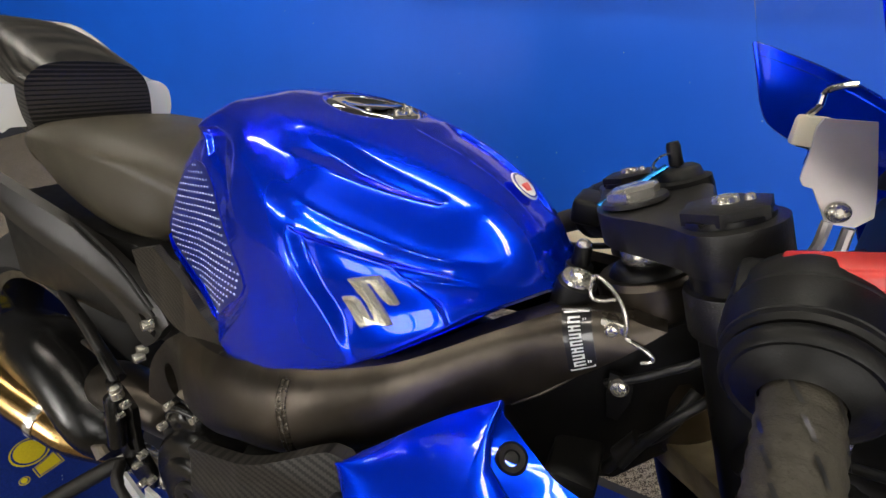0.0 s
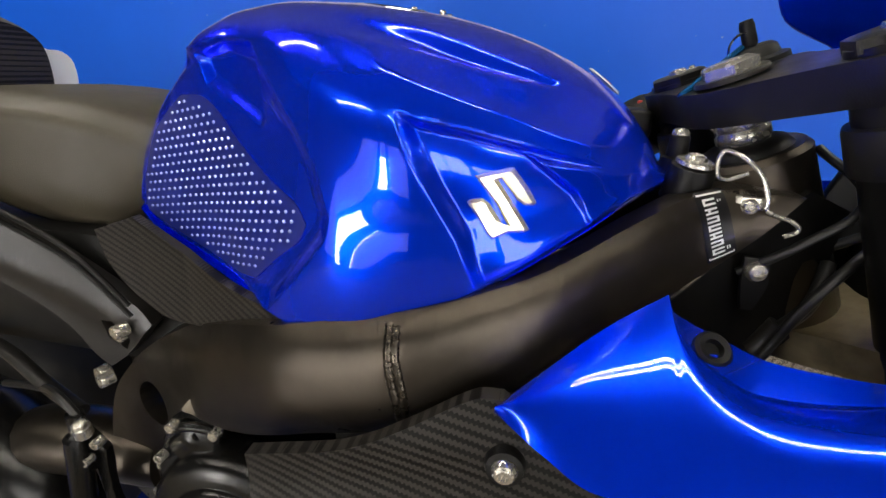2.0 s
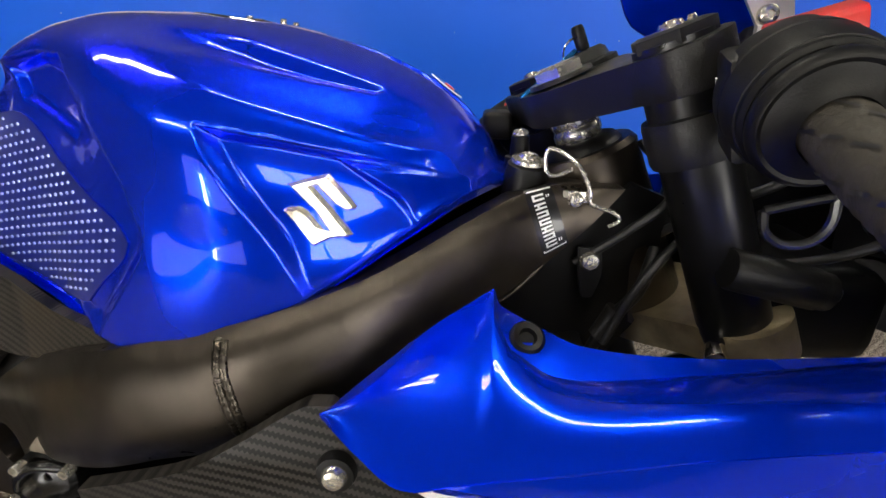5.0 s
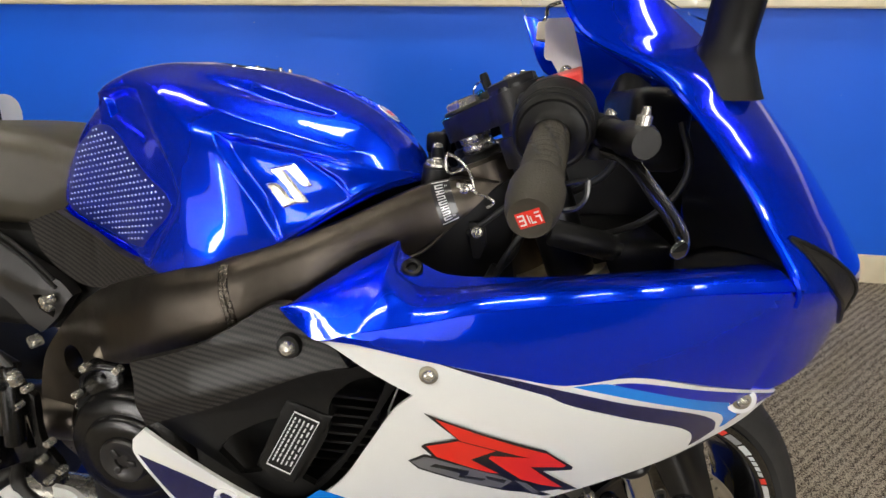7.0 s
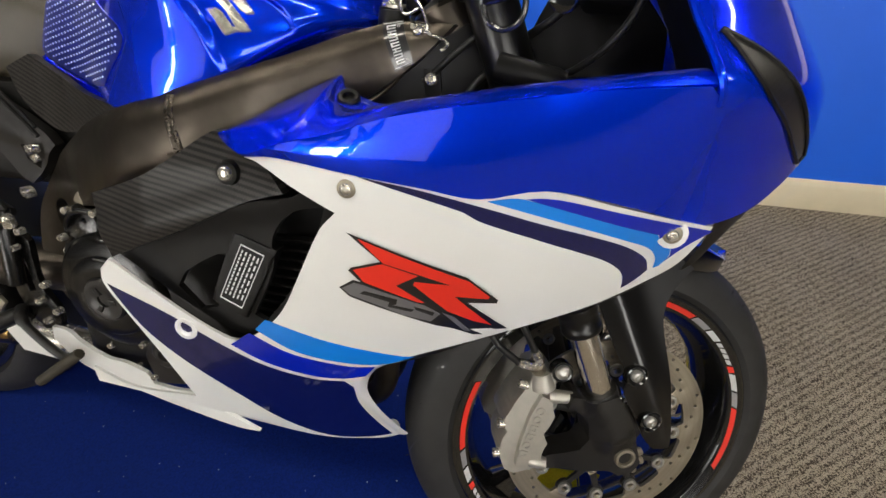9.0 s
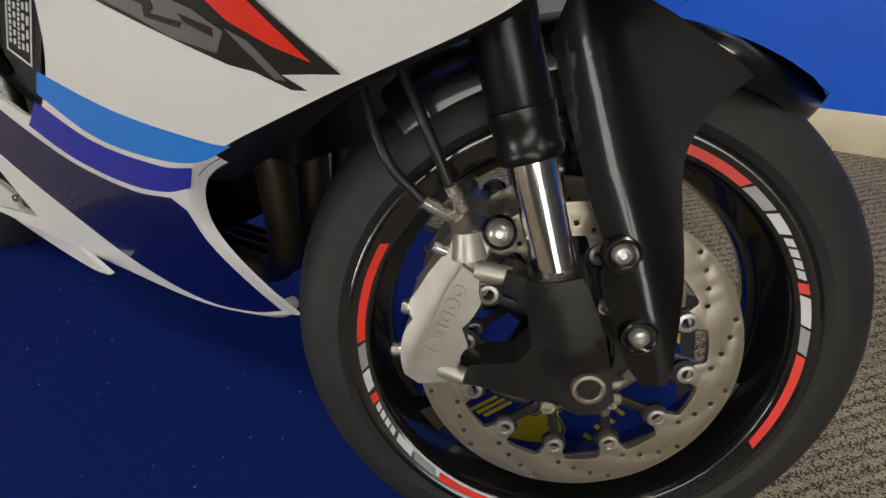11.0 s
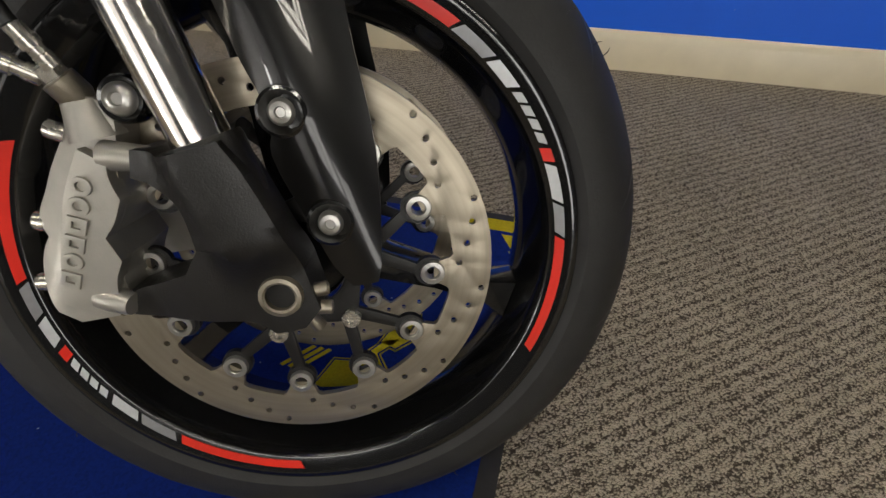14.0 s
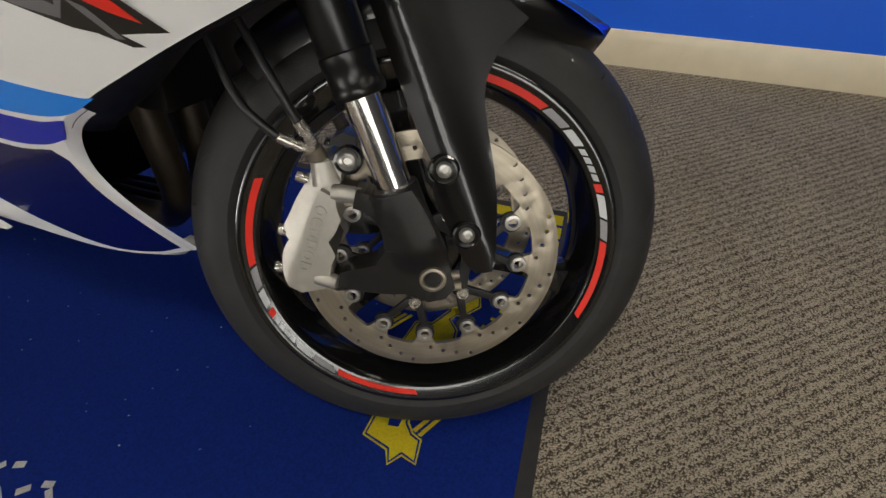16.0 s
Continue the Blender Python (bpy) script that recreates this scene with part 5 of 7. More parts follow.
# round badge on the nose of the tank
bz = Vector((-0.386, 0, top_z(-0.386) + 0.0008))
bn = Vector((-(top_z(-0.37) - top_z(-0.40)) / 0.03, 0, 1)).normalized()
bd = part("round_badge", turned([(0, 0.0012), (0.0165, 0.0012), (0.0175, 0)], bz, bn, 36), DECAL_WHITE, tank, "round white, blue and red badge")
part("badge_ring", turned([(0.0135, 0.0016), (0.0160, 0.0016)], bz, bn, 36), MIDBLUE, bd)
part("badge_mark", moved(plate([(-0.006, -0.006), (0.004, -0.007), (0.008, 0.001), (0.002, 0.007), (-0.002, 0.001)], -0.0005, 0.0005, 0, (), 0), Matrix.Translation(bz + bn * 0.0018) @ Vector((0, 1, 0)).rotation_difference(bn).to_matrix().to_4x4()), RED, bd)

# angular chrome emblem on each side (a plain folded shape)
EM = [(-0.4730, 0.5710), (-0.4648, 0.5731), (-0.4498, 0.5761), (-0.4397, 0.5632), (-0.4333, 0.5533), (-0.4347, 0.5513), (-0.4404, 0.5513), (-0.4458, 0.5553), (-0.4508, 0.5617), (-0.4563, 0.5686), (-0.4583, 0.5680), (-0.4495, 0.5555), (-0.4358, 0.5356), (-0.4392, 0.5341),
      (-0.4487, 0.5341), (-0.4592, 0.5298), (-0.4626, 0.5334), (-0.4696, 0.5436), (-0.4769, 0.5540), (-0.4747, 0.5557), (-0.4676, 0.5565), (-0.4628, 0.5533), (-0.4558, 0.5434), (-0.4519, 0.5378), (-0.4502, 0.5391), (-0.4582, 0.5525), (-0.4666, 0.5628)]


def emblem(mirror):
    """A folded figure: steep flanks rise from the outline to a ridged face."""
    bm = bmesh.new()
    n_ = len(EM)
    outer = [Vector(p) for p in EM]
    inner = []
    for i in range(n_):
        u, v = (outer[i] - outer[i - 1]).normalized(), (outer[(i + 1) % n_] - outer[i]).normalized()
        m = (u + v).normalized()
        side = Vector((m.y, -m.x))
        inner.append(outer[i] + side * 0.0021 / max(0.55, side.dot(Vector((u.y, -u.x)))))
    rings = [[bm.verts.new((p.x, tank_y(p.x, p.y) + y, p.y)) for p in loop] for loop, y in ((outer, 0.001), (outer, -0.0018), (inner, -0.0046))]
    for a, b in zip(rings, rings[1:]):
        for i in range(n_):
            bm.faces.new((a[i], a[(i + 1) % n_], b[(i + 1) % n_], b[i]))
    rim_e = [bm.edges.get((rings[2][i], rings[2][(i + 1) % n_])) for i in range(n_)]
    bmesh.ops.triangle_fill(bm, use_beauty=True, use_dissolve=False, edges=rim_e)
    if mirror:
        flipped(bm, mid)
    part("emblem", bm, EMBLEM, tank, "angular chrome emblem", 12)


emblem(False)
emblem(True)

# grip pad in the knee hollow, with rows of studs
PAD_OUT = [(-0.752, 0.602), (-0.722, 0.604), (-0.700, 0.594), (-0.671, 0.573), (-0.638, 0.553), (-0.604, 0.537), (-0.594, 0.524), (-0.601, 0.511), (-0.626, 0.490), (-0.650, 0.468), (-0.675, 0.466), (-0.722, 0.474), (-0.770, 0.486), (-0.802, 0.494), (-0.804, 0.53), (-0.788, 0.57)]
pad = part("knee_pad", sheet(PAD_OUT, tank_y, 0.0012, 0.0022, 0.010), PAD, tank, "clear studded grip pad stuck on the tank")


def studs():
    out = bmesh.new()
    base = bmesh.new()
    bmesh.ops.create_icosphere(base, subdivisions=1, radius=1)
    me = bpy.data.meshes.new("tmp")
    base.to_mesh(me)
    base.free()
    n = 0
    for i in range(-30, 31):
        for j in range(-30, 31):
            u, w = 0.0082 * i + (0.0041 if j % 2 else 0), 0.0072 * j
            x, z = -0.67 + u * 0.96 - w * 0.26, 0.54 + w * 0.96 + u * 0.20
            if edge_dist(x, z, PAD_OUT) < 0.004:
                continue
            n0 = len(out.verts)
            out.from_mesh(me)
            out.verts.ensure_lookup_table()
            y = tank_y(x, z) - 0.0014
            for v in out.verts[n0:]:
                v.co = Vector((x + v.co.x * 0.0017, y + v.co.y * 0.0014, z + v.co.z * 0.0016))
            n += 1
    bpy.data.meshes.remove(me)
    return out


tagged(part("stud", studs(), STUD, pad), kind="stuff")
part("knee_pad", flipped(sheet(PAD_OUT, tank_y, 0.0012, 0.0022, 0.010), mid), PAD, tank)

# ---- frame spar
SP_X = [-0.95, -0.90, -0.85, -0.78, -0.70, -0.60, -0.52, -0.44, -0.36, -0.30, -0.25, -0.20]
SP_Y = [-0.080, -0.082, -0.088, -0.115, -0.155, -0.190, -0.197, -0.178, -0.122, -0.082, -0.068, -0.052]
spar_line = smooth_at(SP_X, SP_Y)
FR_TOP = [(-0.20, 0.560), (-0.235, 0.556), (-0.29, 0.556), (-0.336, 0.545), (-0.415, 0.511), (-0.494, 0.482), (-0.55, 0.463), (-0.593, 0.453), (-0.667, 0.430), (-0.742, 0.397), (-0.829, 0.340)]
FR_BOT = [(-0.20, 0.575), (-0.239, 0.545), (-0.28, 0.508), (-0.331, 0.470), (-0.382, 0.437), (-0.43, 0.414), (-0.495, 0.388), (-0.542, 0.367), (-0.596, 0.348), (-0.683, 0.300), (-0.75, 0.27)]
top_f = smooth_at([p[0] for p in reversed(FR_TOP)], [p[1] for p in reversed(FR_TOP)])
bot_f = smooth_at([p[0] for p in reversed(FR_BOT)], [p[1] for p in reversed(FR_BOT)])


def spar_y(x, z):
    c, h = (top_f(x) + bot_f(x)) / 2, max(0.02, (top_f(x) - bot_f(x)) / 2)
    s = max(-1.3, min(1.3, (z - c) / h))
    return spar_line(x) + (0.024 * abs(s) ** 2.6 * (0.15 + 0.85 * ease((-0.30 - x) / 0.12)) if s < 0 else 0.013 * s**4) + 0.005 * s - 0.004


FRAME_OUT = [(-0.236, 0.553), (-0.290, 0.555), (-0.336, 0.544), (-0.415, 0.510), (-0.494, 0.483), (-0.593, 0.453), (-0.667, 0.429), (-0.742, 0.397), (-0.829, 0.338), (-0.868, 0.300), (-0.895, 0.265), (-0.914, 0.215), (-0.920, 0.175),
             (-0.905, 0.110), (-0.870, 0.080), (-0.845, 0.110), (-0.838, 0.180), (-0.800, 0.245), (-0.745, 0.300), (-0.683, 0.318), (-0.596, 0.352), (-0.542, 0.369), (-0.495, 0.389), (-0.430, 0.415), (-0.382, 0.437), (-0.331, 0.470), (-0.280, 0.508)]
HOLE = [(-0.835 + 0.024 * math.cos(a), 0.262 + 0.029 * math.sin(a)) for a in [k * 2 * math.pi / 20 for k in range(20)]]
frame_thing = new("frame")
frame_thing.parent = bike


def spar_or_plate(x, z):
    s = ease((-0.72 - x) / 0.08)
    return spar_y(x, z) * (1 - s) + (spar_line(x) + 0.002) * s


bm = sheet(FRAME_OUT, spar_or_plate, 0, 0.030, 0.010, [HOLE], 5, 50)
e = [q for q in bm.edges if len(q.link_faces) == 2 and q.calc_face_angle(0) > 1.0]
bmesh.ops.bevel(bm, geom=e, offset=0.005, segments=3, affect="EDGES", profile=0.5, clamp_overlap=True)
spar = part("spar", bm, FRAME, frame_thing, "satin black aluminium frame spar", 50)
part("spar", flipped(sheet(FRAME_OUT, spar_or_plate, 0, 0.030, 0.02, [HOLE], 3, 50)), FRAME, frame_thing)


def weld_bead(shift, seed):
    """One run of overlapping weld ripples."""
    rnd = random.Random(seed)
    path, rad = [], []
    for k in range(61):
        t = k / 60
        z = top_f(-0.52) - 0.004 + (bot_f(-0.508) - top_f(-0.52) + 0.010) * t
        x = -0.520 + 0.013 * t + shift + 0.0010 * math.sin(9 * t + seed) + rnd.uniform(-0.0003, 0.0003)
        path.append(Vector((x, spar_y(x, z) + 0.0016, z)))
        rad.append(0.0036 + 0.00015 * (k % 3 == 0) + rnd.uniform(-0.00012, 0.00012))
    return tube(path, rad, 10)


WELD = mat("rippled_weld", (0.090, 0.077, 0.062), 0.27, 0.9, noise=0.4, scale=120, bump=0.15, bump_scale=700, rough_var=0.1)
part("weld_bead", weld_bead(-0.0027, 8), WELD, spar, "rippled weld seam", 60)
part("weld_bead", weld_bead(0.0029, 9), WELD, spar, "", 60)
# small pressed dimples are left by the welder's jig: bolts of the frame
for x, z, r in ((-0.852, 0.355, 0.0095), (-0.898, 0.292, 0.0085)):
    part("frame_bolt", socket_bolt((x, spar_line(x) - 0.004, z), (-0.2, -1, 0), r, 0.008, "cap"), STEEL, frame_thing)
# rubber-mounted tank bolt and small cap ahead of the tank
tb = Vector((-0.314, -0.049, 0.560))
part("tank_mount", turned([(0, 0.012), (0.010, 0.012), (0.012, 0.010), (0.017, 0.008), (0.018, 0.0), (0.018, -0.02), (0, -0.02)], tb, (0.1, -0.15, 1), 28), BLACK, frame_thing, "black rubber tank mount")
part("tank_bolt", turned([(0, 0.003), (0.003, 0.003), (0.004, 0.006), (0.007, 0.005), (0.0085, 0.002), (0.014, 0.001), (0.0145, -0.002)], tb + Vector((0.001, -0.002, 0.012)), (0.1, -0.15, 1), 24), STEEL, frame_thing)
tb2 = Vector((-0.318, -0.014, 0.575))
part("cable_stud", turned([(0, 0.014), (0.006, 0.014), (0.008, 0.012), (0.009, -0.005), (0.013, -0.006), (0.013, -0.02)], tb2, (0, 0, 1), 20), BLACK, frame_thing)
part("cable_stud_bolt", socket_bolt(tb2 + Vector((0, 0, 0.014)), (0, -0.2, 1), 0.007, 0.004), STEEL, frame_thing)
# head section and the dark duct below the spar
head = part("head_section", turned([(0, 0), (0.045, 0), (0.047, 0.004), (0.047, 0.16), (0.043, 0.165), (0, 0.165)], Vector((-0.006, 0, 0)) + stem_dir * 0.465, stem_dir, 32), FRAME, frame_thing)
DUCT = [(-0.225, 0.555), (-0.285, 0.515), (-0.335, 0.478), (-0.40, 0.440), (-0.43, 0.40), (-0.36, 0.36), (-0.24, 0.38), (-0.195, 0.43), (-0.19, 0.54)]
part("duct", sheet(DUCT, lambda x, z: spar_line(x) + 0.006 + 0.02 * (x + 0.43), 0, 0.02, 0.02), BLACK, frame_thing, "matt black air duct panel")
part("duct_edge", tube(spline([(-0.340, -0.105, 0.462), (-0.317, -0.090, 0.474), (-0.290, -0.079, 0.502), (-0.264, -0.072, 0.536)], 6), 0.0022, 8), FRAME, frame_thing)
hs = Vector((-0.259, -0.075, 0.494))
part("tab", plate([(hs.x - 0.010, hs.z + 0.011), (hs.x + 0.009, hs.z + 0.010), (hs.x + 0.012, hs.z - 0.012), (hs.x + 0.006, hs.z - 0.034), (hs.x - 0.003, hs.z - 0.034), (hs.x - 0.008, hs.z - 0.012)], -0.0745, -0.0700, 0.0008), BLACK, frame_thing)
part("tab_bolt", socket_bolt(hs, (0, -1, 0.1), 0.0085, 0.006), STEEL, frame_thing)
# sticker with plain bars
ST = [(-0.3180, 0.5520), (-0.2960, 0.5560), (-0.2790, 0.5110), (-0.2990, 0.5010)]
sk = part("sticker", sheet(ST, lambda x, z: spar_or_plate(x, z), 0.0006, 0.0004, 0.01, smooth=0), DECAL_BLACK, frame_thing, "small black sticker with white bars")


def on_sticker(a0, a1, b0, b1):
    P = [Vector((*p, 0)) for p in ST]
    q = lambda a, b: (P[0].lerp(P[1], a)).lerp(P[3].lerp(P[2], a), b)
    return [(q(a, b).x, q(a, b).y) for a, b in ((a0, b0), (a1, b0), (a1, b1), (a0, b1))]


def marks(sticker, cells, material=DECAL_WHITE):
    for c in cells:
        part("bar", sheet(on_sticker(*c), spar_or_plate, 0.0011, 0.0003, 0, smooth=0), material, sticker)


marks(sk, [(0.06, 0.10, 0.03, 0.97), (0.90, 0.94, 0.03, 0.97), (0.06, 0.94, 0.03, 0.05), (0.06, 0.94, 0.95, 0.97), (0.70, 0.74, 0.12, 0.88), (0.78, 0.82, 0.12, 0.88)] + [(0.20, 0.62, 0.09 + 0.122 * k, 0.116 + 0.122 * k) for k in range(7)] + [(0.20, 0.62, 0.150 + 0.122 * k, 0.176 + 0.122 * k) for k in range(7)] + [((0.20, 0.30, 0.54)[k % 3], (0.28, 0.38, 0.62)[k % 3], 0.116 + 0.122 * k, 0.150 + 0.122 * k) for k in range(7)])
# bent wire guide on its bracket
cb = Vector((-0.276, -0.073, 0.545))
part("wire_bracket", box(cb - Vector((0.010, 0.0015, 0.007)), cb + Vector((0.012, 0.0015, 0.007)), 0.0008), STEEL, frame_thing, "zinc bracket")
part("bracket_bolt", socket_bolt(cb - Vector((0, 0.002, 0)), (0, -1, 0), 0.0062, 0.005), STEEL, frame_thing)
part("wire_guide", tube(spline([(-0.279, -0.066, 0.568), (-0.296, -0.064, 0.562), (-0.301, -0.064, 0.576), (-0.297, -0.066, 0.584), (-0.276, -0.074, 0.572), (-0.266, -0.077, 0.553), (-0.264, -0.077, 0.543), (-0.247, -0.079, 0.537), (-0.241, -0.079, 0.531), (-0.249, -0.078, 0.525)], 5), 0.0017, 8), STEEL, frame_thing, "bent steel wire guide")

# ---- side panels below the spar
pan = new("side_panel")
pan.parent = bike


def panel_y(x, z):
    return -0.222 + 0.10 * max(0.0, -0.55 - x) + 0.25 * max(0, z - 0.40) - 0.006 * math.exp(-((z - 0.345 - 0.3 * (x + 0.5)) / 0.02) ** 2)


PANEL = [(-0.628, 0.356), (-0.620, 0.276), (-0.574, 0.298), (-0.526, 0.319), (-0.466, 0.349), (-0.423, 0.370), (-0.395, 0.380), (-0.372, 0.386), (-0.392, 0.408), (-0.425, 0.432), (-0.441, 0.441), (-0.458, 0.439), (-0.501, 0.412), (-0.547, 0.386)]
bm = sheet(PANEL, panel_y, 0, 0.012, 0.010)
e = [q for q in bm.edges if len(q.link_faces) == 2 and q.calc_face_angle(0) > 1.0]
bmesh.ops.bevel(bm, geom=e, offset=0.002, segments=2, affect="EDGES", clamp_overlap=True)
part("cover", bm, TWILL, pan, "carbon-look side cover")
LOWER = [(-0.623, 0.274), (-0.574, 0.296), (-0.526, 0.317), (-0.466, 0.347), (-0.423, 0.368), (-0.37, 0.380), (-0.350, 0.392), (-0.318, 0.375), (-0.335, 0.345), (-0.380, 0.262), (-0.420, 0.208), (-0.450, 0.190), (-0.475, 0.190), (-0.55, 0.232)]
OPEN1 = [(-0.540, 0.245), (-0.523, 0.268), (-0.48, 0.295), (-0.452, 0.306), (-0.470, 0.262), (-0.490, 0.222), (-0.515, 0.215)]
OPEN2 = [(-0.400, 0.330), (-0.372, 0.362), (-0.335, 0.372), (-0.35, 0.33), (-0.385, 0.265), (-0.425, 0.212), (-0.440, 0.22), (-0.405, 0.29)]
part("inner_cover", sheet(LOWER, lambda x, z: panel_y(x, z) + 0.010 + 0.05 * max(0, 0.36 - z), 0, 0.008, 0.012, [OPEN1, OPEN2]), BLACK, pan, "matt black inner cover with openings")
part("panel_screw", socket_bolt((-0.435, panel_y(-0.435, 0.401) - 0.004, 0.401), (0, -1, 0.1), 0.0085, 0.007), STEEL, pan)
part("screw_collar", turned([(0.0085, 0.003), (0.012, 0.002), (0.0135, -0.004), (0.0135, -0.012)], (-0.435, panel_y(-0.435, 0.401) - 0.003, 0.401), (0, -1, 0.1), 24), BLACK, pan)
PL = [(-0.440, 0.319), (-0.409, 0.307), (-0.449, 0.229), (-0.480, 0.242)]


def plate_y(x, z):
    return -0.214


lab = part("label_plate", plate([(-0.448, 0.330), (-0.398, 0.312), (-0.448, 0.216), (-0.492, 0.236)], -0.212, -0.190, 0.004), BLACK, pan, "black moulded label holder")
q = lambda a, b: tuple((Vector((*PL[0], 0)).lerp(Vector((*PL[1], 0)), a)).lerp(Vector((*PL[3], 0)).lerp(Vector((*PL[2], 0)), a), b))[:2]
cells = [(0.05, 0.95, 0.02, 0.035), (0.05, 0.95, 0.965, 0.98), (0.05, 0.075, 0.02, 0.98), (0.925, 0.95, 0.02, 0.98)]
for k in range(5):
    a = 0.16 + 0.155 * k
    n = (13, 9, 17, 8, 6)[k]
    cells += [(a, a + 0.055, 0.10 + 0.80 * j / n, 0.10 + 0.80 * (j + 0.62) / n) for j in range(n)]
for a0, a1, b0, b1 in cells:
    part("bar", sheet([q(a0, b0), q(a1, b0), q(a1, b1), q(a0, b1)], plate_y, 0.0, 0.0008, 0, smooth=0), DECAL_WHITE, lab)

# ---- engine and dark parts inside
eng = new("engine")
eng.parent = bike
part("crankcase", box((-0.80, -0.150, 0.02), (-0.42, 0.150, 0.26), 0.03, 3), BLACK, eng)
part("cylinder_block", box((-0.60, -0.135, 0.24), (-0.36, 0.135, 0.40), 0.02, 2), BLACK, eng)
cl = Vector((-0.704, -0.140, 0.178))
cc = part("clutch_cover", turned([(0, 0.030), (0.036, 0.030), (0.040, 0.031), (0.058, 0.030), (0.062, 0.027), (0.064, 0.022), (0.082, 0.020), (0.090, 0.014), (0.094, 0.004), (0.095, -0.02)], cl, (0, -1, 0), 56), ENGBLACK, eng, "black clutch cover")
part("cover_plug", turned([(0, 0.0025), (0.010, 0.0025), (0.011, 0.005), (0.020, 0.0055), (0.022, 0.0065), (0.031, 0.006), (0.0335, 0.003), (0.0335, -0.002)], cl + Vector((0.0, -0.029, 0.0)), (0, -1, 0), 36), GREYCOVER, cc, "grey round plug")
for k in range(3):
    a = radians(90 + 120 * k)
    part("plug_rib", moved(box((-0.004, -0.0045, 0.008), (0.004, 0.0, 0.021), 0.001), Matrix.Translation(cl + Vector((0.0, -0.032, 0.0))) @ Matrix.Rotation(a, 4, "Y")), CAST, cc)
for k in range(9):
    a = radians(150 + 24 * k)
    part("case_bolt", socket_bolt(cl + Vector((0.101 * math.cos(a), 0.006, 0.101 * math.sin(a))), (0, -1, 0), 0.0048, 0.006, "cap"), STEEL, eng)
wp_ = part("pump_cover", plate([(-0.658, 0.090), (-0.640, 0.128), (-0.600, 0.138), (-0.580, 0.105), (-0.563, 0.063), (-0.572, 0.047), (-0.588, 0.052), (-0.646, 0.044)], -0.172, -0.13, 0.004), GREYCOVER, eng, "dark grey pump cover")
part("pump_boss", turned([(0, 0.004), (0.008, 0.004), (0.010, 0.008), (0.018, 0.008), (0.021, 0.005), (0.024, 0.004), (0.025, -0.004)], (-0.616, -0.172, 0.104), (0, -1, 0), 32), GREYCOVER, wp_)
for x, z in ((-0.575, 0.058), (-0.648, 0.056), (-0.655, 0.112)):
    part("pump_bolt", socket_bolt((x, -0.173, z), (0, -1, 0), 0.0046, 0.005, "cap"), STEEL, wp_)
part("radiator", box((-0.30, -0.120, 0.16), (-0.255, 0.120, 0.42), 0.006), BLACK, eng)
for k in range(9):
    z = 0.20 + 0.013 * k
    part("fin", box((-0.46, -0.165, z), (-0.36, -0.150, z + 0.004), 0.001, 1), CAST, eng)
for y in (-0.10, -0.035, 0.035, 0.10):
    part("header_pipe", tube(spline([(-0.37, y, 0.22), (-0.325, y, 0.20), (-0.310, y * 0.9, 0.10), (-0.33, y * 0.7, 0.02), (-0.40, y * 0.4, -0.03), (-0.6, y * 0.2, -0.03)], 6), 0.019, 14), PIPE, eng, "dark steel header pipe")
part("starter_gear", turned([(0, 0.012), (0.006, 0.012), (0.010, 0.010), (0.026, 0.009), (0.030, 0.004), (0.030, -0.03)], (-0.744, -0.135, 0.276), (0, -1, 0.15), 28), ENGBLACK, eng)
for x, z in ((-0.754, 0.300), (-0.707, 0.301), (-0.775, 0.257), (-0.741, 0.080), (-0.696, 0.050)):
    part("case_bolt", socket_bolt((x, -0.150, z), (0, -1, 0), 0.0052, 0.006, "cap"), STEEL, eng)
part("breather_elbow", plate([(-0.753, 0.311), (-0.738, 0.327), (-0.720, 0.333), (-0.703, 0.316), (-0.718, 0.308), (-0.734, 0.306)], -0.140, -0.128, 0.002), ALU, eng, "bare alloy cover")
part("starter_web", tube(spline([(-0.775, -0.140, 0.262), (-0.762, -0.146, 0.285), (-0.740, -0.148, 0.300), (-0.712, -0.146, 0.300)], 5), 0.005, 10), ENGBLACK, eng)
part("case_rib", tube(spline([(-0.80, -0.130, 0.10), (-0.795, -0.135, 0.18), (-0.775, -0.138, 0.25), (-0.735, -0.140, 0.285)], 6), 0.006, 10), ENGBLACK, eng)

# ---- side fairing: white panel with stripes, blue upper panel
fair = new("side_fairing")
fair.parent = bike
WHITE_OUT = [(-0.394, 0.427), (-0.353, 0.431), (-0.293, 0.426), (-0.216, 0.420), (-0.169, 0.417), (-0.114, 0.427), (-0.054, 0.415), (0.034, 0.393), (0.017, 0.352), (-0.010, 0.328), (-0.053, 0.298), (-0.136, 0.256), (-0.198, 0.224), (-0.238, 0.203), (-0.291, 0.170),
             (-0.313, 0.127), (-0.312, 0.089), (-0.298, 0.030), (-0.283, -0.020), (-0.330, -0.034), (-0.393, -0.030), (-0.471, 0.005), (-0.575, 0.044), (-0.690, 0.078), (-0.690, 0.104), (-0.640, 0.070), (-0.556, 0.062),
             (-0.568, 0.110), (-0.583, 0.153), (-0.606, 0.198), (-0.634, 0.244), (-0.633, 0.262), (-0.617, 0.278), (-0.550, 0.238), (-0.474, 0.193), (-0.449, 0.193), (-0.416, 0.216), (-0.382, 0.253), (-0.349, 0.311), (-0.319, 0.365), (-0.300, 0.386), (-0.342, 0.405), (-0.379, 0.424)]
wp2 = part("white_panel", sheet(WHITE_OUT, fairing_y, 0, 0.004, 0.012), WHITE, fair, "pearl white fairing panel", 30)


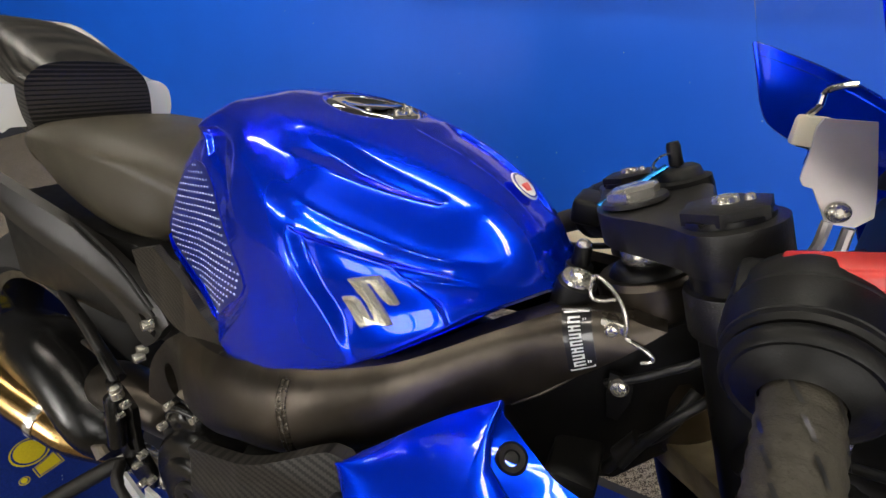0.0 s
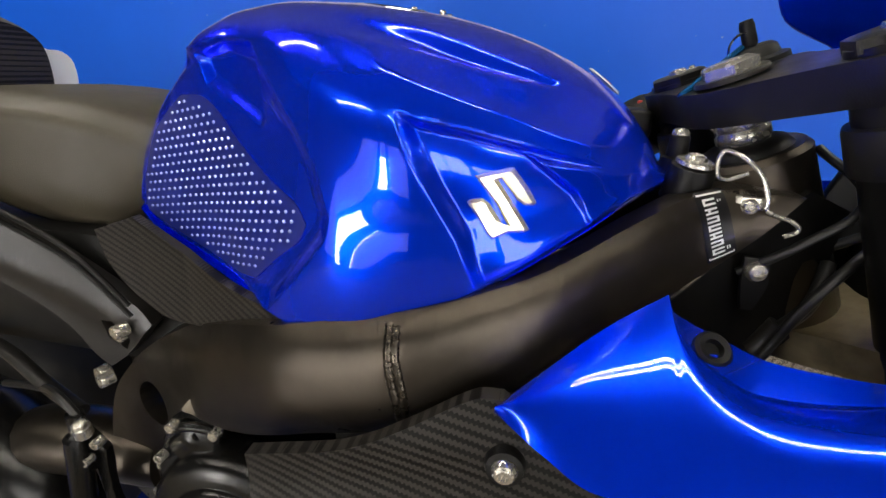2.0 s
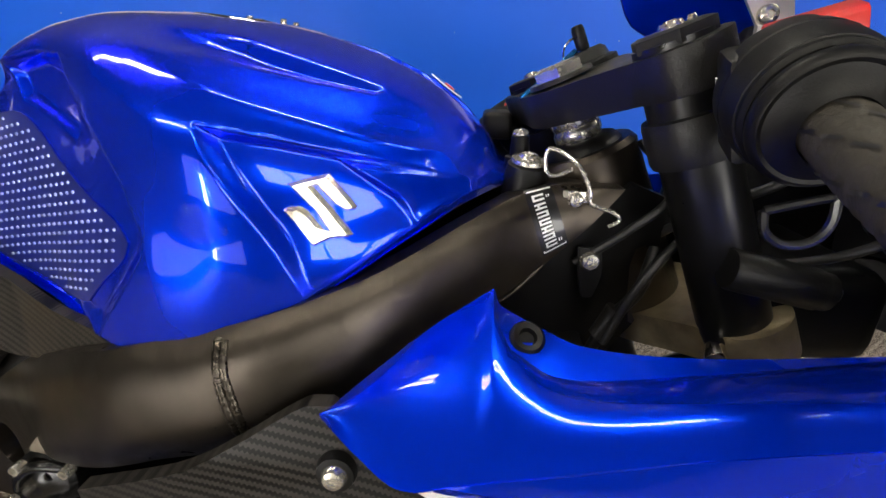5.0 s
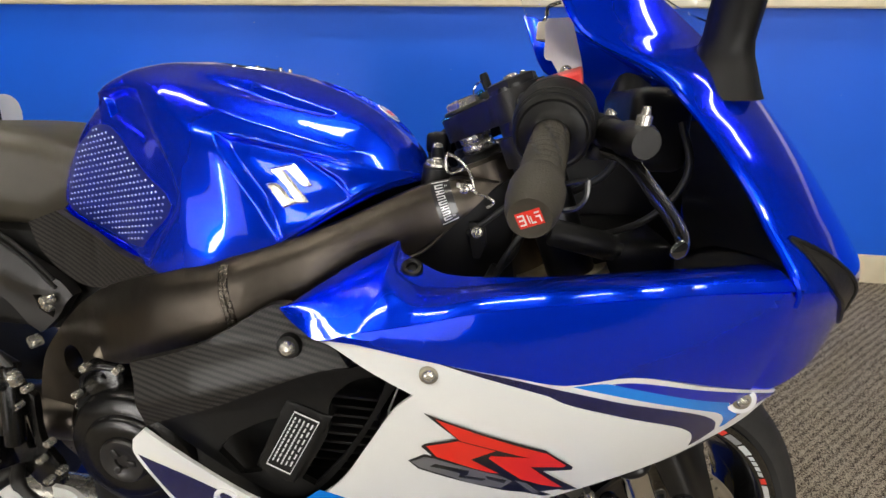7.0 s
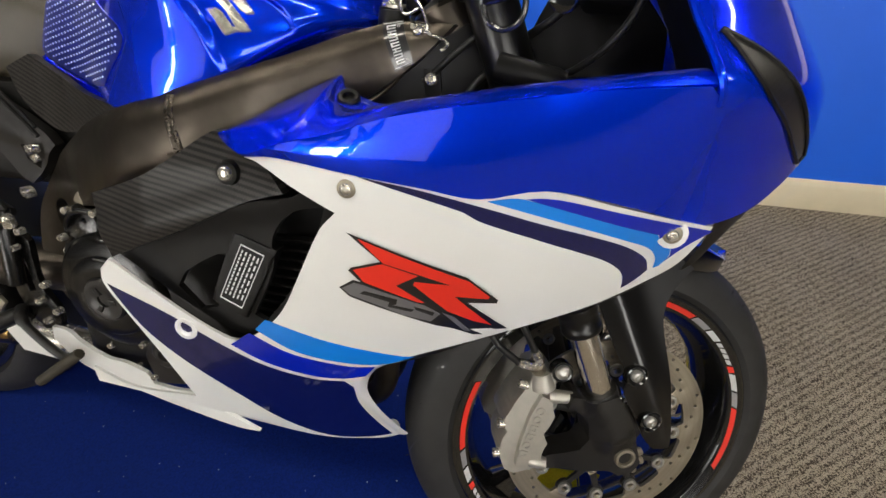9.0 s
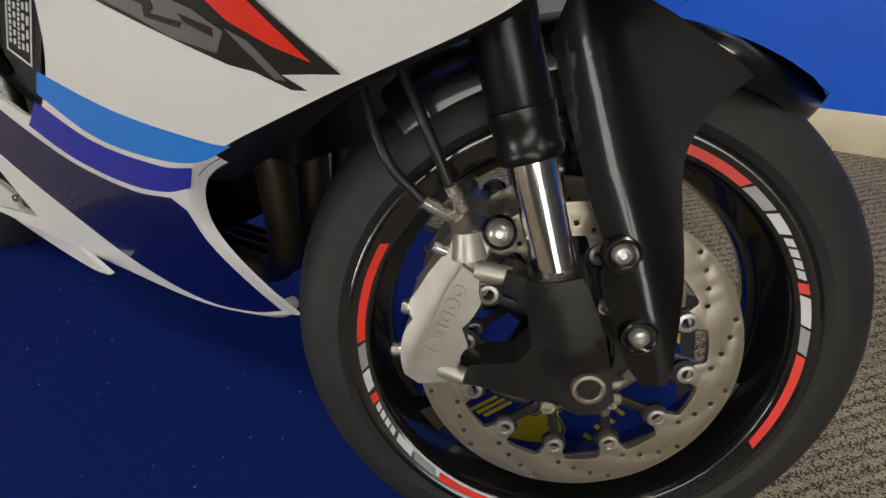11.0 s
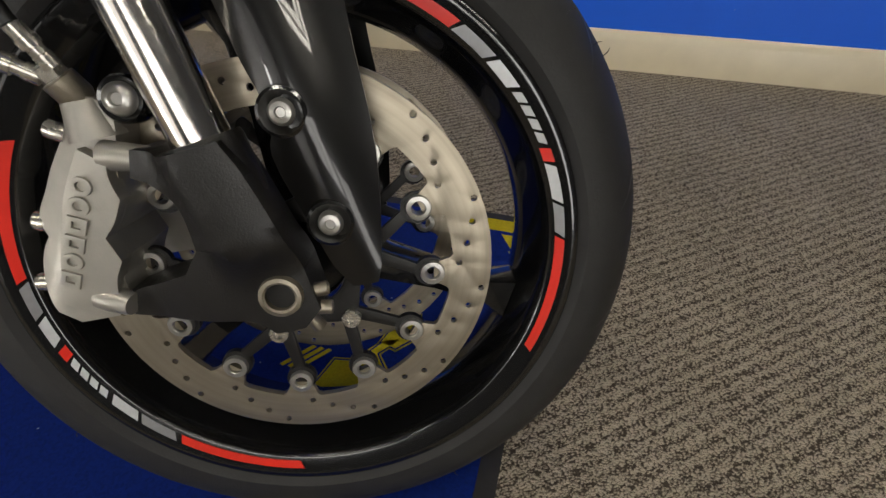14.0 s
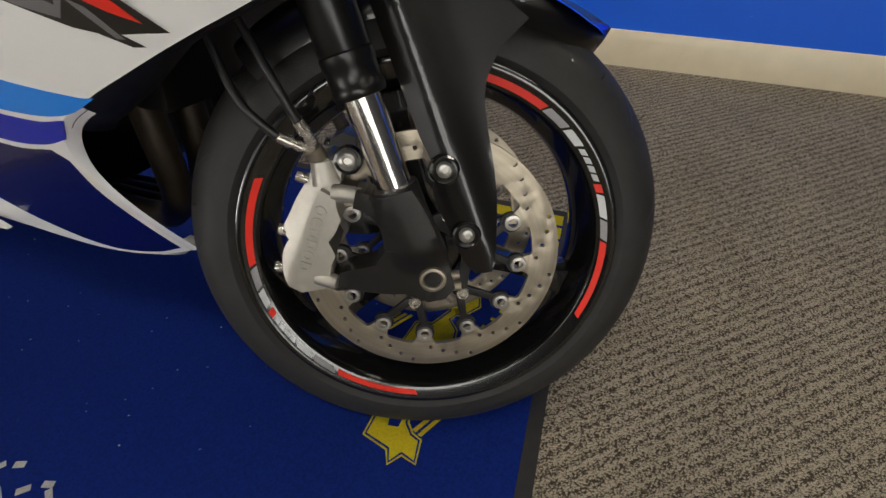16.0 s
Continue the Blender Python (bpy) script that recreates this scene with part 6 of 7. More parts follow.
# inside the front edge the panel turns in by a hand's breadth
OUTER = [(-0.010, 0.328), (-0.053, 0.298), (-0.136, 0.256), (-0.198, 0.224), (-0.238, 0.203), (-0.291, 0.170), (-0.313, 0.127), (-0.312, 0.089), (-0.298, 0.030), (-0.283, -0.020)]
INNER = [(-0.012, -0.186, 0.328), (-0.055, -0.184, 0.300), (-0.136, -0.182, 0.258), (-0.198, -0.178, 0.210), (-0.236, -0.176, 0.184), (-0.288, -0.158, 0.152), (-0.300, -0.154, 0.120), (-0.288, -0.148, 0.082), (-0.262, -0.132, 0.042), (-0.240, -0.112, 0.008)]
o_, i_ = spline([(x, fairing_y(x, z), z) for x, z in OUTER], 6), spline(INNER, 6)
def turn_in(p, q, steps):
    m = p.lerp(q, 0.5) + Vector((0.006, -0.006, -0.006))
    return [p * (1 - t) ** 2 + m * 2 * t * (1 - t) + q * t * t for t in steps]


bm = bmesh.new()
loft(bm, [turn_in(p, q, [k / 6 for k in range(7)]) for p, q in list(zip(o_, i_))[:31]])
part("panel_return", bm, BLACK, fair, "matt black inner return of the panel", 60)
bm = bmesh.new()
loft(bm, [turn_in(p, q, [0.34 * k / 5 for k in range(6)]) for p, q in list(zip(o_, i_))[26:]])
part("panel_rim", bm, WHITE, fair, "white rolled rim of the panel opening", 60)
# the lower edge of the white panel rolls inwards
edge = spline([(-0.283, -0.020), (-0.300, -0.031), (-0.330, -0.0345), (-0.393, -0.030), (-0.471, 0.005)], 6)
rows = [[Vector((p.x - 0.012 * (1 - math.cos(a)), fairing_y(p.x, p.y) + 0.022 * math.sin(a), p.y + 0.006 * (1 - math.cos(a)))) for a in [math.pi * 0.62 * k / 6 for k in range(7)]] for p in edge]
bm = bmesh.new()
loft(bm, rows)
part("panel_edge", bm, WHITE, fair, "rolled white edge", 60)


def decal(name, outline, material, parent, off=0.0006, label="", smooth=5, y=fairing_y):
    return part(name, sheet(outline, y, off, 0.0005, 0.012, smooth=smooth), material, parent, label)


decal("stripe", [(-0.275, 0.4245), (-0.216, 0.4180), (-0.1571, 0.4065), (-0.1190, 0.3969), (-0.0700, 0.3846), (-0.0381, 0.3735), (-0.0178, 0.3594), (-0.0118, 0.3446), (-0.0216, 0.3307), (-0.0312, 0.3211), (-0.0335, 0.3369), (-0.0411, 0.3483), (-0.0602, 0.3604), (-0.1171, 0.3795), (-0.1660, 0.3942), (-0.184, 0.403)], NAVY, wp2, label="navy stripe")
decal("stripe", [(-0.1612, 0.4141), (-0.1418, 0.4184), (-0.1304, 0.4183), (-0.0929, 0.4090), (-0.0486, 0.3963), (-0.0143, 0.3870), (-0.0084, 0.3765), (0.0021, 0.3700), (0.0037, 0.3623), (-0.0025, 0.3498), (-0.0072, 0.3472), (-0.0091, 0.3603), (-0.0183, 0.3717), (-0.0344, 0.3786), (-0.0711, 0.3906), (-0.1198, 0.4041)], SKY, wp2, label="light blue stripe")
decal("stripe", [(-0.1296, 0.4188), (-0.1149, 0.4204), (-0.0944, 0.4185), (-0.0517, 0.4094), (-0.0056, 0.3989), (0.0358, 0.3887), (0.0154, 0.3717), (-0.0016, 0.3519), (0.0045, 0.3615), (0.0029, 0.3692), (-0.0084, 0.3765), (-0.0138, 0.3870), (-0.0486, 0.3963), (-0.0929, 0.4090)], MIDBLUE, wp2, label="royal blue stripe")
decal("stripe", [(-0.408, 0.234), (-0.334, 0.213), (-0.252, 0.201), (-0.235, 0.202), (-0.275, 0.182), (-0.317, 0.177), (-0.379, 0.186), (-0.426, 0.215)], SKY, wp2, label="light blue stripe")
decal("stripe", [(-0.436, 0.207), (-0.387, 0.181), (-0.318, 0.1705), (-0.285, 0.175), (-0.300, 0.153), (-0.330, 0.143), (-0.371, 0.142), (-0.427, 0.157), (-0.468, 0.181)], MIDBLUE, wp2, label="royal blue stripe")
decal("stripe", [(-0.628, 0.243), (-0.545, 0.213), (-0.476, 0.174), (-0.430, 0.150), (-0.371, 0.135), (-0.330, 0.137), (-0.320, 0.125), (-0.320, 0.085), (-0.306, 0.030), (-0.292, -0.015), (-0.330, -0.028), (-0.385, -0.024), (-0.440, 0.020), (-0.491, 0.082), (-0.583, 0.175)], NAVY, wp2, label="navy stripe")
# red figure on a grey plate with dark strokes
decal("graphic", [(-0.3066, 0.3006), (-0.2902, 0.3125), (-0.2804, 0.3107), (-0.2185, 0.2928), (-0.1938, 0.2821), (-0.1489, 0.2615), (-0.1739, 0.2586), (-0.1606, 0.2506), (-0.1701, 0.2497), (-0.1915, 0.2584), (-0.2086, 0.2609), (-0.2649, 0.2792), (-0.2971, 0.2900)], DECAL_BLACK, wp2, smooth=0)
decal("graphic", [(-0.3035, 0.3002), (-0.2898, 0.3092), (-0.2806, 0.3081), (-0.2185, 0.2900), (-0.2029, 0.2796), (-0.2131, 0.2669), (-0.2431, 0.2732), (-0.2641, 0.2821), (-0.2957, 0.2928)], DECAL_GREY, wp2, 0.0012, smooth=0)
decal("graphic", [(-0.2011, 0.2817), (-0.1886, 0.2763), (-0.1724, 0.2553), (-0.1787, 0.2553)], DECAL_GREY, wp2, 0.0012, smooth=0)
decal("graphic", [(-0.2848, 0.2963), (-0.2796, 0.3006), (-0.2459, 0.2945), (-0.2472, 0.2880), (-0.2516, 0.2856), (-0.2294, 0.2824), (-0.2331, 0.2791), (-0.2566, 0.2831), (-0.2546, 0.2898), (-0.2749, 0.2951)], DECAL_BLACK, wp2, 0.0017, smooth=0)
decal("graphic", [(-0.2294, 0.2871), (-0.2085, 0.2812), (-0.2108, 0.2761), (-0.2276, 0.2826)], DECAL_BLACK, wp2, 0.0017, smooth=0)
decal("graphic", [(-0.2890, 0.3684), (-0.1760, 0.3324), (-0.1461, 0.3056), (-0.1468, 0.3009), (-0.1754, 0.2994), (-0.1351, 0.2629), (-0.1489, 0.2615), (-0.1938, 0.2821), (-0.2185, 0.2928), (-0.2804, 0.3115), (-0.2927, 0.3251), (-0.2894, 0.3288), (-0.2579, 0.3406)], DECAL_BLACK, wp2, 0.0025, smooth=0)
decal("graphic", [(-0.2786, 0.3636), (-0.1740, 0.3282), (-0.1536, 0.3093), (-0.1557, 0.3065), (-0.1878, 0.3071), (-0.1508, 0.2681), (-0.1719, 0.2747), (-0.1952, 0.2859), (-0.2278, 0.3177), (-0.2261, 0.3213), (-0.1903, 0.3212), (-0.2239, 0.3314), (-0.2555, 0.3394)], RED, wp2, 0.0031, smooth=0, label="red angular graphic")
decal("graphic", [(-0.2871, 0.3268), (-0.2567, 0.3385), (-0.2221, 0.3292), (-0.2451, 0.3139), (-0.2173, 0.2948), (-0.2246, 0.2950), (-0.2779, 0.3136)], RED, wp2, 0.0031, smooth=0)


def screw(x, z, ringed, y=fairing_y):
    c = Vector((x, y(x, z) - 0.0012, z))
    if ringed:
        part("screw_ring", turned([(0.0, 0.0006), (0.0125, 0.0006), (0.0135, 0)], c, (0.1, -1, 0), 32), DECAL_WHITE, fair)
    part("screw_washer", turned([(0.0, 0.0012), (0.0072, 0.0016), (0.0085, 0.0008), (0.0088, -0.002)], c, (0.1, -1, 0), 28), ALU, fair)
    part("screw", socket_bolt(c - Vector((0, 0.0014, 0)), (0.1, -1, 0), 0.0058, 0.003), STEEL, fair, "steel socket screw")


screw(-0.285, 0.412, False)
screw(-0.002, 0.3875, True)
screw_c = Vector((-0.525, fairing_y(-0.525, 0.196) - 0.001, 0.196))
part("crash_grommet", turned([(0.006, -0.002), (0.0095, 0.001), (0.010, 0.002), (0.0145, 0.002), (0.0155, 0.0)], screw_c, (0, -1, 0), 32), DECAL_WHITE, fair)
part("crash_bolt", turned([(0, -0.003), (0.0085, -0.003), (0.0095, 0.0008)], screw_c, (0, -1, 0), 28), CAST, fair)

BLUE_OUT = [(-0.388, 0.4305), (-0.353, 0.4315), (-0.293, 0.4265), (-0.216, 0.4205), (-0.169, 0.4155), (-0.114, 0.4275), (-0.054, 0.4175), (0.000, 0.4025), (0.000, 0.500), (-0.016, 0.513), (-0.079, 0.507), (-0.140, 0.497), (-0.240, 0.4775), (-0.300, 0.458), (-0.352, 0.444)]


def upper_y(x, z):
    """The upper panel: it flares out to the crease."""
    zc = lerp_at(x, (-0.387, -0.352, -0.30, -0.24, -0.14, -0.016, 0.05), (0.432, 0.444, 0.458, 0.4775, 0.497, 0.513, 0.515))
    yc = lerp_at(x, (-0.387, -0.352, -0.30, -0.24, -0.12, -0.016, 0.05), (-0.262, -0.2655, -0.268, -0.273, -0.277, -0.273, -0.240))
    z0 = lerp_at(x, (-0.43, -0.353, -0.293, -0.216, -0.114, 0.0, 0.05), (0.430, 0.430, 0.426, 0.420, 0.426, 0.40, 0.39))
    t = max(0.0, min(1.0, (z - z0) / max(0.004, zc - z0)))
    return fairing_y(x, min(z, z0)) * (1 - t) + yc * t - 0.003 * math.sin(math.pi * t)


up = new("upper_cowl")
up.parent = bike
part("side_panel", sheet(BLUE_OUT, upper_y, 0.0012, 0.004, 0.010, smooth=4), BLUE, up, "metallic blue upper side panel", 30)
# the lip that curls in from the crease towards the cockpit
crease = spline([(-0.445, -0.216, 0.435), (-0.415, -0.242, 0.432), (-0.387, -0.262, 0.432), (-0.352, -0.2655, 0.444), (-0.340, -0.266, 0.4475), (-0.326, -0.267, 0.4515), (-0.300, -0.268, 0.458), (-0.240, -0.273, 0.4775), (-0.120, -0.277, 0.501), (-0.060, -0.276, 0.510), (-0.012, -0.272, 0.5145)], 8)
lip = spline([(-0.445, -0.214, 0.437), (-0.412, -0.190, 0.458), (-0.378, -0.166, 0.478), (-0.340, -0.147, 0.4975), (-0.339, -0.172, 0.489), (-0.331, -0.195, 0.480), (-0.302, -0.211, 0.472), (-0.240, -0.218, 0.482), (-0.120, -0.219, 0.503), (-0.060, -0.221, 0.512), (-0.020, -0.222, 0.519)], 8, False, 40)
inside = spline([(-0.336, -0.149, 0.487), (-0.328, -0.152, 0.483), (-0.307, -0.165, 0.478), (-0.283, -0.180, 0.475), (-0.225, -0.198, 0.482), (-0.120, -0.208, 0.497), (-0.060, -0.212, 0.507), (-0.020, -0.214, 0.514)], 8)
n = len(crease)


def bowed(a, b, k, m, up_by):
    t = k / m
    return a.lerp(b, t) + Vector((0, -0.5, 0.86)) * up_by * math.sin(math.pi * t)


rows = []
for i in range(n):
    a, b = crease[i], lip[i]
    tuck = Vector((0, 0.004, -0.003))
    rows.append([a + tuck, *[bowed(a, b, k, 10, 0.0045 + 0.004 * ease((i - 40) / 20)) for k in range(11)], b + Vector((0.0015, 0.002, -0.002))])
bm = bmesh.new()
loft(bm, rows)
part("lip", bm, BLUE, up, "metallic blue inner lip", 50)
# behind the peak the edge steps down to a narrow flange, then turns under
rows = []
for i in range(24, n):
    b, f = lip[i] + Vector((0.0015, 0.002, -0.002)), inside[i - 24]
    low_ = b + Vector((0.001, 0.001, -0.004))
    rows.append([b, low_, *[low_.lerp(f, k / 5) for k in range(1, 6)], f + Vector((0, 0.003, -0.004)), f + Vector((0, 0.004, -0.03)), f + Vector((0, 0.006, -0.06))])
bm = bmesh.new()
loft(bm, rows)
part("lip_flange", bm, BLUE, up, "stepped blue flange", 50)
bm = bmesh.new()
loft(bm, [[lip[i] + Vector((0.0015, 0.002, -0.002)), lip[i] + Vector((0.002, 0.003, -0.006)), lip[i] + Vector((0.004, 0.006, -0.03))] for i in range(25)])
part("lip_return", bm, BLUE, up)
fcx = Vector((-0.318, -0.180, 0.4755))
part("push_clip", turned([(0, -0.003), (0.005, -0.003), (0.006, 0.001), (0.0095, 0.002), (0.0115, 0.0), (0.0115, -0.004)], fcx + Vector((0, 0, 0.004)), (0.15, -0.6, 0.8), 28), BLACK, up, "black push clip")

# nose: sections from the side edge round to the middle
edge_x = smooth_at([0.39, 0.505, 0.524, 0.556, 0.569, 0.597, 0.623, 0.658, 0.675, 0.690, 0.700, 0.720, 0.750, 0.775, 0.80], [-0.004, -0.006, -0.012, -0.028, -0.034, -0.051, -0.068, -0.098, -0.122, -0.158, -0.175, -0.189, -0.202, -0.213, -0.224])
edge_y = smooth_at([0.39, 0.43, 0.47, 0.514, 0.535, 0.556, 0.597, 0.628, 0.658, 0.690, 0.740, 0.80], [-0.218, -0.229, -0.246, -0.268, -0.258, -0.246, -0.228, -0.211, -0.198, -0.200, -0.190, -0.186])
nose_x = smooth_at([0.305, 0.340, 0.372, 0.400, 0.430, 0.455, 0.493, 0.529, 0.584, 0.627, 0.660, 0.688, 0.740, 0.78], [0.126, 0.134, 0.140, 0.150, 0.154, 0.154, 0.148, 0.132, 0.096, 0.064, 0.036, 0.008, -0.040, -0.08])
chin_z = smooth_at([0.0, 0.2, 0.38, 0.5, 0.62, 1.0], [0.392, 0.395, 0.405, 0.425, 0.442, 0.450])


def nose_at(z, s, inset=0.0):
    """s: 0 at the side edge, 1 in the middle."""
    xe, ye, xn = edge_x(z), edge_y(z), nose_x(z)
    t = s * math.pi / 2
    return Vector((xe + (xn - inset - xe) * math.sin(t) ** 1.42, (ye + inset) * max(0.0, math.cos(t)) ** 0.95, z))


screen_z = smooth_at([0.0, 0.1, 0.2, 0.3, 0.45, 0.6, 0.8, 1.0], [0.778, 0.776, 0.770, 0.762, 0.742, 0.705, 0.650, 0.627])


def nose_row(u, n=30, inset=0.0, top=None):
    return [nose_at(chin_z(k / n) + ((top or screen_z(k / n)) - chin_z(k / n)) * u, k / n, inset) for k in range(n + 1)]


def nose_y(x, z):
    """The cowl's right side at that place."""
    lo_, hi_ = 0.0, 1.0
    for _ in range(24):
        m = (lo_ + hi_) / 2
        if nose_at(z, m).x < x:
            lo_ = m
        else:
            hi_ = m
    return nose_at(z, (lo_ + hi_) / 2).y


DUCT_LEAF = [(-0.011, 0.549), (0.005, 0.543), (0.025, 0.534), (0.045, 0.521), (0.062, 0.506), (0.080, 0.490), (0.100, 0.470), (0.113, 0.452), (0.103, 0.447), (0.083, 0.464), (0.060, 0.485), (0.033, 0.505), (0.017, 0.520), (0.002, 0.537)]


NS = 60
rows = [nose_row(k / 96, NS) for k in range(97)]
full = [r + [Vector((p.x, -p.y, p.z)) for p in reversed(r[:-1])] for r in rows]
bm = bmesh.new()
loft(bm, full)
nose = part("nose", bm, BLUE, up, "metallic blue nose cowl", 50)
nose.modifiers.new("thickness", "SOLIDIFY").thickness = 0.004
# rolled bead along the cowl's rear edge
for m_ in (1, -1):
    part("edge_bead", tube([Vector((p.x, m_ * p.y, p.z)) for p in [nose_at(0.50 + 0.278 * k / 50, 0.0) for k in range(51)]], 0.0032, 8), BLUE, up)
# dark duct below the nose, in the middle only
low_edge = [p for k, p in enumerate(nose_row(0.0, 30)) if k >= 9]
chin = [[p + Vector((-0.006, 0.002, 0.004)) for p in low_edge]] + [[Vector((p.x * (1 - 0.12 * k) - 0.004, p.y * (1 - 0.10 * k), p.z - 0.036 * k)) for p in low_edge] for k in (1, 2)]
bm = bmesh.new()
loft(bm, [r + [Vector((p.x, -p.y, p.z)) for p in reversed(r[:-1])] for r in chin])
part("chin", bm, BLACK, up, "matt black duct under the nose")


def nose_pt(z, s, off):
    p = nose_at(z, s)
    d = nose_at(z, min(1.0, s + 0.01)) - nose_at(z, max(0.0, s - 0.01))
    return p + Vector((d.y, -d.x, 0)).normalized() * off


def nose_patch(name, zrange, smin, smax, off, material, label="", n=18):
    rows = []
    for i in range(n + 1):
        z = zrange[0] + (zrange[1] - zrange[0]) * i / n
        u = i / n
        a, b = smin(u), smax(u)
        rows.append([nose_pt(z, a + (b - a) * k / 10, off) for k in range(11)])
    bm = bmesh.new()
    loft(bm, rows)
    return part(name, bm, material, up, label, 60)


nose_patch("headlight", (0.470, 0.605), lambda u: 0.87 - 0.12 * u, lambda u: 0.98 - 0.04 * u, 0.0015, LENS, "smoked headlight lens")
for s in (-1, 1):
    bm = sheet(DUCT_LEAF, nose_y, 0.0014, 0.003, 0.008, smooth=4, corner=60)
    duct = part("intake", bm if s < 0 else flipped(bm), GREYCOVER, up, "dark grey ram-air duct")
    rim_ = [Vector((p.x, s * -nose_y(p.x, p.y) + s * 0.0016, p.y)) for p in spline(DUCT_LEAF, 4, True, 60)]
    part("intake_lip", tube([*rim_, rim_[0]], 0.0020, 6), BLACK, duct)

# inner black lining of the cockpit
rows = [nose_row(0.01 + 0.94 * k / 14, 18, 0.018, 0.640) for k in range(15)]
rows = [r[8:] for r in rows]
bm = bmesh.new()
loft(bm, [r + [Vector((p.x, -p.y, p.z)) for p in reversed(r[:-1])] for r in rows])
part("lining", bm, BLACK, up, "matt black cockpit lining")
part("inner_cowl", plate([(-0.150, 0.420), (-0.165, 0.520), (-0.135, 0.600), (-0.060, 0.640), (0.010, 0.560), (0.020, 0.440)], 0.045, 0.055, 0.003), BLACK, up, "matt black inner cowl")
part("damper", turned([(0, 0), (0.014, 0), (0.015, 0.003), (0.015, 0.062), (0.0135, 0.064), (0.0135, 0.070), (0, 0.070)], (-0.178, -0.128, 0.513), (0.97, -0.02, -0.20), 24), BLACK, up, "black steering damper body")
part("damper_bolt", socket_bolt((-0.109, -0.1295, 0.499), (0.97, -0.02, -0.20), 0.0075, 0.006, "cap"), BLACK, up)
part("instrument", box((-0.10, -0.085, 0.575), (-0.035, 0.085, 0.665), 0.014, 3), BLACK, up, "black instrument housing")
part("duct_box", box((-0.13, -0.10, 0.42), (-0.03, 0.12, 0.50), 0.02, 3), BLACK, up)
# screen: it rises from the cowl's top edge
rows = []
for i in range(9):
    t = i / 8
    r = []
    for k in range(31):
        q = k / 30
        p = nose_at(screen_z(q) - 0.012, q, 0.004)
        r.append(p + Vector((-0.055 * t, -p.y * 0.18 * t, 0.150 * t * (1 - 0.2 * t))))
    rows.append(r + [Vector((p.x, -p.y, p.z)) for p in reversed(r[:-1])])
bm = bmesh.new()
loft(bm, rows)
scr = part("windscreen", bm, SCREEN, up, "clear windscreen")
scr.modifiers.new("thickness", "SOLIDIFY").thickness = 0.003
for s in (-1, 1):
    for q in (0.06, 0.30, 0.56):
        p = nose_pt(screen_z(q) - 0.020, q, 0.001)
        part("screen_bolt", socket_bolt((p.x, -s * p.y, p.z), (0.35, s * 0.9, 0.3), 0.0068, 0.005), BLACK, up)

# alloy fairing bracket: a plate with a loop below
BK = [(-0.1979, 0.726), (-0.1999, 0.7196), (-0.1986, 0.7095), (-0.1983, 0.6914), (-0.1955, 0.6872), (-0.1904, 0.6865), (-0.1826, 0.6748), (-0.1779, 0.6676), (-0.1639, 0.6685), (-0.1575, 0.6759), (-0.1616, 0.691), (-0.1742, 0.7271)]
br = part("fairing_bracket", sheet(BK, lambda x, z: -0.098, 0, 0.003, 0, smooth=3), STAY, up, "bare alloy stay")
part("bracket_loop", tube(spline([(-0.1774, -0.098, 0.6693), (-0.177, -0.098, 0.6562), (-0.1769, -0.098, 0.644), (-0.167, -0.098, 0.6475), (-0.1662, -0.098, 0.6674)], 6), 0.0032, 8), STAY, up)
part("bracket_bolt", socket_bolt((-0.175, -0.1005, 0.676), (0, -1, 0), 0.0062, 0.003), STEEL, br)
wc = part("bracket_clip", tube(spline([(-0.1841, -0.076, 0.7453), (-0.1911, -0.076, 0.7433), (-0.1971, -0.076, 0.7398), (-0.1978, -0.076, 0.731), (-0.2026, -0.076, 0.7232), (-0.2014, -0.076, 0.715), (-0.2027, -0.076, 0.7094), (-0.1942, -0.076, 0.7068), (-0.1932, -0.076, 0.6969)], 5), 0.0019, 8), CHROME, up, "bent wire clip")
ck = Vector((-0.198, -0.078, 0.7167))
part("clip_block", box(ck - Vector((0.009, 0.006, 0.009)), ck + Vector((0.009, 0.006, 0.009)), 0.0025), CREAM, wc, "cream plastic clip block")

# mirrors
for s in (-1, 1):
    m = new("mirror")
    m.parent = bike
    P = lambda x, y, z: Vector((x, -s * y, z))
    part("base", tube(spline([P(-0.046, -0.146, 0.655), P(-0.046, -0.152, 0.690), P(-0.048, -0.172, 0.745), P(-0.050, -0.210, 0.800)], 5), [0.040, 0.036, 0.033, 0.030, 0.027, 0.024] + [0.021] * 10, 14), BLACK, m, "matt black mirror stalk")
    hd = bmesh.new()
    bmesh.ops.create_uvsphere(hd, u_segments=28, v_segments=16, radius=1)
    for v in hd.verts:
        v.co = P(-0.055 + v.co.x * (0.035 if v.co.x > 0 else 0.012), -0.235 + v.co.y * 0.105, 0.835 + v.co.z * 0.048)
    part("head", hd, BLACK, m, "matt black mirror head")
    tagged(m)

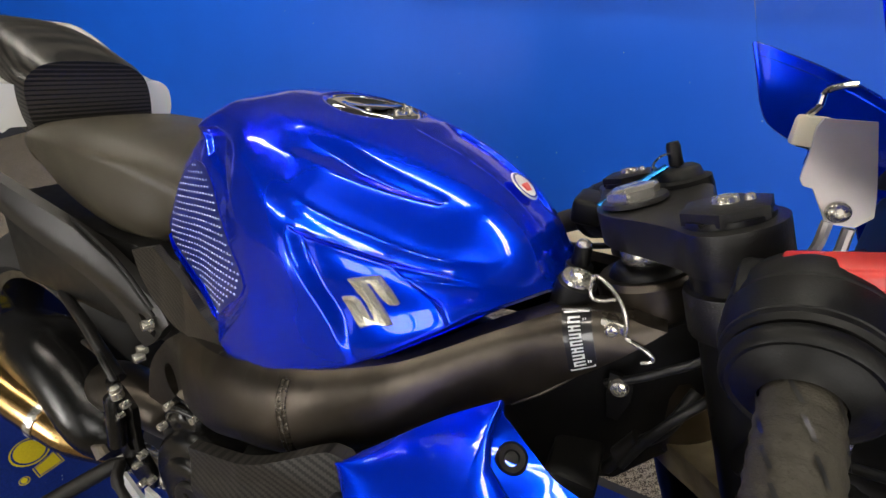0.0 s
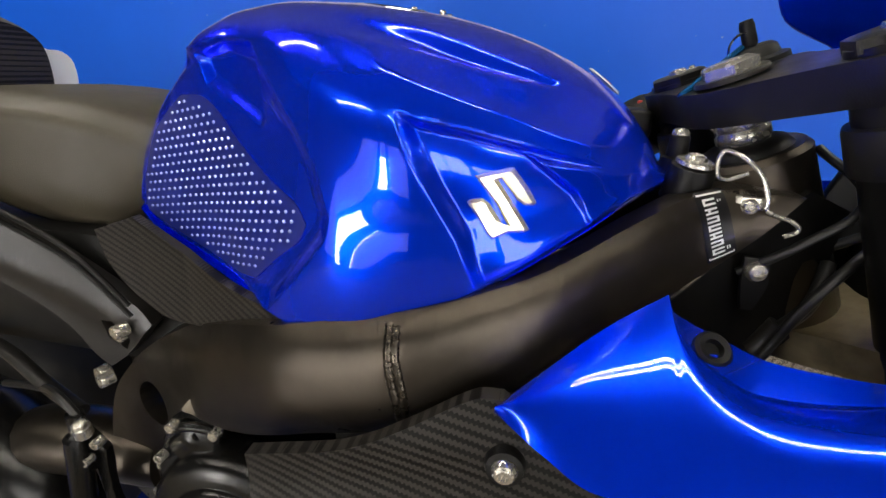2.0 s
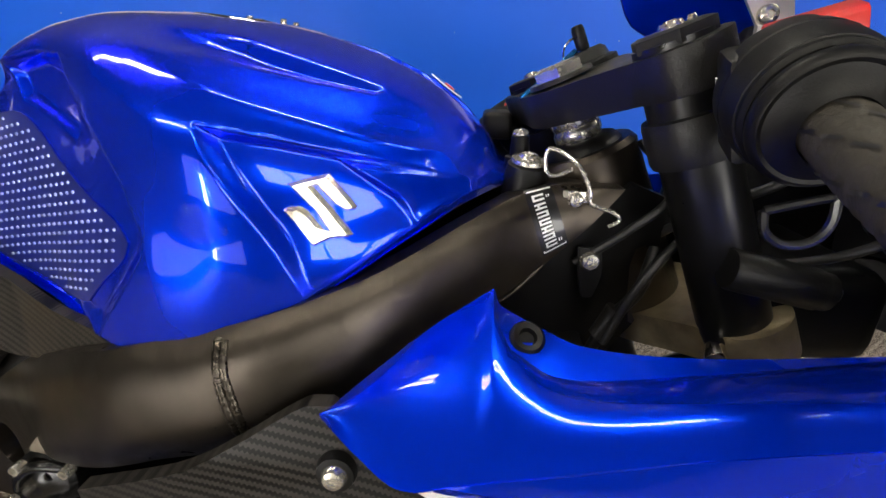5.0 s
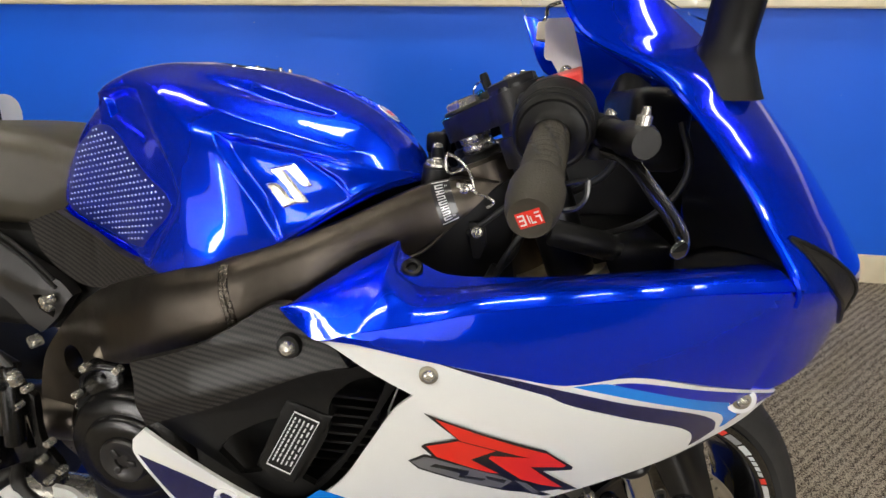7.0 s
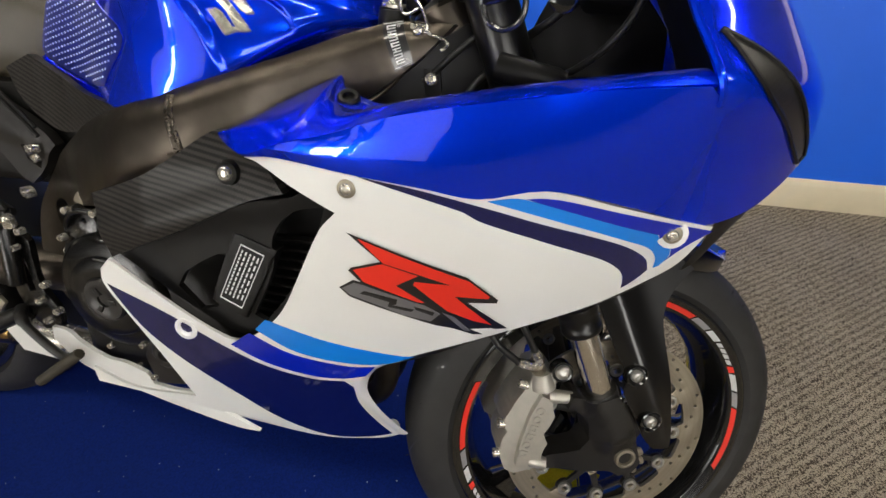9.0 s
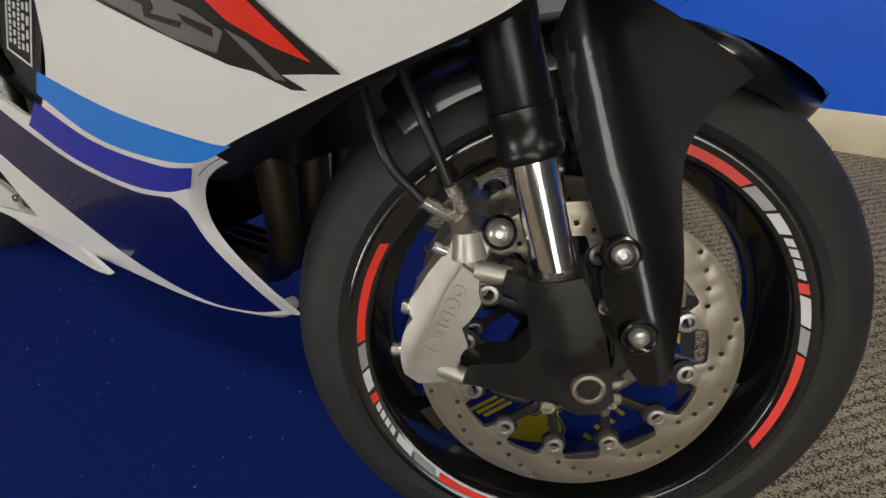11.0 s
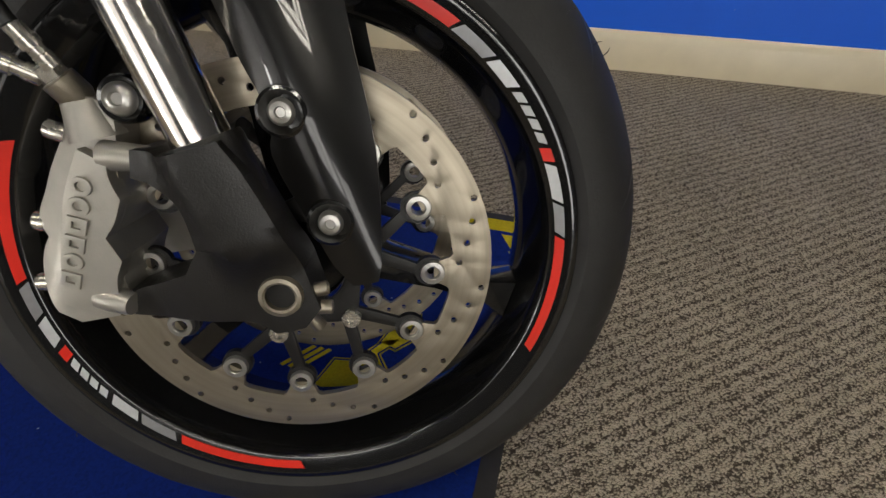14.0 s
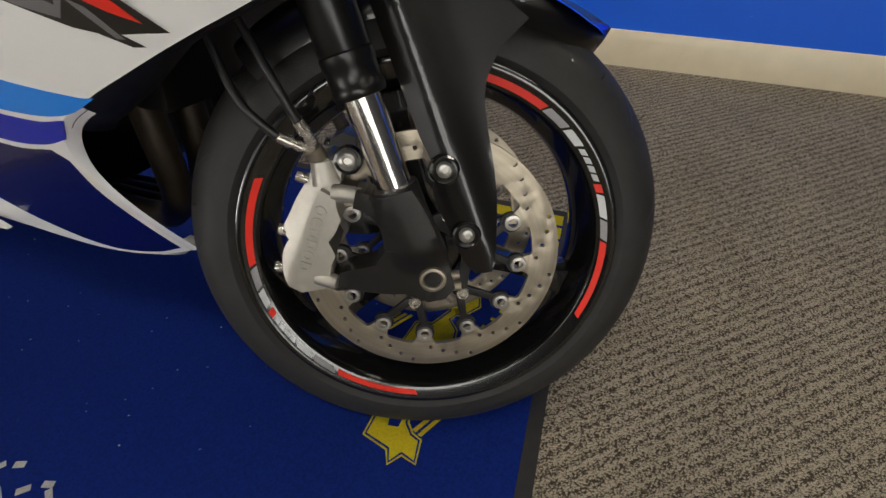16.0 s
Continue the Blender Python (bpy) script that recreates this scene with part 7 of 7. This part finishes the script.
# cables behind the fork
cab = new("wiring")
cab.parent = bike
for k, (pts3, r) in enumerate([([(-0.20, -0.055, 0.50), (-0.215, -0.075, 0.47), (-0.235, -0.075, 0.44), (-0.25, -0.07, 0.40)], 0.0055), ([(-0.16, -0.05, 0.53), (-0.20, -0.075, 0.50), (-0.226, -0.082, 0.46), (-0.24, -0.08, 0.42)], 0.0042),
                               ([(-0.215, -0.02, 0.585), (-0.20, -0.07, 0.555), (-0.235, -0.078, 0.52), (-0.27, -0.07, 0.49)], 0.0035), ([(-0.10, -0.10, 0.62), (-0.12, -0.08, 0.57), (-0.16, -0.06, 0.54), (-0.20, -0.03, 0.50)], 0.0042),
                               ([(-0.06, -0.12, 0.63), (-0.05, -0.13, 0.58), (-0.08, -0.12, 0.53), (-0.14, -0.07, 0.49)], 0.0038)]):
    part("cable", tube(spline(pts3, 8), r, 10), LEAD, cab, "black cable")
part("connector", tube([(-0.232, -0.076, 0.452), (-0.244, -0.074, 0.424)], 0.008, 12), GREYCOVER, cab, "grey connector sleeve")

# ---- seat, tail and the parts below them
seat = new("seat")
seat.parent = bike
rows = []
SX = [-0.800, -0.81, -0.84, -0.88, -0.94, -1.00, -1.06, -1.12, -1.16, -1.175]
zt = smooth_at(list(reversed(SX)), [0.560, 0.580, 0.590, 0.596, 0.598, 0.596, 0.588, 0.575, 0.560, 0.545])
zl = smooth_at(list(reversed(SX)), [0.535, 0.515, 0.497, 0.478, 0.464, 0.455, 0.456, 0.475, 0.500, 0.520])
wd = smooth_at(list(reversed(SX)), [0.095, 0.110, 0.120, 0.126, 0.126, 0.120, 0.108, 0.094, 0.082, 0.070])
for i in range(41):
    x = SX[0] + (SX[-1] - SX[0]) * i / 40
    w, a, b = wd(x), zt(x), zl(x)
    c = spline([(0.0, a), (w * 0.70, a - 0.003), (w * 0.96, a - 0.014), (w * 1.01, a - 0.022), (w * 0.99, a - 0.040), (w * 0.88, b + 0.016), (w * 0.72, b), (0.0, b)], 4)
    rows.append([Vector((x, mid(x) - p.x, p.y)) for p in c] + [Vector((x, mid(x) + p.x, p.y)) for p in reversed(c[1:-1])])
bm = bmesh.new()
loft(bm, rows, closed=True, cap=True)
part("cushion", bm, VINYL, seat, "worn black vinyl rider seat", 60)
tail = new("tail")
tail.parent = bike
rows = []
for i in range(25):
    t = i / 24
    x = -1.165 - 0.40 * t
    w, a, b = 0.142 - 0.045 * t, 0.640 + 0.085 * ease(t * 1.6), 0.565 + 0.05 * t
    c = spline([(0.0, a - 0.02), (w * 0.5, a - 0.012), (w * 0.86, a - 0.002), (w, a - 0.02), (w * 0.96, a - 0.07), (w * 0.85, b + 0.01), (0.0, b)], 4)
    rows.append([Vector((x - 0.03 * (1 - p.x / w), mid(x) - p.x, p.y)) for p in c] + [Vector((x - 0.03 * (1 - p.x / w), mid(x) + p.x, p.y)) for p in reversed(c[1:-1])])
bm = bmesh.new()
loft(bm, rows, closed=True, cap=True)
part("cowl", bm, WHITE, tail, "pearl white tail cowl")
rows = []
for i in range(21):
    t = i / 20
    x = -1.158 - 0.33 * t
    w, a = 0.100 - 0.010 * t, 0.672 + 0.055 * math.sin(math.pi * 0.5 * min(1, t * 1.4))
    c = spline([(0.0, a), (w * 0.6, a - 0.004), (w * 0.94, a - 0.022), (w * 1.04, a - 0.05), (w * 1.0, a - 0.10), (w * 0.8, a - 0.14), (0.0, a - 0.145)], 4)
    k = 1.0 if i else 0.94
    rows.append([Vector((x, mid(x) - p.x * k, p.y)) for p in c] + [Vector((x, mid(x) + p.x * k, p.y)) for p in reversed(c[1:-1])])
bm = bmesh.new()
loft(bm, rows, closed=True, cap=True)
part("back_pad", bm, TWILL_FINE, tail, "carbon-look back pad")
for s in (-1, 1):
    bm = sheet([(-1.20, 0.540), (-1.08, 0.512), (-0.953, 0.466), (-0.907, 0.444), (-0.863, 0.419), (-0.820, 0.393), (-0.804, 0.376), (-0.847, 0.331), (-0.872, 0.312), (-0.888, 0.324), (-0.916, 0.359), (-0.976, 0.402), (-1.08, 0.450), (-1.20, 0.490)],
               lambda x, z: -0.098 - 0.02 * ease((-0.9 - x) / 0.2) - 0.006 * math.exp(-((z - 0.40 + 0.45 * (x + 0.89)) / 0.02) ** 2), 0, 0.016, 0.012, [[(-0.868, 0.372), (-0.852, 0.374), (-0.838, 0.352), (-0.846, 0.338), (-0.866, 0.350)]])
    part("subframe_cover", bm if s < 0 else flipped(bm, mid), GREYCOVER, tail, "dark grey plastic subframe cover")
    for off in (0.0, 0.012):
        bm = tube(spline([(-0.960, s * 0.108 + (0 if s < 0 else 2 * mid(-0.96)), 0.492 - off), (-0.883, s * 0.112 + (0 if s < 0 else 2 * mid(-0.88)), 0.462 - off), (-0.852, s * 0.112 + (0 if s < 0 else 2 * mid(-0.85)), 0.439 - off), (-0.816, s * 0.112 + (0 if s < 0 else 2 * mid(-0.82)), 0.402 - off)], 6), 0.0028, 8)
        part("cover_rib", bm, BLACK, tail)
TRIM = [(-0.612, 0.447), (-0.683, 0.457), (-0.731, 0.474), (-0.787, 0.498), (-0.835, 0.480), (-0.822, 0.442), (-0.782, 0.412), (-0.740, 0.404), (-0.669, 0.420)]
for s in (-1, 1):
    bm = sheet(TRIM, lambda x, z: lerp_at(x, (-0.84, -0.787, -0.731, -0.683, -0.612), (-0.112, -0.116, -0.126, -0.142, -0.164)) - 0.12 * max(0.0, 0.44 - z), 0, 0.010, 0.010)
    part("tank_trim", bm if s < 0 else flipped(bm, mid), TWILL_FINE, bike, "carbon-look strip below the tank")
part("side_trim", tube(spline([(-1.30, -0.050, 0.480), (-1.16, -0.082, 0.472), (-1.016, -0.090, 0.466), (-0.985, -0.092, 0.462)], 6), 0.0042, 8), WHITE, tail, "white lower edge of the tail")
part("underseat", box((-1.25, -0.075, 0.30), (-0.72, 0.10, 0.46), 0.02), BLACK, tail)

rear = new("rear_wheel")
rear.parent = bike
RW = Vector((-1.385, 0.08, 0.012))
bm = bmesh.new()
lathe(bm, [(0.222, -0.075), (0.235, -0.090)] + [(0.24 + 0.075 * math.cos(math.pi * (k / 20 - 0.5)) ** 0.8, 0.095 * math.sin(math.pi * (k / 20 - 0.5))) for k in range(21)] + [(0.235, 0.090), (0.222, 0.075)], 96, RW)
part("tyre", bm, RUBBER, rear, "wide black rear tyre")
bm = bmesh.new()
lathe(bm, [(0.222, -0.075), (0.228, -0.086), (0.210, -0.082), (0.19, -0.03), (0.19, 0.03), (0.210, 0.082), (0.228, 0.086), (0.222, 0.075)], 96, RW)
part("rim", bm, GLOSS, rear)
part("hub", turned([(0, 0), (0.05, 0), (0.05, 0.12), (0, 0.12)], RW - Vector((0, 0.06, 0)), (0, 1, 0), 32), GLOSS, rear)
for k in range(3):
    part("spoke", moved(box((0.03, -0.02, -0.018), (0.195, 0.02, 0.018), 0.006), Matrix.Translation(RW) @ Matrix.Rotation(radians(120 * k + 20), 4, "Y")), GLOSS, rear)
swing = new("swingarm")
swing.parent = bike
for s in (-1, 1):
    part("arm", tube(spline([(-0.86, mid(-0.86) + s * 0.09, 0.15), (-1.05, mid(-1.0) + s * 0.11, 0.14), (-1.25, 0.07 + s * 0.125, 0.06), (-1.40, 0.08 + s * 0.125, 0.012)], 6), [0.045] * 7 + [0.040] * 6 + [0.034] * 6, 16), FRAME, swing, "black swingarm")
exh = new("exhaust")
exh.parent = bike
part("silencer", tube(spline([(-1.02, -0.085, 0.02), (-1.14, -0.105, 0.045), (-1.30, -0.125, 0.10), (-1.46, -0.140, 0.16)], 6), [0.032, 0.034, 0.038, 0.042, 0.046] + [0.048] * 14, 28), GOLD, exh, "gold heat-tinted silencer")
part("band", tube([(-1.165, -0.108, 0.053), (-1.180, -0.110, 0.058)], 0.051, 28), STEEL, exh)
part("link_pipe", tube(spline([(-0.60, 0.0, -0.035), (-0.80, -0.04, -0.03), (-1.02, -0.085, 0.02)], 6), 0.026, 18), STEEL, exh)
ped = new("rear_set")
ped.parent = bike
part("heel_plate", plate([(-0.912, 0.235), (-0.885, 0.262), (-0.858, 0.235), (-0.862, 0.160), (-0.842, 0.120), (-0.846, 0.086), (-0.880, 0.078), (-0.905, 0.110), (-0.915, 0.160)], -0.140, -0.130, 0.002, [[(-0.892, 0.190), (-0.876, 0.205), (-0.874, 0.150), (-0.888, 0.145)]]), ENGBLACK, ped, "black rear-set plate")
part("foot_peg", tube([(-0.905, -0.138, 0.105), (-0.925, -0.150, 0.100), (-0.955, -0.235, 0.085)], [0.012, 0.0125, 0.012], 14), CAST, ped, "knurled black foot peg")
part("brake_pedal", tube(spline([(-0.900, -0.150, 0.120), (-0.882, -0.168, 0.112), (-0.857, -0.172, 0.089), (-0.814, -0.174, 0.060), (-0.785, -0.178, 0.068)], 6), [0.0085] * 8 + [0.0065] * 17, 10), CAST, ped, "curved brake pedal")
part("pedal_tip", tube([Vector((-0.762, -0.186, 0.084)).lerp(Vector((-0.838, -0.200, 0.026)), k / 24) for k in range(25)], [0.0075 + 0.0010 * (k % 2) for k in range(25)], 12), GRIPRUB, ped, "ribbed rubber pedal tip")
part("heel_pad", plate([(-0.973, 0.116), (-0.940, 0.134), (-0.931, 0.123), (-0.965, 0.090)], -0.152, -0.146, 0.001, (), 0), ALU, ped, "bare alloy pad")
part("brake_cylinder", tube([(-0.878, -0.145, 0.285), (-0.878, -0.145, 0.262), (-0.880, -0.148, 0.255), (-0.892, -0.150, 0.165)], [0.0085, 0.0085, 0.0125, 0.0125], 14), ENGBLACK, ped)
part("cylinder_union", turned([(0, 0.018), (0.006, 0.018), (0.007, 0.014), (0.0085, 0.013), (0.0085, 0.0), (0, 0)], (-0.868, -0.148, 0.262), (0.1, -0.2, 1), 16), STEEL, ped, "zinc hose union")
for x, z in ((-0.852, 0.256), (-0.873, 0.227), (-0.893, 0.188), (-0.838, 0.170), (-0.858, 0.139), (-0.854, 0.104), (-0.829, 0.125)):
    part("set_bolt", socket_bolt((x, -0.148, z), (0, -1, 0), 0.0055, 0.007, "cap"), STEEL, ped)
for x, z in ((-0.834, 0.370), (-0.868, 0.304)):
    part("set_bolt", socket_bolt((x, -0.108, z), (-0.3, -1, 0), 0.0075, 0.010, "cap"), STEEL, ped)
part("link_rod", tube(spline([(-1.12, -0.07, 0.31), (-1.0, -0.105, 0.310), (-0.946, -0.118, 0.291), (-0.885, -0.132, 0.275)], 6), 0.0085, 10), CAST, ped)
part("hose", tube(spline([(-0.868, -0.146, 0.275), (-0.900, -0.140, 0.300), (-0.95, -0.12, 0.285), (-1.05, -0.09, 0.25)], 6), 0.0045, 8), LEAD, ped)
# dark silencer can and guard behind the plate
part("heat_guard", tube(spline([(-1.02, -0.085, 0.02), (-1.08, -0.08, 0.09), (-1.18, -0.07, 0.15), (-1.34, -0.06, 0.13)], 6), [0.030, 0.042, 0.052, 0.058, 0.062, 0.064] + [0.066] * 13, 24), ENGBLACK, exh, "black heat guard")
BELLY = [(-0.853, 0.092), (-0.820, 0.092), (-0.795, 0.080), (-0.738, 0.064), (-0.705, 0.066), (-0.664, 0.058), (-0.653, 0.040), (-0.614, 0.042), (-0.575, 0.046), (-0.510, 0.024), (-0.468, 0.012), (-0.500, 0.007), (-0.562, 0.008), (-0.682, 0.017), (-0.799, 0.035), (-0.850, 0.070)]
part("belly_tail", sheet(BELLY, lambda x, z: -0.168 - 0.10 * (x + 0.70) + 0.15 * max(0, z - 0.07), 0, 0.006, 0.012, smooth=4), WHITE, fair, "pearl white rear end of the belly pan")
part("belly_tail", sheet([(-0.969, 0.060), (-0.930, 0.080), (-0.895, 0.046), (-0.851, 0.016), (-0.946, 0.023)], lambda x, z: -0.140, 0, 0.006, 0.02, smooth=0), WHITE, fair)
# the far side: plain mirrored panels close the bike
part("white_panel", flipped(sheet(WHITE_OUT, fairing_y, 0, 0.004, 0.03)), WHITE, fair)
part("side_panel", flipped(sheet(BLUE_OUT, upper_y, 0, 0.004, 0.03)), BLUE, up)
